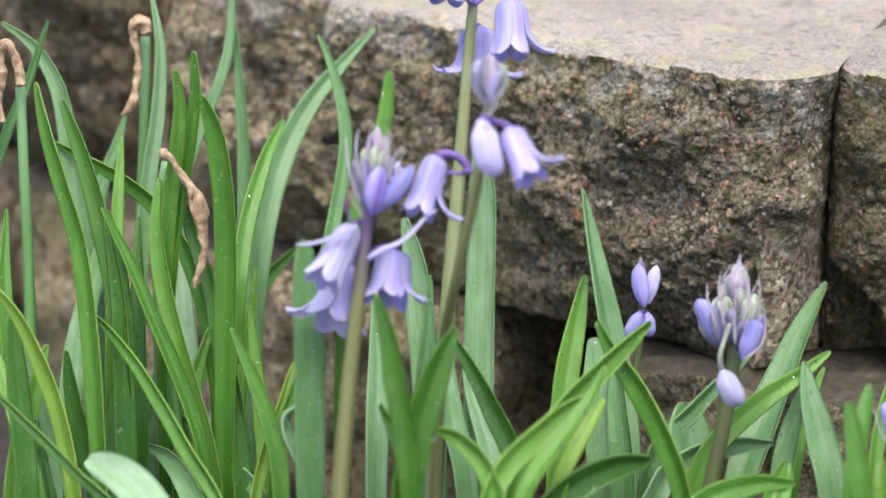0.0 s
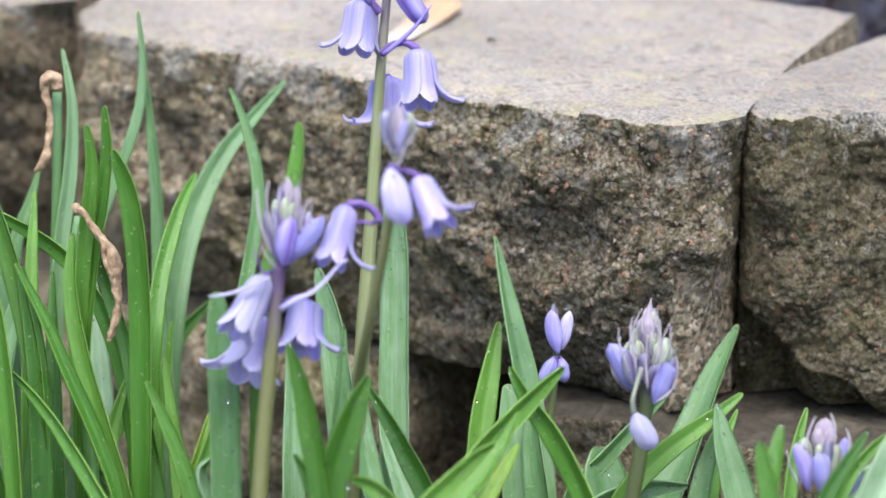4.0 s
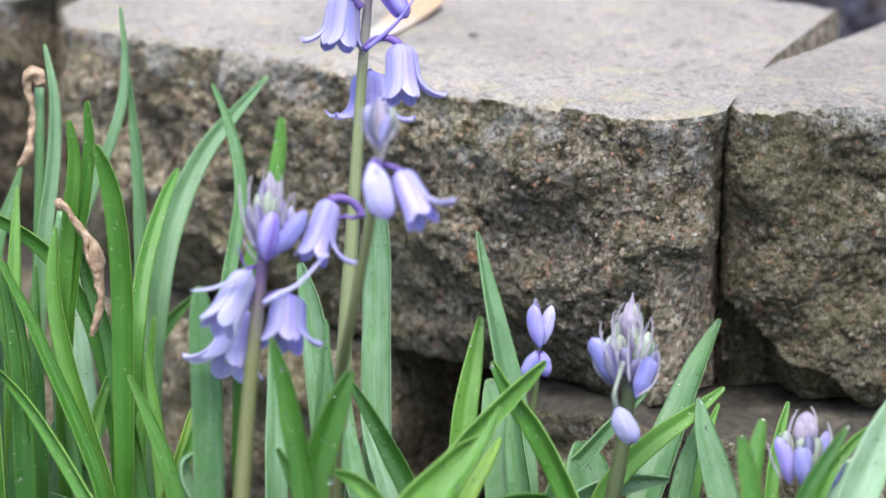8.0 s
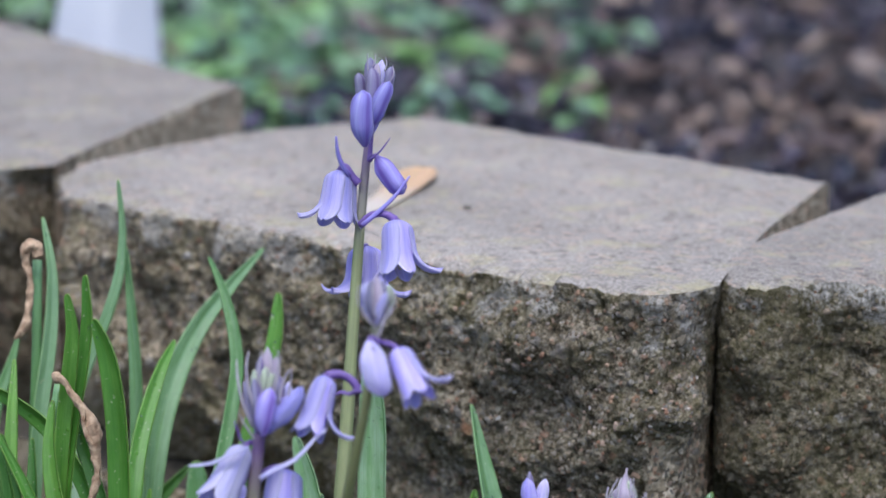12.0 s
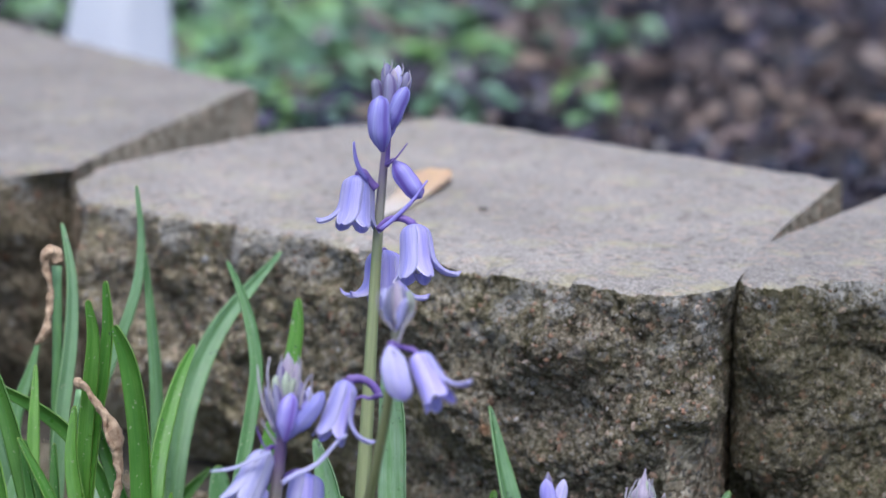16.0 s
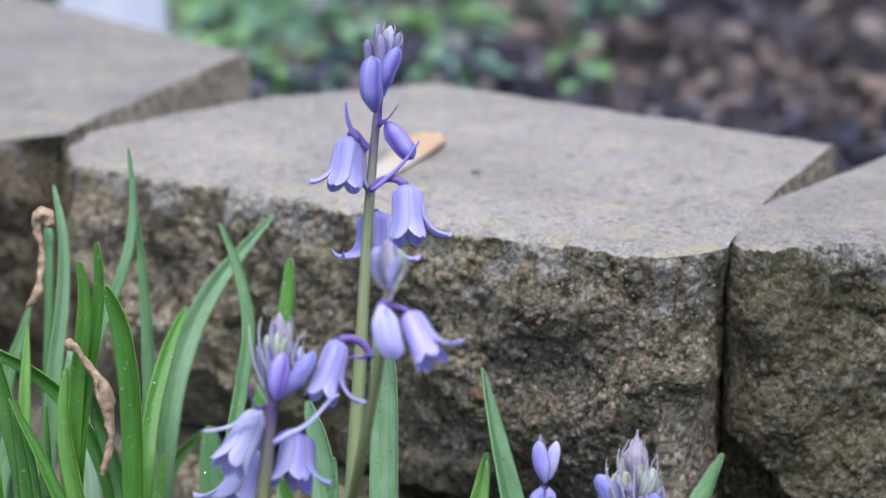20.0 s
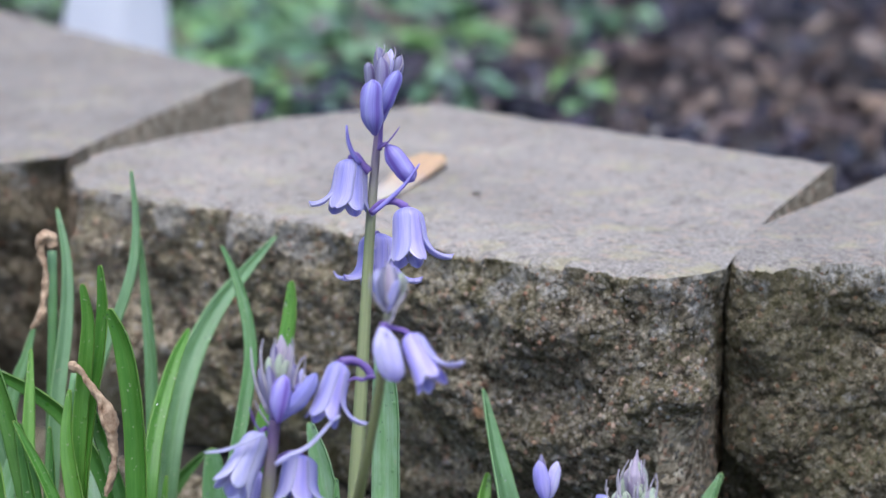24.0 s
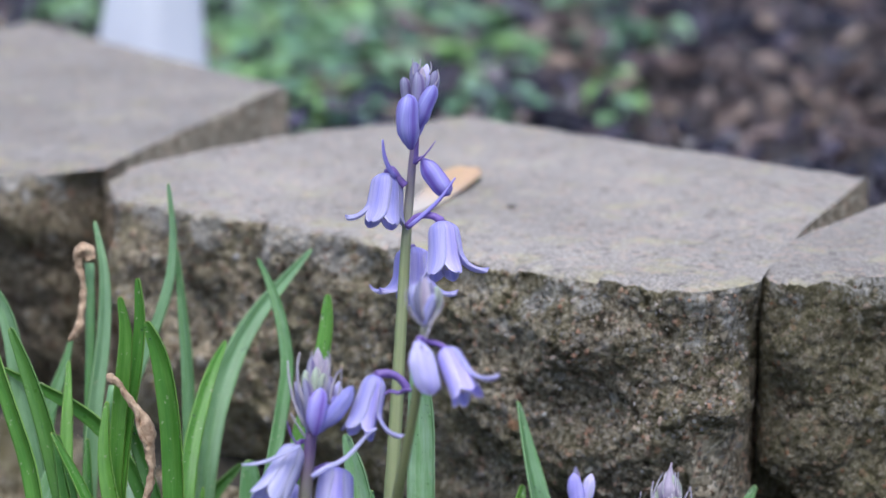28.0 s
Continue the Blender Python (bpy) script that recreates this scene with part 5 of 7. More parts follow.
leaf(daf2, M_DARK, 5.4, -12, (-0.1083, -0.2271, -0.0040), (-0.1110, -0.2242, 0.0410), (-0.1161, -0.2189, 0.0860), (-0.1255, -0.2089, 0.1116), (-0.1336, -0.2001, 0.1305), (-0.1410, -0.1913, 0.1480))
leaf(daf2, M_GREEN, 4.8, 16, (-0.1345, -0.2127, -0.0040), (-0.1368, -0.2098, 0.0518), (-0.1410, -0.2043, 0.1076), (-0.1489, -0.1942, 0.1304), (-0.1562, -0.1841, 0.1516), (-0.1628, -0.1751, 0.1678))
leaf(daf2, M_GREEN, 4.4, -16, (-0.1053, -0.1861, -0.0040), (-0.1066, -0.1839, 0.0344), (-0.1092, -0.1800, 0.0728), (-0.1139, -0.1726, 0.0930), (-0.1169, -0.1651, 0.1098), (-0.1202, -0.1578, 0.1267))
leaf(daf2, M_DARK, 7, 12, (-0.1723, -0.2137, -0.0040), (-0.1284, -0.2565, 0.0699), (-0.1351, -0.2519, 0.0929), (-0.1408, -0.2484, 0.1129), (-0.1448, -0.2452, 0.1297))
leaf(daf2, M_BLUE, 6, -15, (-0.1624, -0.2057, -0.0040), (-0.1329, -0.2348, 0.0627), (-0.1406, -0.2324, 0.0829), (-0.1471, -0.2317, 0.0983), (-0.1538, -0.2315, 0.1137))
leaf(daf2, M_GREEN, 6.5, 20, (-0.1770, -0.2174, -0.0040), (-0.1390, -0.2537, 0.0666), (-0.1411, -0.2476, 0.0831), (-0.1414, -0.2402, 0.0997), (-0.1415, -0.2336, 0.1148))
leaf(daf2, M_DARK, 6.5, -20, (-0.1536, -0.1986, -0.0040), (-0.1316, -0.2207, 0.0590), (-0.1398, -0.2194, 0.0778), (-0.1459, -0.2182, 0.0932), (-0.1503, -0.2163, 0.1070))
leaf(daf2, M_BLUE, 8, 5, (-0.1434, -0.1904, -0.0040), (-0.1287, -0.2054, 0.0554), (-0.1318, -0.1984, 0.0759), (-0.1326, -0.1922, 0.0913), (-0.1331, -0.1860, 0.1069))
leaf(daf2, M_GREEN, 6, -8, (-0.1317, -0.1810, -0.0040), (-0.1117, -0.2027, 0.0585), (-0.1171, -0.1995, 0.0755), (-0.1209, -0.1967, 0.0892), (-0.1232, -0.1928, 0.1029))
leaf(daf2, M_DARK, 6, 15, (-0.1171, -0.1692, -0.0040), (-0.0797, -0.2122, 0.0685), (-0.0842, -0.2084, 0.0850), (-0.0889, -0.2066, 0.0984), (-0.0937, -0.2058, 0.1101))

blu_c = thing("bluebell_plant", "bluebell in half bloom with a purple-topped stem", "bluebell", "flowering bluebells")
stalk(blu_c, "stem", M_STEM_B, 2.79, 1.81, (-0.0070, -0.2643, -0.0040), (-0.0153, -0.2423, 0.1088), (-0.0172, -0.2375, 0.1278), (-0.0187, -0.2324, 0.1469), (-0.0198, -0.2281, 0.1628), (-0.0205, -0.2244, 0.1759))
bud(blu_c, M_PETAL_DEEP, (-0.0156, -0.2291, 0.1768), (-0.0161, -0.2250, 0.1907), 5.9, point=0.25)
bud(blu_c, M_BUD_VIOLET, (-0.0160, -0.2265, 0.1779), (-0.0099, -0.2175, 0.1905), 5.1, point=0.35)
bud(blu_c, M_BUD_VIOLET, (-0.0183, -0.2250, 0.1759), (-0.0146, -0.2184, 0.1872), 4.3, point=0.3)
bud(blu_c, M_BUD_GREY, (-0.0205, -0.2254, 0.1759), (-0.0260, -0.2248, 0.1912), 3.5, point=0.5)
bud(blu_c, M_BUD_GREY, (-0.0178, -0.2279, 0.1779), (-0.0215, -0.2259, 0.1931), 3.3, point=0.5)
bud(blu_c, M_BUD_GREEN, (-0.0236, -0.2209, 0.1810), (-0.0266, -0.2193, 0.1935), 3.3, point=0.4)
bud(blu_c, M_BUD_GREEN, (-0.0196, -0.2212, 0.1825), (-0.0223, -0.2194, 0.1951), 3.6, point=0.4)
bud(blu_c, M_BUD_GREEN, (-0.0187, -0.2230, 0.1872), (-0.0185, -0.2206, 0.1939), 2.8, point=0.3)
bud(blu_c, M_BUD_GREY, (-0.0194, -0.2177, 0.1806), (-0.0206, -0.2150, 0.1918), 3.1, point=0.5)
bud(blu_c, M_PETAL_PALE, (-0.0207, -0.2142, 0.1783), (-0.0206, -0.2107, 0.1889), 3.3, point=0.5)
bud(blu_c, M_BUD_PINK, (-0.0252, -0.2157, 0.1848), (-0.0269, -0.2126, 0.1989), 4.5, point=0.8)
bud(blu_c, M_BUD_GREY, (-0.0244, -0.2188, 0.1855), (-0.0264, -0.2166, 0.1974), 3.1, point=0.8)
bud(blu_c, M_BUD_PINK, (-0.0217, -0.2179, 0.1857), (-0.0221, -0.2146, 0.1973), 3.0, point=0.8)
bud(blu_c, M_BUD_GREY, (-0.0271, -0.2176, 0.1755), (-0.0307, -0.2172, 0.1856), 3.7, point=0.4)
bud(blu_c, M_PETAL_DEEP, (-0.0236, -0.2220, 0.1740), (-0.0262, -0.2202, 0.1855), 3.6, point=0.3)
bract(blu_c, (-0.0190, -0.2298, 0.1793), (-0.0227, -0.2301, 0.1872), (-0.0247, -0.2295, 0.1940), (-0.0255, -0.2288, 0.1985), r=0.51)
bract(blu_c, (-0.0189, -0.2283, 0.1835), (-0.0223, -0.2281, 0.1924), (-0.0231, -0.2271, 0.1978), (-0.0230, -0.2261, 0.2008), r=0.51)
bract(blu_c, (-0.0158, -0.2243, 0.1879), (-0.0156, -0.2218, 0.1955), (-0.0159, -0.2209, 0.1990), (-0.0165, -0.2209, 0.2009), r=0.44)
bract(blu_c, (-0.0141, -0.2238, 0.1855), (-0.0140, -0.2218, 0.1914), (-0.0132, -0.2201, 0.1949), (-0.0127, -0.2195, 0.1955), r=0.48)
bract(blu_c, (-0.0124, -0.2226, 0.1847), (-0.0122, -0.2207, 0.1903), (-0.0126, -0.2193, 0.1958), r=0.41)
bract(blu_c, (-0.0180, -0.2301, 0.1760), (-0.0206, -0.2309, 0.1798), (-0.0227, -0.2314, 0.1833), r=0.41)
bract(blu_c, (-0.0176, -0.2260, 0.1872), (-0.0200, -0.2257, 0.1943), (-0.0202, -0.2238, 0.2010), r=0.37)
bell(blu_c, M_PETAL_PALE, (-0.0241, -0.2270, 0.1721), (-0.0240, -0.2415, 0.1575), 7.0, (0.13, 0.05, 0.05, 0.11, 0.2, 0.22), (-0.0225, -0.2242, 0.1725), (-0.0236, -0.2249, 0.1730), turn=20, label='pale lilac bell')
bract(blu_c, (-0.0177, -0.2330, 0.1743), (-0.0212, -0.2365, 0.1723), (-0.0252, -0.2406, 0.1701), (-0.0285, -0.2436, 0.1694), (-0.0306, -0.2454, 0.1693), r=0.95, mat=M_PETAL_PALE)
bract(blu_c, (-0.0195, -0.2319, 0.1739), (-0.0209, -0.2325, 0.1757), (-0.0223, -0.2327, 0.1785), (-0.0234, -0.2326, 0.1812), r=0.41, mat=M_PEDICEL)
bell(blu_c, M_PETAL_PALE, (-0.0322, -0.2189, 0.1568), (-0.0296, -0.2306, 0.1413), 9.9, (1.08, 0.18, 0.18, 0.5, 0.45, 0.56), (-0.0313, -0.2139, 0.1614), (-0.0324, -0.2155, 0.1595), turn=8)
bell(blu_c, M_PETAL, (-0.0191, -0.2143, 0.1628), (-0.0150, -0.2225, 0.1495), 8.7, (0.36, 0.18, 0.27, 0.85, 0.56, 0.41), (-0.0262, -0.2184, 0.1594), (-0.0238, -0.2182, 0.1622), (-0.0211, -0.2168, 0.1637), turn=12, ped=1.1)
bract(blu_c, (-0.0138, -0.2330, 0.1654), (-0.0111, -0.2300, 0.1679), (-0.0074, -0.2264, 0.1699), (-0.0046, -0.2228, 0.1738), (-0.0026, -0.2201, 0.1773), (-0.0008, -0.2181, 0.1790), r=1.05, mat=M_PETAL_PALE)
leaf(blu_c, M_BLUE, 9.0, -10, (-0.0289, -0.2403, -0.0040), (-0.0300, -0.2390, 0.0482), (-0.0321, -0.2367, 0.1003), (-0.0359, -0.2322, 0.1177), (-0.0394, -0.2281, 0.1336), (-0.0436, -0.2244, 0.1494), (-0.0476, -0.2213, 0.1627), sharp=5, twist=10, label='blue-green leaf beaded with rain')
leaf(blu_c, M_GREEN, 5.2, -18, (-0.0312, -0.2247, -0.0040), (-0.0320, -0.2231, 0.0652), (-0.0333, -0.2202, 0.1344), (-0.0358, -0.2147, 0.1537), (-0.0368, -0.2097, 0.1681), (-0.0363, -0.2047, 0.1793), (-0.0359, -0.1998, 0.1905), (-0.0367, -0.1956, 0.2017), (-0.0382, -0.1930, 0.2102), sharp=4)
leaf(blu_c, M_DEEP, 6.4, -7, (0.0156, -0.2483, -0.0040), (0.0144, -0.2476, 0.0531), (0.0121, -0.2463, 0.1102), (0.0079, -0.2438, 0.1223), (0.0027, -0.2416, 0.1360), (-0.0022, -0.2396, 0.1481), (-0.0071, -0.2384, 0.1578), sharp=2.2)
leaf(blu_c, M_DARK, 5.6, -39, (0.0131, -0.2433, -0.0040), (0.0113, -0.2420, 0.0483), (0.0079, -0.2397, 0.1006), (0.0015, -0.2354, 0.1085), (-0.0059, -0.2318, 0.1164), (-0.0127, -0.2290, 0.1206), fold=0.4)
leaf(blu_c, M_DEEP, 9.2, 22, (0.0098, -0.2482, -0.0040), (0.0095, -0.2466, 0.0507), (0.0090, -0.2437, 0.1055), (0.0081, -0.2383, 0.1174), (0.0079, -0.2326, 0.1287), (0.0085, -0.2265, 0.1392), (0.0092, -0.2214, 0.1465), sharp=2.2)
leaf(blu_c, M_PALE, 7.1, 24, (-0.0506, -0.1829, -0.0040), (-0.0521, -0.1809, 0.0375), (-0.0549, -0.1772, 0.0790), (-0.0600, -0.1703, 0.0987), (-0.0647, -0.1642, 0.1150), (-0.0704, -0.1576, 0.1349))
leaf(blu_c, M_GREEN, 4.2, 21, (-0.0637, -0.2175, -0.0040), (-0.0642, -0.2163, 0.0408), (-0.0649, -0.2141, 0.0856), (-0.0664, -0.2099, 0.0951), (-0.0665, -0.2048, 0.1047), (-0.0668, -0.2001, 0.1135))
leaf(blu_c, M_PALE, 5.7, 70, (-0.0366, -0.2355, -0.0040), (-0.0377, -0.2356, 0.0482), (-0.0397, -0.2358, 0.1003), (-0.0436, -0.2362, 0.1076), (-0.0440, -0.2350, 0.1125), (-0.0411, -0.2321, 0.1150), fold=0.8, label='curled leaf tip')

blu_a = thing("bluebell_plant", "tall bluebell with open bells and a tight top", "bluebell", "flowering bluebells")
stalk(blu_a, "stem", M_STEM, 2.72, 1.18, (-0.0349, -0.1801, -0.0040), (-0.0424, -0.1565, 0.1353), (-0.0444, -0.1502, 0.1640), (-0.0465, -0.1441, 0.1923), (-0.0483, -0.1387, 0.2171), (-0.0492, -0.1347, 0.2348), (-0.0499, -0.1311, 0.2497))
bud(blu_a, M_PETAL_DEEP, (-0.0438, -0.1416, 0.2466), (-0.0461, -0.1396, 0.2641), 7.3, point=0.0)
bud(blu_a, M_PETAL_DEEP, (-0.0456, -0.1355, 0.2516), (-0.0426, -0.1303, 0.2660), 5.5, point=0.1)
bud(blu_a, M_BUD_GREY, (-0.0481, -0.1326, 0.2564), (-0.0491, -0.1306, 0.2698), 4.8, point=0.15)
bud(blu_a, M_BUD_GREY, (-0.0535, -0.1301, 0.2574), (-0.0555, -0.1295, 0.2673), 4.0, point=0.15)
bud(blu_a, M_BUD_GREY, (-0.0528, -0.1273, 0.2621), (-0.0535, -0.1258, 0.2719), 4.1, point=0.5)
bud(blu_a, M_PETAL_PALE, (-0.0485, -0.1277, 0.2629), (-0.0487, -0.1261, 0.2717), 3.2, point=0.6)
bud(blu_a, M_BUD_PINK, (-0.0479, -0.1297, 0.2633), (-0.0486, -0.1286, 0.2710), 2.7, point=0.7)
bud(blu_a, M_BUD_GREY, (-0.0497, -0.1231, 0.2589), (-0.0491, -0.1207, 0.2688), 3.6, point=0.3)
bud(blu_a, M_PETAL_DEEP, (-0.0540, -0.1266, 0.2458), (-0.0536, -0.1232, 0.2600), 6.1, point=0.3)
bract(blu_a, (-0.0495, -0.1323, 0.2689), (-0.0500, -0.1320, 0.2721), (-0.0501, -0.1316, 0.2743), r=0.27)
bract(blu_a, (-0.0484, -0.1312, 0.2703), (-0.0480, -0.1305, 0.2724), (-0.0482, -0.1303, 0.2740), r=0.27)
bract(blu_a, (-0.0454, -0.1293, 0.2688), (-0.0451, -0.1285, 0.2713), (-0.0455, -0.1285, 0.2731), r=0.27)
bract(blu_a, (-0.0455, -0.1263, 0.2648), (-0.0447, -0.1252, 0.2676), (-0.0452, -0.1251, 0.2701), r=0.27)
bell(blu_a, M_PETAL, (-0.0554, -0.1385, 0.2373), (-0.0533, -0.1447, 0.2214), 8.7, (0.9, 0.18, 0.18, 0.32, 0.41, 0.41), (-0.0488, -0.1382, 0.2338), (-0.0505, -0.1391, 0.2357), (-0.0534, -0.1393, 0.2387), turn=-8, ped=1.3, label='open violet-blue bell')
bract(blu_a, (-0.0501, -0.1411, 0.2368), (-0.0525, -0.1420, 0.2400), (-0.0540, -0.1423, 0.2439), (-0.0549, -0.1419, 0.2488), r=0.95, mat=M_PETAL_DEEP)
bud(blu_a, M_PETAL_DEEP, (-0.0442, -0.1352, 0.2427), (-0.0359, -0.1319, 0.2310), 6.8, (-0.0471, -0.1352, 0.2409), (-0.0457, -0.1352, 0.2423), point=0.0)
bract(blu_a, (-0.0446, -0.1382, 0.2420), (-0.0428, -0.1365, 0.2437), (-0.0413, -0.1348, 0.2462), (-0.0401, -0.1334, 0.2486), r=0.41, mat=M_PEDICEL)
bell(blu_a, M_PETAL, (-0.0340, -0.1386, 0.2240), (-0.0288, -0.1443, 0.2075), 8.3, (0.32, 0.14, 0.18, 0.95, 0.45, 0.32), (-0.0446, -0.1432, 0.2218), (-0.0410, -0.1422, 0.2253), (-0.0368, -0.1402, 0.2258), turn=-5, ped=1.1, label='open violet-blue bell')
bract(blu_a, (-0.0418, -0.1460, 0.2226), (-0.0385, -0.1426, 0.2263), (-0.0348, -0.1386, 0.2312), (-0.0316, -0.1347, 0.2377), r=0.95, mat=M_PETAL_DEEP)
bell(blu_a, M_PETAL, (-0.0540, -0.1274, 0.2113), (-0.0508, -0.1329, 0.1946), 9.5, (1.35, 0.45, 0.45, 1.12, 0.63, 0.99), (-0.0506, -0.1353, 0.2105), (-0.0526, -0.1315, 0.2114), turn=10)
stalk(blu_a, "neck", M_PEDICEL, 1.36, 1.00, (-0.0490, -0.1331, 0.2401), (-0.0493, -0.1320, 0.2451), (-0.0496, -0.1305, 0.2515))
leaf(blu_a, M_PALE, 10.1, -17, (-0.0431, -0.1601, -0.0040), (-0.0452, -0.1583, 0.0359), (-0.0491, -0.1550, 0.0759), (-0.0563, -0.1488, 0.1013), (-0.0623, -0.1445, 0.1181), (-0.0687, -0.1404, 0.1350), (-0.0751, -0.1379, 0.1475), sharp=2.4)
leaf(blu_a, M_BLUE, 4.0, 23, (-0.0312, -0.1881, -0.0040), (-0.0317, -0.1866, 0.0517), (-0.0326, -0.1839, 0.1074), (-0.0344, -0.1789, 0.1204), (-0.0365, -0.1746, 0.1317), (-0.0388, -0.1708, 0.1422))
leaf(blu_a, M_PALE, 9.3, -11, (-0.0234, -0.1648, -0.0040), (-0.0253, -0.1622, 0.0392), (-0.0291, -0.1576, 0.0825), (-0.0360, -0.1489, 0.1200), (-0.0397, -0.1434, 0.1403), (-0.0436, -0.1380, 0.1607), (-0.0479, -0.1344, 0.1769), sharp=4)
leaf(blu_a, M_DARK, 6.2, -9, (0.0101, -0.1839, -0.0040), (0.0084, -0.1833, 0.0416), (0.0054, -0.1822, 0.0871), (-0.0003, -0.1802, 0.0963), (-0.0084, -0.1793, 0.1071), (-0.0164, -0.1786, 0.1172), (-0.0249, -0.1783, 0.1273), fold=0.4)
leaf(blu_a, M_PALE, 7.8, 34, (-0.0215, -0.1718, -0.0040), (-0.0235, -0.1708, 0.0391), (-0.0271, -0.1690, 0.0823), (-0.0340, -0.1656, 0.0949), (-0.0395, -0.1612, 0.1076), (-0.0435, -0.1557, 0.1203))
leaf(blu_a, M_PALE, 7.1, 30, (-0.0126, -0.1660, -0.0040), (-0.0145, -0.1652, 0.0374), (-0.0180, -0.1635, 0.0789), (-0.0246, -0.1605, 0.0898), (-0.0322, -0.1576, 0.1024), (-0.0384, -0.1537, 0.1152))

blu_b = thing("bluebell_plant", "small bluebell with a pale bud and a flared bell", "bluebell", "flowering bluebells")
stalk(blu_b, "stem", M_STEM_C, 1.95, 1.35, (-0.0266, -0.1875, -0.0040), (-0.0120, -0.2028, 0.0787), (-0.0066, -0.2081, 0.1187), (-0.0001, -0.2143, 0.1406), (0.0105, -0.2236, 0.1608), (0.0170, -0.2269, 0.1784), (0.0211, -0.2276, 0.1948), (0.0219, -0.2263, 0.2055), (0.0221, -0.2247, 0.2147), n=34)
bud(blu_b, M_PETAL_PALE, (0.0250, -0.2322, 0.2123), (0.0309, -0.2325, 0.1968), 7.9, (0.0257, -0.2295, 0.2110), (0.0258, -0.2315, 0.2129), point=0.12, label='swollen pale lilac bud')
bell(blu_b, M_PETAL, (0.0288, -0.2241, 0.2087), (0.0402, -0.2284, 0.1966), 6.1, (0.18, 0.11, 0.18, 0.85, 0.13, 0.14), (0.0227, -0.2255, 0.2104), (0.0251, -0.2251, 0.2101), (0.0276, -0.2246, 0.2097), turn=10, label='flared lilac bell')
bell(blu_b, M_PETAL, (-0.0090, -0.2074, 0.1917), (-0.0082, -0.2171, 0.1758), 6.4, (0.18, 0.14, 0.27, 1.03, 0.41, 0.27), (-0.0009, -0.2025, 0.1877), (-0.0026, -0.2030, 0.1901), (-0.0059, -0.2049, 0.1921), turn=0, ped=1.2, label='violet bell on a long bent stalk')
bract(blu_b, (0.0030, -0.2069, 0.1890), (0.0005, -0.2091, 0.1880), (-0.0014, -0.2103, 0.1885), (-0.0028, -0.2117, 0.1875), r=1.0, mat=M_PEDICEL)
bract(blu_b, (0.0053, -0.2089, 0.1894), (0.0037, -0.2100, 0.1895), (0.0025, -0.2111, 0.1891), r=1.3, mat=M_PEDICEL)
bud(blu_b, M_PETAL_PALE, (0.0195, -0.2230, 0.2140), (0.0161, -0.2223, 0.2258), 4.5, point=0.35)
bud(blu_b, M_BUD_GREEN, (0.0215, -0.2228, 0.2142), (0.0227, -0.2188, 0.2254), 4.5, point=0.4)
bud(blu_b, M_BUD_PINK, (0.0231, -0.2263, 0.2157), (0.0216, -0.2237, 0.2290), 3.3, point=0.8)
bud(blu_b, M_BUD_GREY, (0.0221, -0.2258, 0.2152), (0.0199, -0.2241, 0.2276), 3.0, point=0.6)
bud(blu_b, M_BUD_GREY, (0.0235, -0.2260, 0.2154), (0.0231, -0.2229, 0.2278), 2.9, point=0.7)
bud(blu_b, M_PETAL, (0.0244, -0.2278, 0.2156), (0.0256, -0.2244, 0.2248), 2.7, point=0.4)
bud(blu_b, M_PETAL_PALE, (0.0163, -0.2168, 0.2128), (0.0150, -0.2143, 0.2253), 5.5, point=0.5)
bract(blu_b, (0.0251, -0.2287, 0.2152), (0.0207, -0.2305, 0.2207), (0.0196, -0.2301, 0.2250), (0.0198, -0.2295, 0.2269), r=0.37)
bract(blu_b, (0.0257, -0.2292, 0.2121), (0.0261, -0.2282, 0.2143), (0.0267, -0.2269, 0.2173), (0.0275, -0.2254, 0.2207), r=0.41)
bract(blu_b, (0.0254, -0.2283, 0.2158), (0.0283, -0.2248, 0.2207), (0.0282, -0.2237, 0.2250), r=0.34)
bract(blu_b, (0.0247, -0.2284, 0.2173), (0.0230, -0.2277, 0.2246), (0.0228, -0.2264, 0.2300), r=0.31)
bract(blu_b, (0.0291, -0.2349, 0.2101), (0.0281, -0.2351, 0.2119), (0.0292, -0.2345, 0.2110), (0.0307, -0.2341, 0.2091), r=0.24)
leaf(blu_b, M_GREEN, 5.8, -21, (0.0396, -0.2385, -0.0040), (0.0378, -0.2380, 0.0524), (0.0344, -0.2371, 0.1088), (0.0282, -0.2355, 0.1147), (0.0202, -0.2355, 0.1191), (0.0134, -0.2358, 0.1202), fold=0.4)
leaf(blu_b, M_GREEN, 6.8, 25, (0.0347, -0.2443, -0.0040), (0.0347, -0.2419, 0.0516), (0.0347, -0.2375, 0.1072), (0.0346, -0.2292, 0.1133), (0.0372, -0.2190, 0.1195), (0.0399, -0.2089, 0.1250), (0.0417, -0.2006, 0.1271), sharp=2.0)
leaf(blu_b, M_GREEN, 4.8, -32, (0.0434, -0.2422, -0.0040), (0.0437, -0.2394, 0.0521), (0.0442, -0.2342, 0.1082), (0.0451, -0.2244, 0.1166), (0.0468, -0.2143, 0.1244), (0.0471, -0.2055, 0.1315), (0.0455, -0.1986, 0.1366), fold=0.5, sharp=1.8)
leaf(blu_b, M_GREEN, 7.8, 36, (0.0205, -0.2157, -0.0040), (0.0208, -0.2112, 0.0506), (0.0216, -0.2030, 0.1052), (0.0229, -0.1877, 0.1153), (0.0247, -0.1727, 0.1232), (0.0262, -0.1584, 0.1296), (0.0263, -0.1459, 0.1336), sharp=2.2)
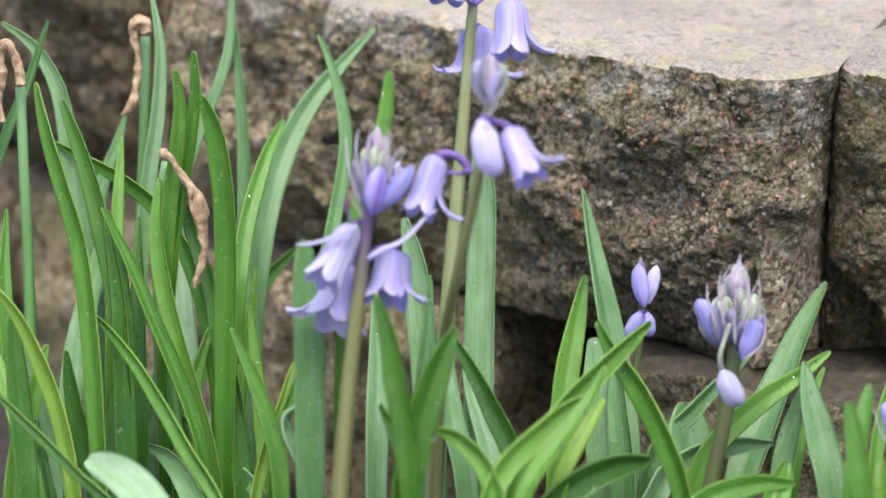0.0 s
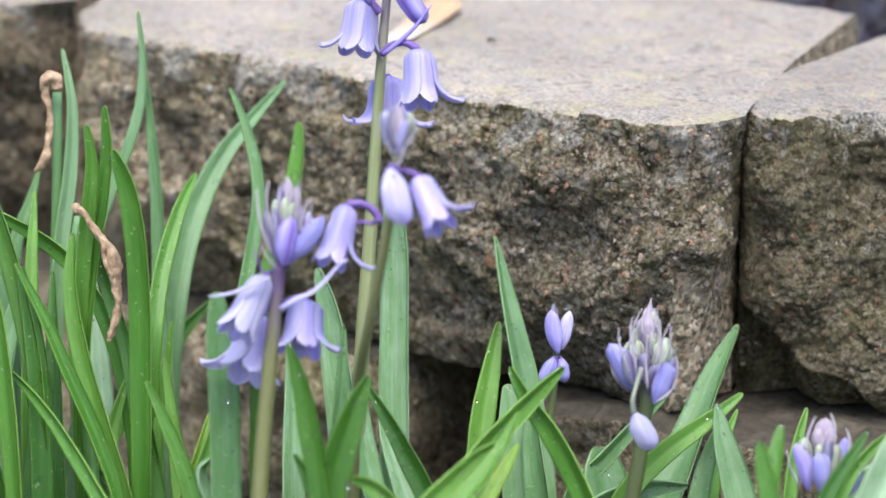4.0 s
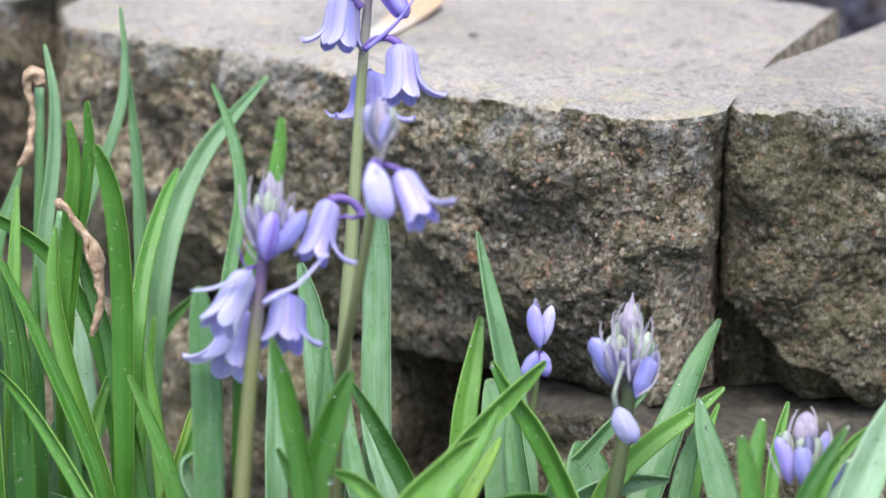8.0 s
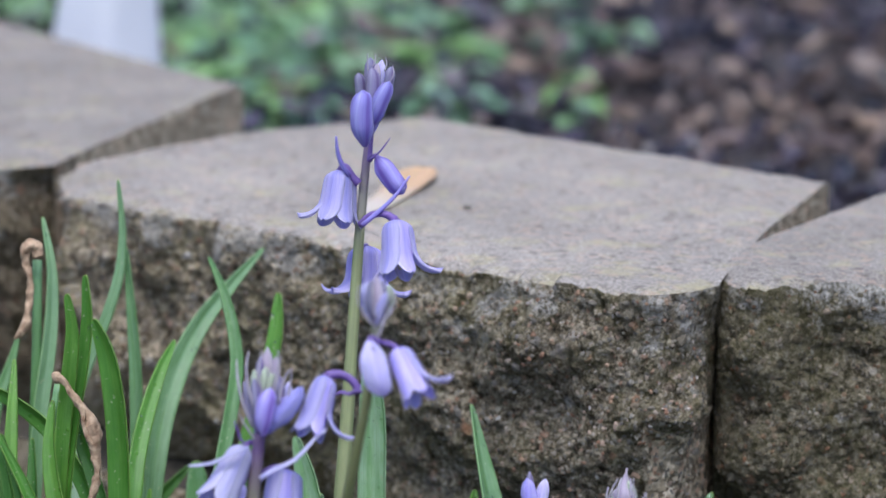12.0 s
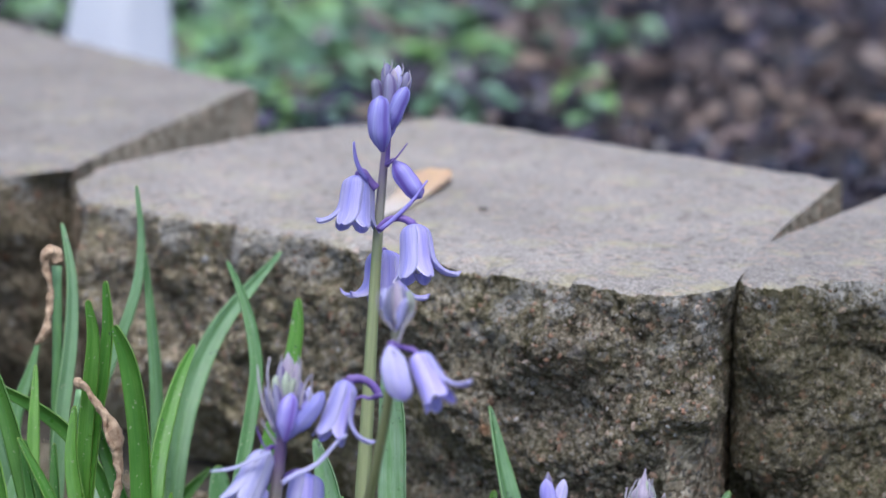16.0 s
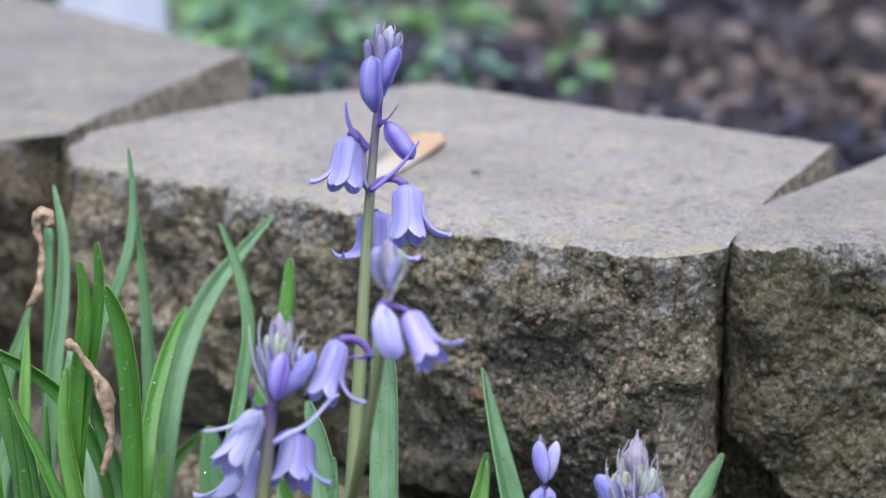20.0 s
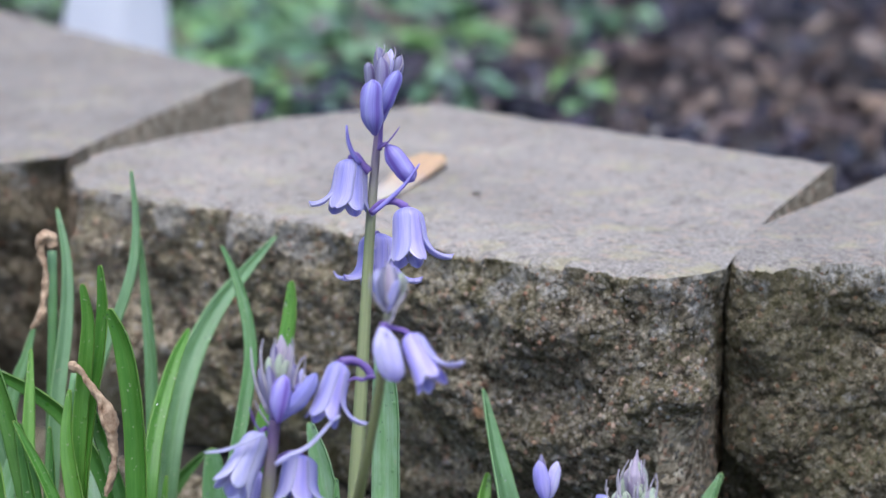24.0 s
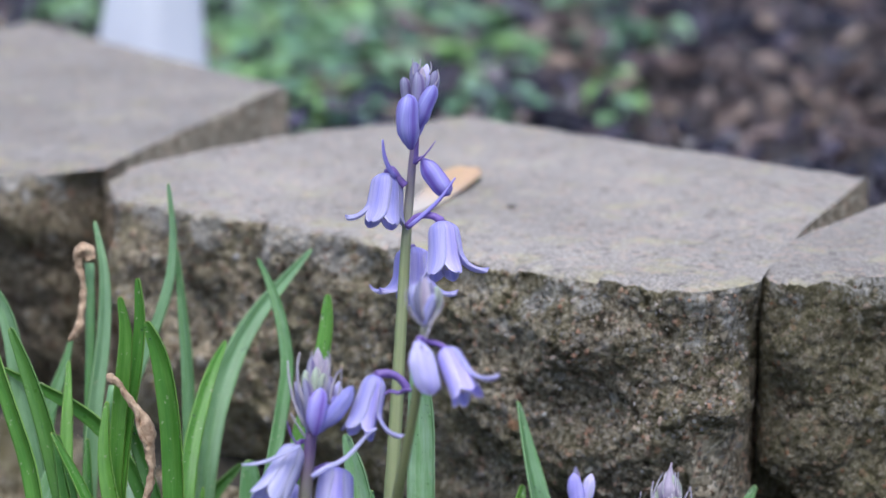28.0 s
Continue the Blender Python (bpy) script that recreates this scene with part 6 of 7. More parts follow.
leaf(blu_b, M_LIME, 4.3, -10, (0.0347, -0.2074, -0.0040), (0.0345, -0.2051, 0.0498), (0.0342, -0.2008, 0.1036), (0.0337, -0.1928, 0.1100), (0.0330, -0.1852, 0.1152), (0.0319, -0.1784, 0.1190))
leaf(blu_b, M_GREEN, 7.8, -34, (0.0632, -0.1742, -0.0040), (0.0598, -0.1727, 0.0465), (0.0536, -0.1700, 0.0970), (0.0419, -0.1648, 0.1093), (0.0307, -0.1604, 0.1185), (0.0193, -0.1566, 0.1258), (0.0100, -0.1517, 0.1323), fold=0.35)
leaf(blu_b, M_DARK, 9.2, 25, (0.0329, -0.2246, -0.0040), (0.0332, -0.2219, 0.0424), (0.0338, -0.2168, 0.0887), (0.0349, -0.2073, 0.0949), (0.0387, -0.1959, 0.1005), (0.0433, -0.1852, 0.1026), (0.0470, -0.1760, 0.1022), sharp=2.6)

blu_d = thing("bluebell_plant", "slender bluebell in bud beside the wall", "bluebell", "flowering bluebells")
stalk(blu_d, "stem", M_STEM_G, 1.67, 1.11, (-0.0113, -0.1095, -0.0040), (-0.0160, -0.0945, 0.0714), (-0.0177, -0.0888, 0.0930), (-0.0184, -0.0847, 0.1073), (-0.0197, -0.0822, 0.1181))
bud(blu_d, M_BUD_VIOLET, (-0.0158, -0.0868, 0.1168), (-0.0200, -0.0850, 0.1303), 5.5, point=0.35)
bud(blu_d, M_PETAL_PALE, (-0.0171, -0.0826, 0.1168), (-0.0170, -0.0784, 0.1291), 4.4, point=0.4)
bud(blu_d, M_BUD_GREY, (-0.0211, -0.0800, 0.1178), (-0.0239, -0.0776, 0.1303), 3.7, point=0.8)
bud(blu_d, M_BUD_VIOLET, (-0.0169, -0.0868, 0.1155), (-0.0193, -0.0917, 0.1062), 5.0, (-0.0164, -0.0875, 0.1123), (-0.0165, -0.0868, 0.1144))
bud(blu_d, M_BUD_VIOLET, (-0.0166, -0.0843, 0.1149), (-0.0141, -0.0855, 0.1068), 4.6, (-0.0171, -0.0857, 0.1117), (-0.0169, -0.0848, 0.1139))
leaf(blu_d, M_BLUE, 10.3, 30, (0.0019, -0.1166, -0.0040), (-0.0003, -0.1148, 0.0343), (-0.0045, -0.1113, 0.0726), (-0.0123, -0.1050, 0.0924), (-0.0212, -0.0993, 0.1123), (-0.0289, -0.0945, 0.1271), (-0.0359, -0.0897, 0.1403), (-0.0422, -0.0849, 0.1519), twist=25, sharp=1.6)
leaf(blu_d, M_GREEN, 8.1, 13, (-0.0216, -0.1270, -0.0040), (-0.0230, -0.1242, 0.0361), (-0.0255, -0.1189, 0.0762), (-0.0303, -0.1090, 0.0978), (-0.0331, -0.1000, 0.1123), (-0.0359, -0.0915, 0.1253))
leaf(blu_d, M_BLUE, 10.7, 5, (-0.0007, -0.1264, -0.0040), (-0.0031, -0.1241, 0.0342), (-0.0075, -0.1199, 0.0724), (-0.0157, -0.1120, 0.0955), (-0.0223, -0.1057, 0.1099), sharp=2.6)
leaf(blu_d, M_BLUE, 9.1, -32, (0.0105, -0.1314, -0.0040), (0.0079, -0.1288, 0.0359), (0.0030, -0.1240, 0.0757), (-0.0061, -0.1150, 0.0943), (-0.0133, -0.1069, 0.1060))
leaf(blu_d, M_BLUE, 5.5, 22, (0.0024, -0.1155, -0.0040), (0.0036, -0.1127, 0.0386), (0.0059, -0.1074, 0.0812), (0.0102, -0.0976, 0.0889), (0.0145, -0.0876, 0.0976), (0.0201, -0.0763, 0.1067))

blu_e = thing("bluebell_plant", "bluebell with a plump head of unopened buds", "bluebell", "flowering bluebells")
stalk(blu_e, "stem", M_STEM_G, 2.68, 2.25, (0.0450, -0.1632, -0.0040), (0.0462, -0.1386, 0.0921), (0.0464, -0.1353, 0.1022), (0.0460, -0.1312, 0.1156), (0.0453, -0.1279, 0.1276))
raceme(blu_e, (0.0460, -0.1288, 0.1233), (0.0423, -0.1225, 0.1510), 21.5, 24, [M_BUD_GREY, M_BUD_GREEN, M_BUD_GREEN, M_BUD_GREEN, M_BUD_GREEN], bracts=9, cone=0.27, seed=5, spread=30, big=0.40)
bud(blu_e, M_BUD_VIOLET, (0.0477, -0.1406, 0.1292), (0.0395, -0.1413, 0.1424), 6.3, point=0.15)
bud(blu_e, M_BUD_VIOLET, (0.0564, -0.1422, 0.1266), (0.0579, -0.1371, 0.1386), 5.6, point=0.15)
bud(blu_e, M_BUD_GREY, (0.0491, -0.1419, 0.1301), (0.0450, -0.1406, 0.1412), 4.6, point=0.3)
bud(blu_e, M_BUD_VIOLET, (0.0530, -0.1335, 0.1260), (0.0545, -0.1293, 0.1352), 4.5, point=0.2)
bud(blu_e, M_PETAL_PALE, (0.0534, -0.1485, 0.1249), (0.0602, -0.1480, 0.1147), 6.8, (0.0541, -0.1456, 0.1385), (0.0536, -0.1477, 0.1335), (0.0534, -0.1495, 0.1289), point=0.0, label='drooping pale lilac bud', ped_mat=M_BUD_GREEN)
bract(blu_e, (0.0505, -0.1472, 0.1370), (0.0475, -0.1470, 0.1431), (0.0461, -0.1466, 0.1467), (0.0459, -0.1458, 0.1495), r=0.34)
bract(blu_e, (0.0525, -0.1448, 0.1403), (0.0494, -0.1445, 0.1468), (0.0497, -0.1427, 0.1517), (0.0508, -0.1408, 0.1552), r=0.37)
bract(blu_e, (0.0559, -0.1454, 0.1323), (0.0542, -0.1437, 0.1404), (0.0533, -0.1416, 0.1482), r=0.42)
bract(blu_e, (0.0565, -0.1422, 0.1404), (0.0568, -0.1398, 0.1470), (0.0548, -0.1388, 0.1535), (0.0547, -0.1383, 0.1554), r=0.34)
bract(blu_e, (0.0582, -0.1417, 0.1388), (0.0594, -0.1388, 0.1451), (0.0591, -0.1378, 0.1487), (0.0584, -0.1374, 0.1513), r=0.34)
bract(blu_e, (0.0572, -0.1418, 0.1404), (0.0576, -0.1391, 0.1476), (0.0584, -0.1374, 0.1509), r=0.34)
bract(blu_e, (0.0587, -0.1452, 0.1281), (0.0625, -0.1413, 0.1324), (0.0624, -0.1391, 0.1390), (0.0609, -0.1385, 0.1435), r=0.41)
bract(blu_e, (0.0525, -0.1459, 0.1371), (0.0500, -0.1448, 0.1448), (0.0497, -0.1438, 0.1484), r=0.41)
bract(blu_e, (0.0568, -0.1426, 0.1388), (0.0567, -0.1402, 0.1460), (0.0553, -0.1391, 0.1518), r=0.41)
leaf(blu_e, M_BLUE, 12.2, -31, (0.0253, -0.0984, -0.0040), (0.0247, -0.0946, 0.0299), (0.0237, -0.0876, 0.0638), (0.0217, -0.0746, 0.0791), (0.0207, -0.0613, 0.0929), (0.0203, -0.0469, 0.1087), (0.0203, -0.0337, 0.1204), sharp=1.5)
leaf(blu_e, M_GREEN, 6.7, -6, (0.0324, -0.1368, -0.0040), (0.0335, -0.1342, 0.0408), (0.0354, -0.1295, 0.0856), (0.0389, -0.1206, 0.0953), (0.0448, -0.1105, 0.1036), (0.0517, -0.1001, 0.1108), (0.0569, -0.0911, 0.1173))
leaf(blu_e, M_GREEN, 3.6, 6, (0.0479, -0.0977, -0.0040), (0.0474, -0.0958, 0.0367), (0.0466, -0.0922, 0.0774), (0.0450, -0.0856, 0.0885), (0.0442, -0.0788, 0.0980), (0.0440, -0.0725, 0.1050))
leaf(blu_e, M_BLUE, 9.5, 12, (0.0758, -0.1142, -0.0040), (0.0739, -0.1132, 0.0399), (0.0704, -0.1113, 0.0838), (0.0639, -0.1077, 0.0963), (0.0578, -0.1043, 0.1071), (0.0532, -0.1006, 0.1157), sharp=1.7)
leaf(blu_e, M_BLUE, 7.1, -23, (0.0558, -0.1175, -0.0040), (0.0551, -0.1158, 0.0366), (0.0539, -0.1125, 0.0771), (0.0516, -0.1065, 0.0880), (0.0504, -0.1001, 0.0972), (0.0500, -0.0928, 0.1074))
leaf(blu_e, M_PALE, 8.1, 27, (0.0230, -0.1456, -0.0040), (0.0245, -0.1423, 0.0395), (0.0272, -0.1361, 0.0830), (0.0322, -0.1247, 0.0877), (0.0393, -0.1129, 0.0888), (0.0448, -0.1030, 0.0876), fold=0.4)
leaf(blu_e, M_GREEN, 6.9, -5, (0.0658, -0.1974, -0.0040), (0.0670, -0.1941, 0.0450), (0.0692, -0.1881, 0.0939), (0.0734, -0.1769, 0.0983), (0.0796, -0.1653, 0.0993), (0.0847, -0.1554, 0.0977), fold=0.35)
leaf(blu_e, M_BLUE, 16.4, 25, (0.0198, -0.1076, -0.0040), (0.0185, -0.1064, 0.0325), (0.0159, -0.1042, 0.0689), (0.0112, -0.1002, 0.0821), (0.0074, -0.0966, 0.0919), sharp=3)
leaf(blu_e, M_GREEN, 5.2, 15, (0.0590, -0.1315, -0.0040), (0.0585, -0.1293, 0.0356), (0.0575, -0.1253, 0.0753), (0.0556, -0.1179, 0.0820), (0.0542, -0.1110, 0.0862))
leaf(blu_e, M_GREEN, 4.7, 14, (0.0868, -0.1689, -0.0040), (0.0861, -0.1670, 0.0441), (0.0846, -0.1635, 0.0921), (0.0820, -0.1570, 0.0985), (0.0795, -0.1512, 0.1021))

blu_f = thing("bluebell_plant", "low bluebell with a crowded head of opening buds", "bluebell", "flowering bluebells")
stalk(blu_f, "stem", M_STEM_G, 2.90, 2.05, (0.1077, -0.1378, -0.0040), (0.1019, -0.1199, 0.0854), (0.1012, -0.1178, 0.0937), (0.1005, -0.1159, 0.1009))
bud(blu_f, M_BUD_VIOLET, (0.1036, -0.1307, 0.1054), (0.0979, -0.1290, 0.1187), 5.1, point=0.3)
bud(blu_f, M_BUD_GREEN, (0.1016, -0.1275, 0.1105), (0.0988, -0.1256, 0.1198), 4.1, point=0.3)
bud(blu_f, M_BUD_VIOLET, (0.1090, -0.1332, 0.1068), (0.1063, -0.1307, 0.1176), 4.5, point=0.2)
bud(blu_f, M_BUD_VIOLET, (0.1089, -0.1322, 0.1065), (0.1077, -0.1288, 0.1174), 4.4, point=0.2)
bud(blu_f, M_BUD_VIOLET, (0.1085, -0.1251, 0.1067), (0.1094, -0.1196, 0.1202), 4.1, point=0.45)
bud(blu_f, M_BUD_GREEN, (0.1095, -0.1271, 0.1095), (0.1091, -0.1237, 0.1191), 4.1, point=0.3)
bud(blu_f, M_BUD_VIOLET, (0.1131, -0.1249, 0.1037), (0.1151, -0.1200, 0.1140), 5.1, point=0.2)
bud(blu_f, M_BUD_GREEN, (0.1055, -0.1275, 0.1141), (0.1045, -0.1264, 0.1189), 3.2, point=0.2)
bud(blu_f, M_BUD_PINK, (0.1033, -0.1236, 0.1151), (0.1012, -0.1221, 0.1225), 3.7, point=0.4)
bud(blu_f, M_BUD_PINK, (0.1054, -0.1224, 0.1152), (0.1050, -0.1200, 0.1223), 3.7, point=0.4)
bud(blu_f, M_BUD_PINK, (0.1024, -0.1194, 0.1149), (0.1009, -0.1170, 0.1240), 6.1, point=0.45)
bud(blu_f, M_BUD_GREY, (0.1082, -0.1288, 0.1132), (0.1073, -0.1266, 0.1206), 3.4, point=0.3)
bract(blu_f, (0.1029, -0.1323, 0.1184), (0.1029, -0.1308, 0.1224), (0.1033, -0.1294, 0.1255), (0.1040, -0.1282, 0.1279), r=0.48)
bract(blu_f, (0.1095, -0.1279, 0.1203), (0.1095, -0.1264, 0.1244), (0.1086, -0.1260, 0.1270), (0.1075, -0.1259, 0.1290), r=0.48)
bract(blu_f, (0.1139, -0.1272, 0.1157), (0.1142, -0.1254, 0.1202), (0.1132, -0.1249, 0.1230), (0.1123, -0.1247, 0.1249), r=0.51)
bract(blu_f, (0.1033, -0.1357, 0.1085), (0.1001, -0.1357, 0.1135), (0.0982, -0.1350, 0.1182), r=0.37)
bract(blu_f, (0.1093, -0.1322, 0.1091), (0.1076, -0.1314, 0.1138), (0.1061, -0.1304, 0.1185), r=0.31)
leaf(blu_f, M_GREEN, 5.4, -6, (0.1268, -0.1866, -0.0040), (0.1258, -0.1859, 0.0540), (0.1239, -0.1846, 0.1120), (0.1204, -0.1822, 0.1207), (0.1172, -0.1801, 0.1279), (0.1142, -0.1779, 0.1349), sharp=3)
leaf(blu_f, M_GREEN, 5.2, -18, (0.1112, -0.1703, -0.0040), (0.1106, -0.1686, 0.0506), (0.1094, -0.1654, 0.1053), (0.1072, -0.1596, 0.1153), (0.1055, -0.1538, 0.1237), (0.1039, -0.1485, 0.1305), sharp=2.6)
leaf(blu_f, M_GREEN, 4.2, 23, (0.0807, -0.1043, -0.0040), (0.0800, -0.1024, 0.0399), (0.0787, -0.0989, 0.0839), (0.0762, -0.0925, 0.0964), (0.0748, -0.0863, 0.1056), (0.0739, -0.0803, 0.1130))
leaf(blu_f, M_DARK, 4.2, -6, (0.1209, -0.1675, -0.0040), (0.1215, -0.1655, 0.0515), (0.1227, -0.1617, 0.1069), (0.1249, -0.1547, 0.1174), (0.1274, -0.1481, 0.1255), (0.1292, -0.1427, 0.1316))
leaf(blu_f, M_GREEN, 3.7, 15, (0.1154, -0.1413, -0.0040), (0.1156, -0.1392, 0.0505), (0.1161, -0.1352, 0.1051), (0.1170, -0.1278, 0.1129), (0.1191, -0.1202, 0.1188), (0.1215, -0.1131, 0.1225))
leaf(blu_f, M_PALE, 11.8, 5, (0.1299, -0.1519, -0.0040), (0.1301, -0.1493, 0.0498), (0.1307, -0.1443, 0.1036), (0.1317, -0.1351, 0.1168), (0.1329, -0.1262, 0.1285), (0.1337, -0.1181, 0.1387), sharp=2.0)
leaf(blu_f, M_PALE, 7.5, 19, (0.1082, -0.1256, -0.0040), (0.1081, -0.1237, 0.0432), (0.1081, -0.1202, 0.0904), (0.1081, -0.1137, 0.0975), (0.1102, -0.1057, 0.1047), (0.1127, -0.0982, 0.1093))
leaf(blu_f, M_LIME, 4.8, -21, (0.1237, -0.1719, -0.0040), (0.1229, -0.1710, 0.0507), (0.1216, -0.1693, 0.1055), (0.1191, -0.1662, 0.1109), (0.1169, -0.1633, 0.1148))
drop(blu_c, (-0.0339, -0.2335, 0.1341), 0.66)
drop(blu_c, (-0.0373, -0.2328, 0.1438), 0.50)
drop(blu_c, (-0.0306, -0.2358, 0.1197), 0.66)
drop(blu_c, (-0.0313, -0.2394, 0.1100), 0.50)
drop(blu_c, (-0.0323, -0.2346, 0.1269), 0.50)
drop(blu_c, (0.0170, -0.2421, 0.1202), 1.13)
drop(blu_c, (0.0176, -0.2395, 0.1271), 0.48)
drop(blu_c, (0.0132, -0.2413, 0.1311), 0.48)
drop(blu_c, (0.0173, -0.2354, 0.1405), 0.32)
drop(blu_c, (0.0057, -0.2480, 0.1390), 0.48)
drop(blu_c, (0.0079, -0.2491, 0.1305), 0.48)
drop(blu_c, (0.0031, -0.2456, 0.1522), 0.32)
drop(blu_b, (0.0549, -0.2218, 0.1305), 0.48)
drop(blu_b, (0.0542, -0.2248, 0.1228), 0.48)
drop(blu_b, (0.0512, -0.2275, 0.1209), 0.64)

# ---- the bed behind the wall ----
def mulch_bed():
    rnd = random.Random(11)
    verts, faces, kinds = [], [], []
    for k in range(15000):
        x, y = rnd.uniform(-1.7, 0.6), 0.17 + 1.75 * rnd.random() ** 0.9
        if y < 0.30 - 0.32 * (x + 0.37) and x < -0.30:
            y += 0.14
        far = math.hypot((x + 0.55) / 1.15, (y - 0.80) / 1.05) + 0.16 * noise.noise((x * 4, y * 4, 1.0))
        if far > 1.0 and rnd.random() < min(1.0, (far - 1.0) * 6):
            continue
        ln, wd, th = rnd.uniform(0.006, 0.024) + (0.022 if rnd.random() < 0.05 else 0), rnd.uniform(0.004, 0.013), rnd.uniform(0.001, 0.006)
        m = pose(x, y, Z_BED + 0.004 + rnd.uniform(0.0, 0.026), rnd.gauss(0, 34), rnd.gauss(0, 34), rnd.uniform(0, 360))
        # a drier, browner drift of bark lies over the wet dark mulch
        drift = 0.75 * math.exp(-((x + 0.40) / 0.16) ** 2 - ((y - 0.80) / 0.17) ** 2) + 0.9 * noise.noise((x * 7, y * 7, 4.0)) + 0.10
        paler = 1 if drift > rnd.uniform(0.25, 0.60) else 0
        i = len(verts)
        for sz in (-1, 1):
            for sx, sy in ((-1, -0.7), (-0.3, -1), (1, -0.6), (0.8, 0.8), (-0.2, 1), (-0.9, 0.5)):
                verts.append(m @ Vector((sx * ln / 2 * rnd.uniform(0.7, 1.15), sy * wd / 2 * rnd.uniform(0.7, 1.15), sz * th / 2)))
        faces.append([i + j for j in range(5, -1, -1)])
        faces.append([i + 6 + j for j in range(6)])
        for j in range(6):
            faces.append([i + j, i + (j + 1) % 6, i + 6 + (j + 1) % 6, i + 6 + j])
        kinds += [paler] * 8
    me = bpy.data.meshes.new("mulch")
    me.from_pydata(verts, [], faces)
    me.polygons.foreach_set("material_index", kinds)
    me.materials.append(M_MULCH)
    me.materials.append(M_MULCH_DRY)
    return tagged(new("mulch", me), "damp dark shredded bark mulch with drier brown drifts", "mulch", kind="stuff")


mulch_bed()


def pale_chip(x, y, ln, wd, turn, tilt=8, up=0.018):
    bm = bmesh.new()
    bmesh.ops.create_grid(bm, x_segments=10, y_segments=5, size=0.5)
    for v in bm.verts:
        e = 1 - 0.5 * (2 * abs(v.co.x)) ** 3
        v.co = Vector((v.co.x * ln, v.co.y * wd * e * (1 + 0.2 * noise.noise((v.co.x * 9, turn, 0))), 0.004 * noise.noise((v.co.x * 4, v.co.y * 4, turn))))
    g = bmesh.ops.extrude_face_region(bm, geom=bm.faces[:])
    for v in g["geom"]:
        if isinstance(v, bmesh.types.BMVert):
            v.co.z += 0.004
    ob = link_mesh("wood_chip", bm, M_CHIP)
    ob.matrix_world = pose(x, y, Z_BED + up, tilt, 4, turn)
    return tagged(ob, "pale tan wood chip lying on the dark mulch", "wood chip", "pale chips on the mulch")


def weed(x, y, spread, count, mat, seed, label):
    """A low weed: oval leaves on short stalks, spread out flat towards the light."""
    rnd = random.Random(seed)
    plant = thing("weed", label, "weed", "small weeds in the mulched bed")
    foot = Vector((x, y, Z_BED))
    count = round(count * 2.2)
    for k in range(count):
        th, rr = 2.4 * k + rnd.uniform(-0.5, 0.5), spread * (0.15 + 0.95 * (k + 0.5) / count)
        top = foot + Vector((math.cos(th) * rr, math.sin(th) * rr, 0.013 + 0.016 * (1 - k / count) + rnd.uniform(-0.004, 0.004)))
        part("stalk", tube(bmesh.new(), (foot + Vector((0, 0, -0.004)), foot.lerp(top, 0.5) + Vector((0, 0, 0.008)), top), (0.0014, 0.0011, 0.0009), 8, 6), M_STALK, plant)
        out = Vector((math.cos(th), math.sin(th), rnd.uniform(-0.05, 0.20))).normalized()
        side = out.cross(Vector((0, 0, 1))).normalized()
        nrm = side.cross(out)
        ln = (0.014 + 0.66 * spread) * rnd.uniform(0.8, 1.25)
        wd = ln * rnd.uniform(0.60, 0.85)
        rows, norms = [], []
        for i in range(9):
            v = i / 8
            w = wd * max(0.04, math.sin(math.pi * (0.04 + 0.96 * v) ** 0.8)) * 0.5
            c = top + out * ln * v - Vector((0, 0, ln * 0.35 * v * v))
            rows.append([c + side * w * u + nrm * (0.25 * w * u * u) for u in (-1, -0.5, 0, 0.5, 1)])
            norms.append([nrm] * 5)
        bm = bmesh.new()
        sheet(bm, rows, norms, 0.0005)
        part("leaf", bm, mat, plant)
    return plant


def white_post(x, y, turn, lean):
    """A tapered, blunt-edged white plastic garden ornament base."""
    bm = bmesh.new()
    rings = []
    for z, r in ((0, 0.0350), (0.004, 0.0360), (0.03, 0.0335), (0.06, 0.0300), (0.10, 0.0252), (0.17, 0.0212), (0.176, 0.0195)):
        ring = []
        for j in range(24):
            a = 2 * math.pi * j / 24
            k = 1 + 0.07 * math.cos(5 * a)
            ring.append(bm.verts.new((math.cos(a) * r * k, math.sin(a) * r * k, z)))
        rings.append(ring)
    for a, b in zip(rings, rings[1:]):
        for j in range(24):
            bm.faces.new((a[j], a[(j + 1) % 24], b[(j + 1) % 24], b[j]))
    bm.faces.new(list(reversed(rings[0])))
    bm.faces.new(rings[-1])
    ob = link_mesh("garden_ornament", bm, M_WHITE)
    ob.matrix_world = pose(x, y, Z_BED + 0.002, 0, lean, turn)
    return tagged(ob, "white plastic garden ornament standing in the mulch", "ornament")


def fallen_petal(a, b, c):
    bm = bmesh.new()
    path = along((a, b, c), 16)
    rows, norms = [], []
    for i, (p, t) in enumerate(path):
        v = i / 15
        side = t.cross(Vector((0, 0, 1))).normalized()
        w = 0.0046 + 0.0046 * v
        w *= min(1.0, 0.25 + 3 * v) * (1.0 if v < 0.82 else max(0.12, 1 - ((v - 0.82) / 0.18) ** 2) ** 0.5)
        rows.append([p + side * w * u + Vector((0, 0, 0.0004 * (u * u) + 0.0001)) for u in (-1, -0.6, -0.2, 0.2, 0.6, 1)])
        norms.append([Vector((0, 0, 1))] * 6)
    sheet(bm, rows, norms, 0.0006)
    return tagged(link_mesh("fallen_petal", bm, M_FALLEN), "curled cream and tan fallen petal on the block", "petal")


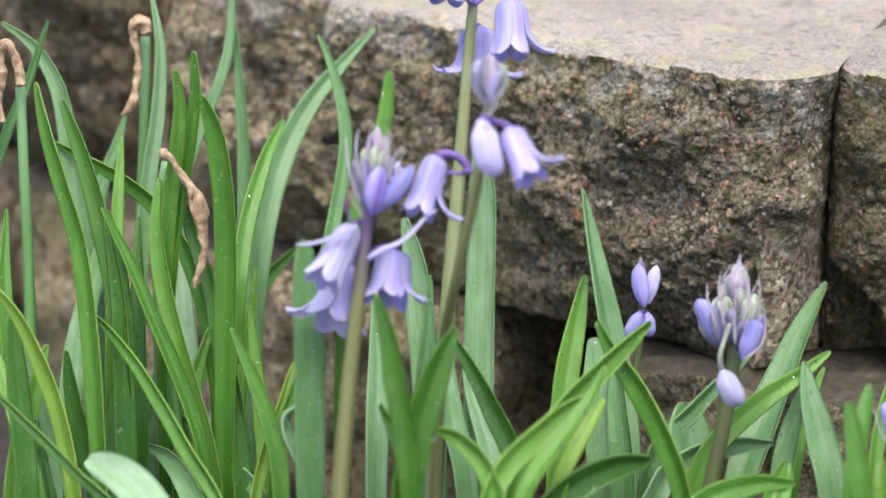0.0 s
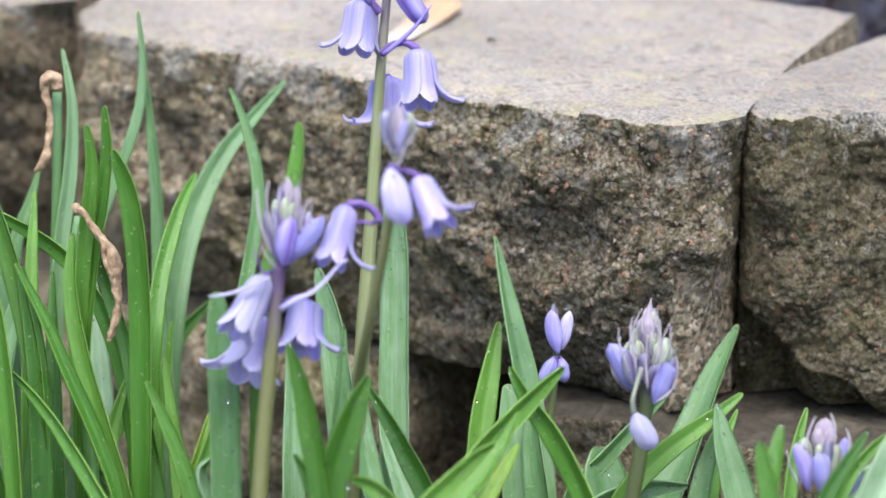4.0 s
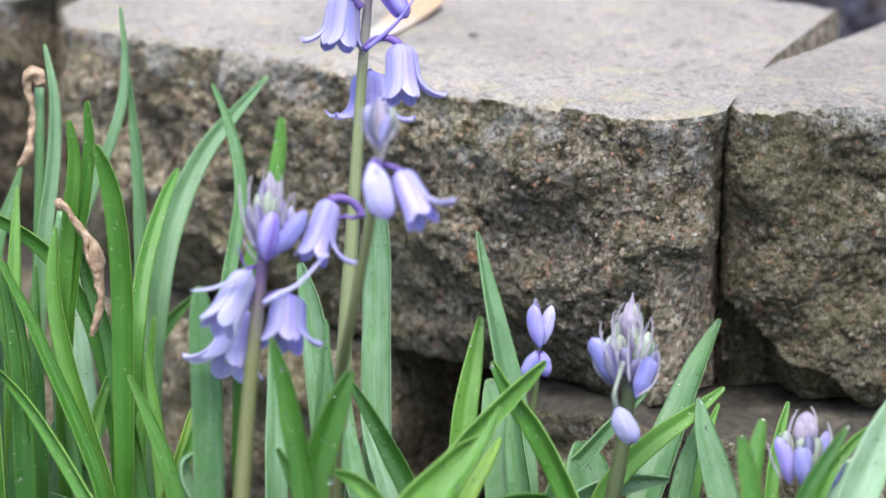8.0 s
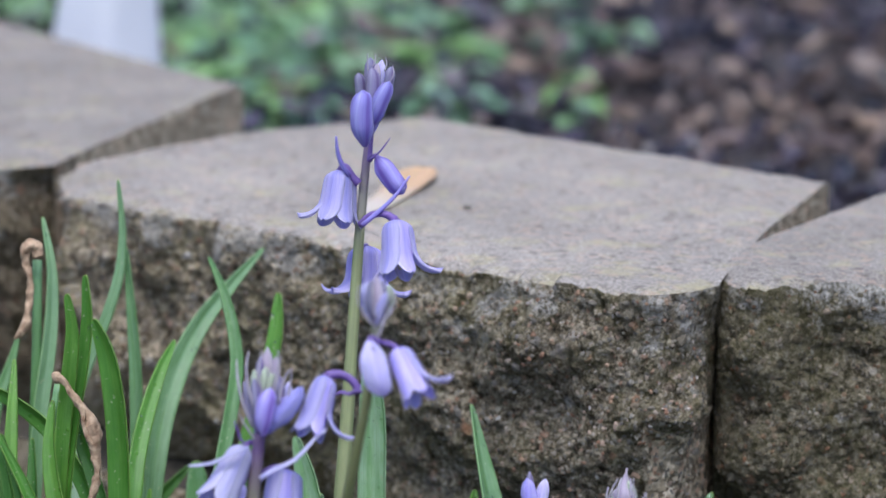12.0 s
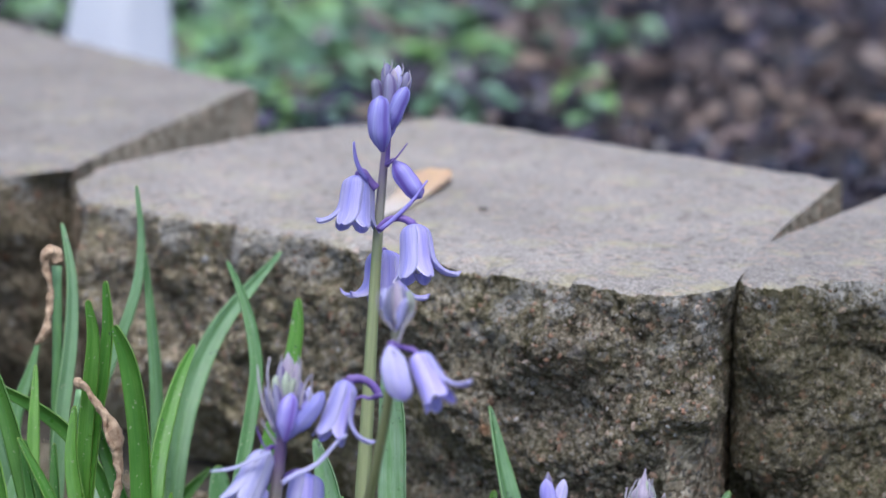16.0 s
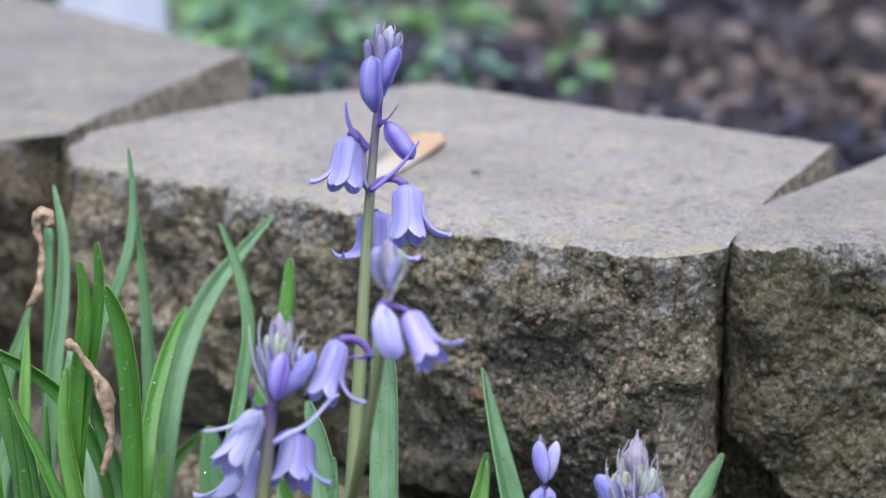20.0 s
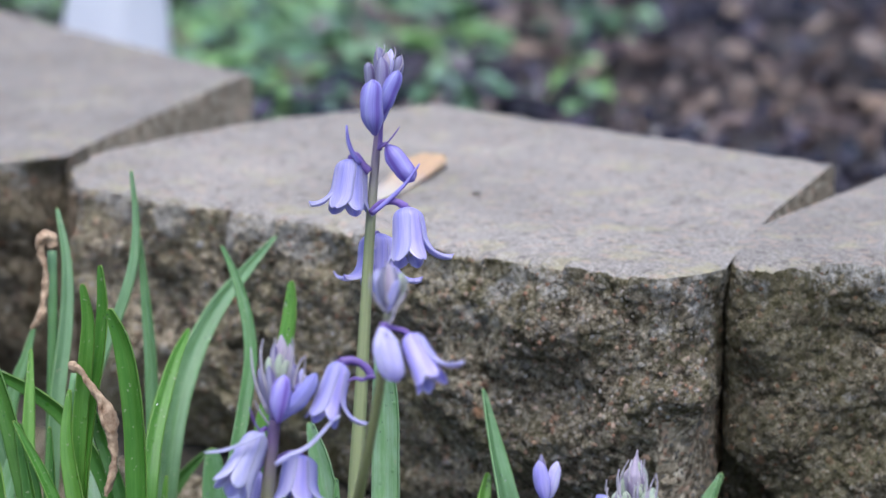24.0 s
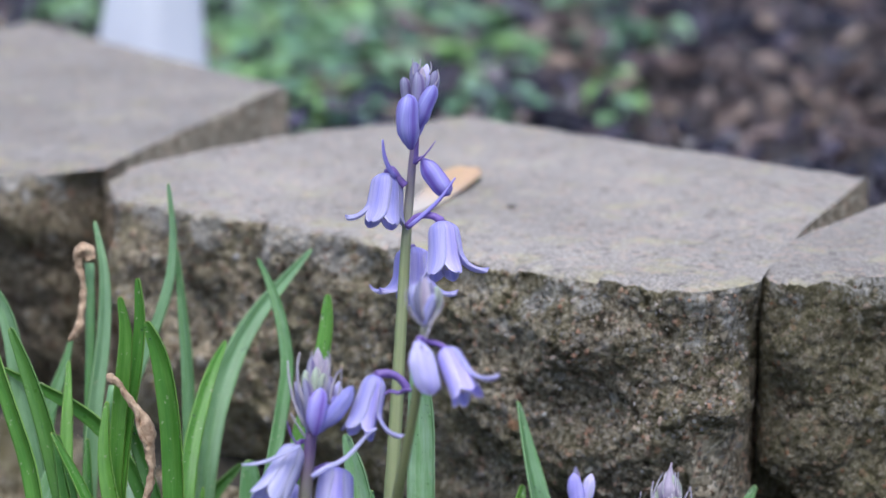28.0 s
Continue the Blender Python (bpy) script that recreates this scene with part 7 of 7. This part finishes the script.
def soil_crumb(x, y):
    bm = bmesh.new()
    bmesh.ops.create_icosphere(bm, subdivisions=3, radius=0.0015)
    for v in bm.verts:
        v.co *= 1 + 0.45 * noise.noise(v.co * 700)
        v.co = Vector((v.co.x * 1.25, v.co.y * 0.9, max(-0.0004, v.co.z * 0.55)))
    ob = link_mesh("soil_crumb", bm, M_DIRT)
    ob.matrix_world = pose(x, y, Z_TOP + 0.0003, 0, 0, 25)
    return tagged(ob, "dark crumb of soil on the concrete block", "crumb")

for x, y, ln in ((-0.676, 0.616, 0.026), (-0.559, 0.676, 0.022), (-0.710, 1.051, 0.045), (-0.575, 1.087, 0.026), (-0.410, 0.813, 0.023), (-0.325, 0.691, 0.020),
                 (-0.584, 0.743, 0.020), (-0.392, 0.724, 0.022), (-0.563, 0.961, 0.019), (-0.306, 0.683, 0.021), (-0.557, 0.531, 0.017)):
    pale_chip(x, y, ln, ln * 0.8, 2000 * ln + 90 * x)
for k, (x, y, spread, count, mat) in enumerate((
        (-0.788, 0.679, 0.0254, 12, M_WEED_LIME), (-0.819, 0.769, 0.0174, 8, M_WEED_LIME), (-0.711, 0.638, 0.0175, 9, M_WEED), (-0.683, 0.637, 0.0208, 11, M_WEED_BLUE),
        (-0.844, 0.873, 0.0181, 8, M_WEED_LIME), (-0.756, 0.791, 0.0210, 10, M_WEED), (-0.580, 0.511, 0.0179, 8, M_WEED_BLUE), (-0.592, 0.490, 0.0089, 5, M_WEED_LIME),
        (-0.669, 0.669, 0.0175, 8, M_WEED), (-0.777, 0.875, 0.0178, 8, M_WEED), (-0.638, 0.727, 0.0170, 7, M_WEED_LIME), (-0.523, 0.596, 0.0130, 6, M_WEED_BLUE),
        (-0.539, 0.574, 0.0110, 5, M_WEED_BLUE), (-0.718, 0.953, 0.0126, 5, M_WEED), (-0.610, 0.836, 0.0140, 6, M_WEED_BLUE), (-0.589, 0.871, 0.0126, 6, M_WEED),
        (-0.499, 0.668, 0.0085, 4, M_WEED_LIME), (-0.449, 0.596, 0.0070, 3, M_WEED), (-0.987, 0.724, 0.0195, 9, M_WEED), (-0.985, 0.753, 0.0158, 7, M_WEED_LIME),
        (-0.861, 0.956, 0.0203, 8, M_WEED), (-0.926, 0.888, 0.0202, 8, M_WEED_LIME), (-0.711, 0.994, 0.0119, 5, M_WEED_BLUE),
        (-0.909, 0.840, 0.0152, 6, M_WEED), (-0.821, 0.696, 0.0193, 5, M_WEED), (-0.786, 0.750, 0.0182, 5, M_WEED_BLUE), (-0.650, 0.519, 0.0186, 7, M_WEED_BLUE), (-0.839, 0.745, 0.0170, 7, M_WEED),
        (-0.795, 0.836, 0.0151, 6, M_WEED), (-0.843, 0.762, 0.0196, 7, M_WEED), (-0.736, 0.773, 0.0191, 6, M_WEED_BLUE), (-0.821, 0.773, 0.0156, 6, M_WEED_BLUE), (-0.681, 0.565, 0.0126, 8, M_WEED_LIME),
        (-0.738, 0.796, 0.0172, 7, M_WEED), (-0.810, 0.893, 0.0153, 6, M_WEED_LIME), (-0.801, 0.796, 0.0148, 7, M_WEED_LIME), (-0.623, 0.551, 0.0128, 5, M_WEED_LIME), (-0.693, 0.574, 0.0169, 6, M_WEED),
        (-0.768, 0.774, 0.0100, 6, M_WEED), (-0.762, 0.725, 0.0132, 5, M_WEED), (-0.634, 0.756, 0.0141, 4, M_WEED), (-0.581, 0.683, 0.0120, 4, M_WEED), (-0.917, 0.819, 0.0151, 6, M_WEED),
        (-0.733, 0.837, 0.0142, 4, M_WEED_BLUE), (-0.859, 0.801, 0.0146, 4, M_WEED_BLUE), (-0.707, 0.850, 0.0114, 4, M_WEED), (-0.844, 0.964, 0.0119, 5, M_WEED_BLUE), (-0.866, 0.788, 0.0142, 4, M_WEED),
        (-0.731, 0.581, 0.0104, 4, M_WEED_BLUE), (-0.942, 0.835, 0.0128, 4, M_WEED), (-0.794, 0.682, 0.0154, 5, M_WEED), (-0.703, 0.669, 0.0097, 6, M_WEED), (-0.747, 0.652, 0.0157, 4, M_WEED_BLUE))):
    weed(x, y, spread, count, mat, k + 1, {M_WEED_LIME: "bright lime-green leafy weed in the mulch", M_WEED: "soft green leafy weed in the mulch",
                                           M_WEED_BLUE: "grey-green broad-leaved weed in the mulch"}[mat])
white_post(-0.633, 0.405, 20, 4)
soil_crumb(-0.1230, 0.0273)
fallen_petal((-0.1431, -0.0130, 0.1910), (-0.1590, 0.0320, 0.1913), (-0.1728, 0.0690, 0.1935))
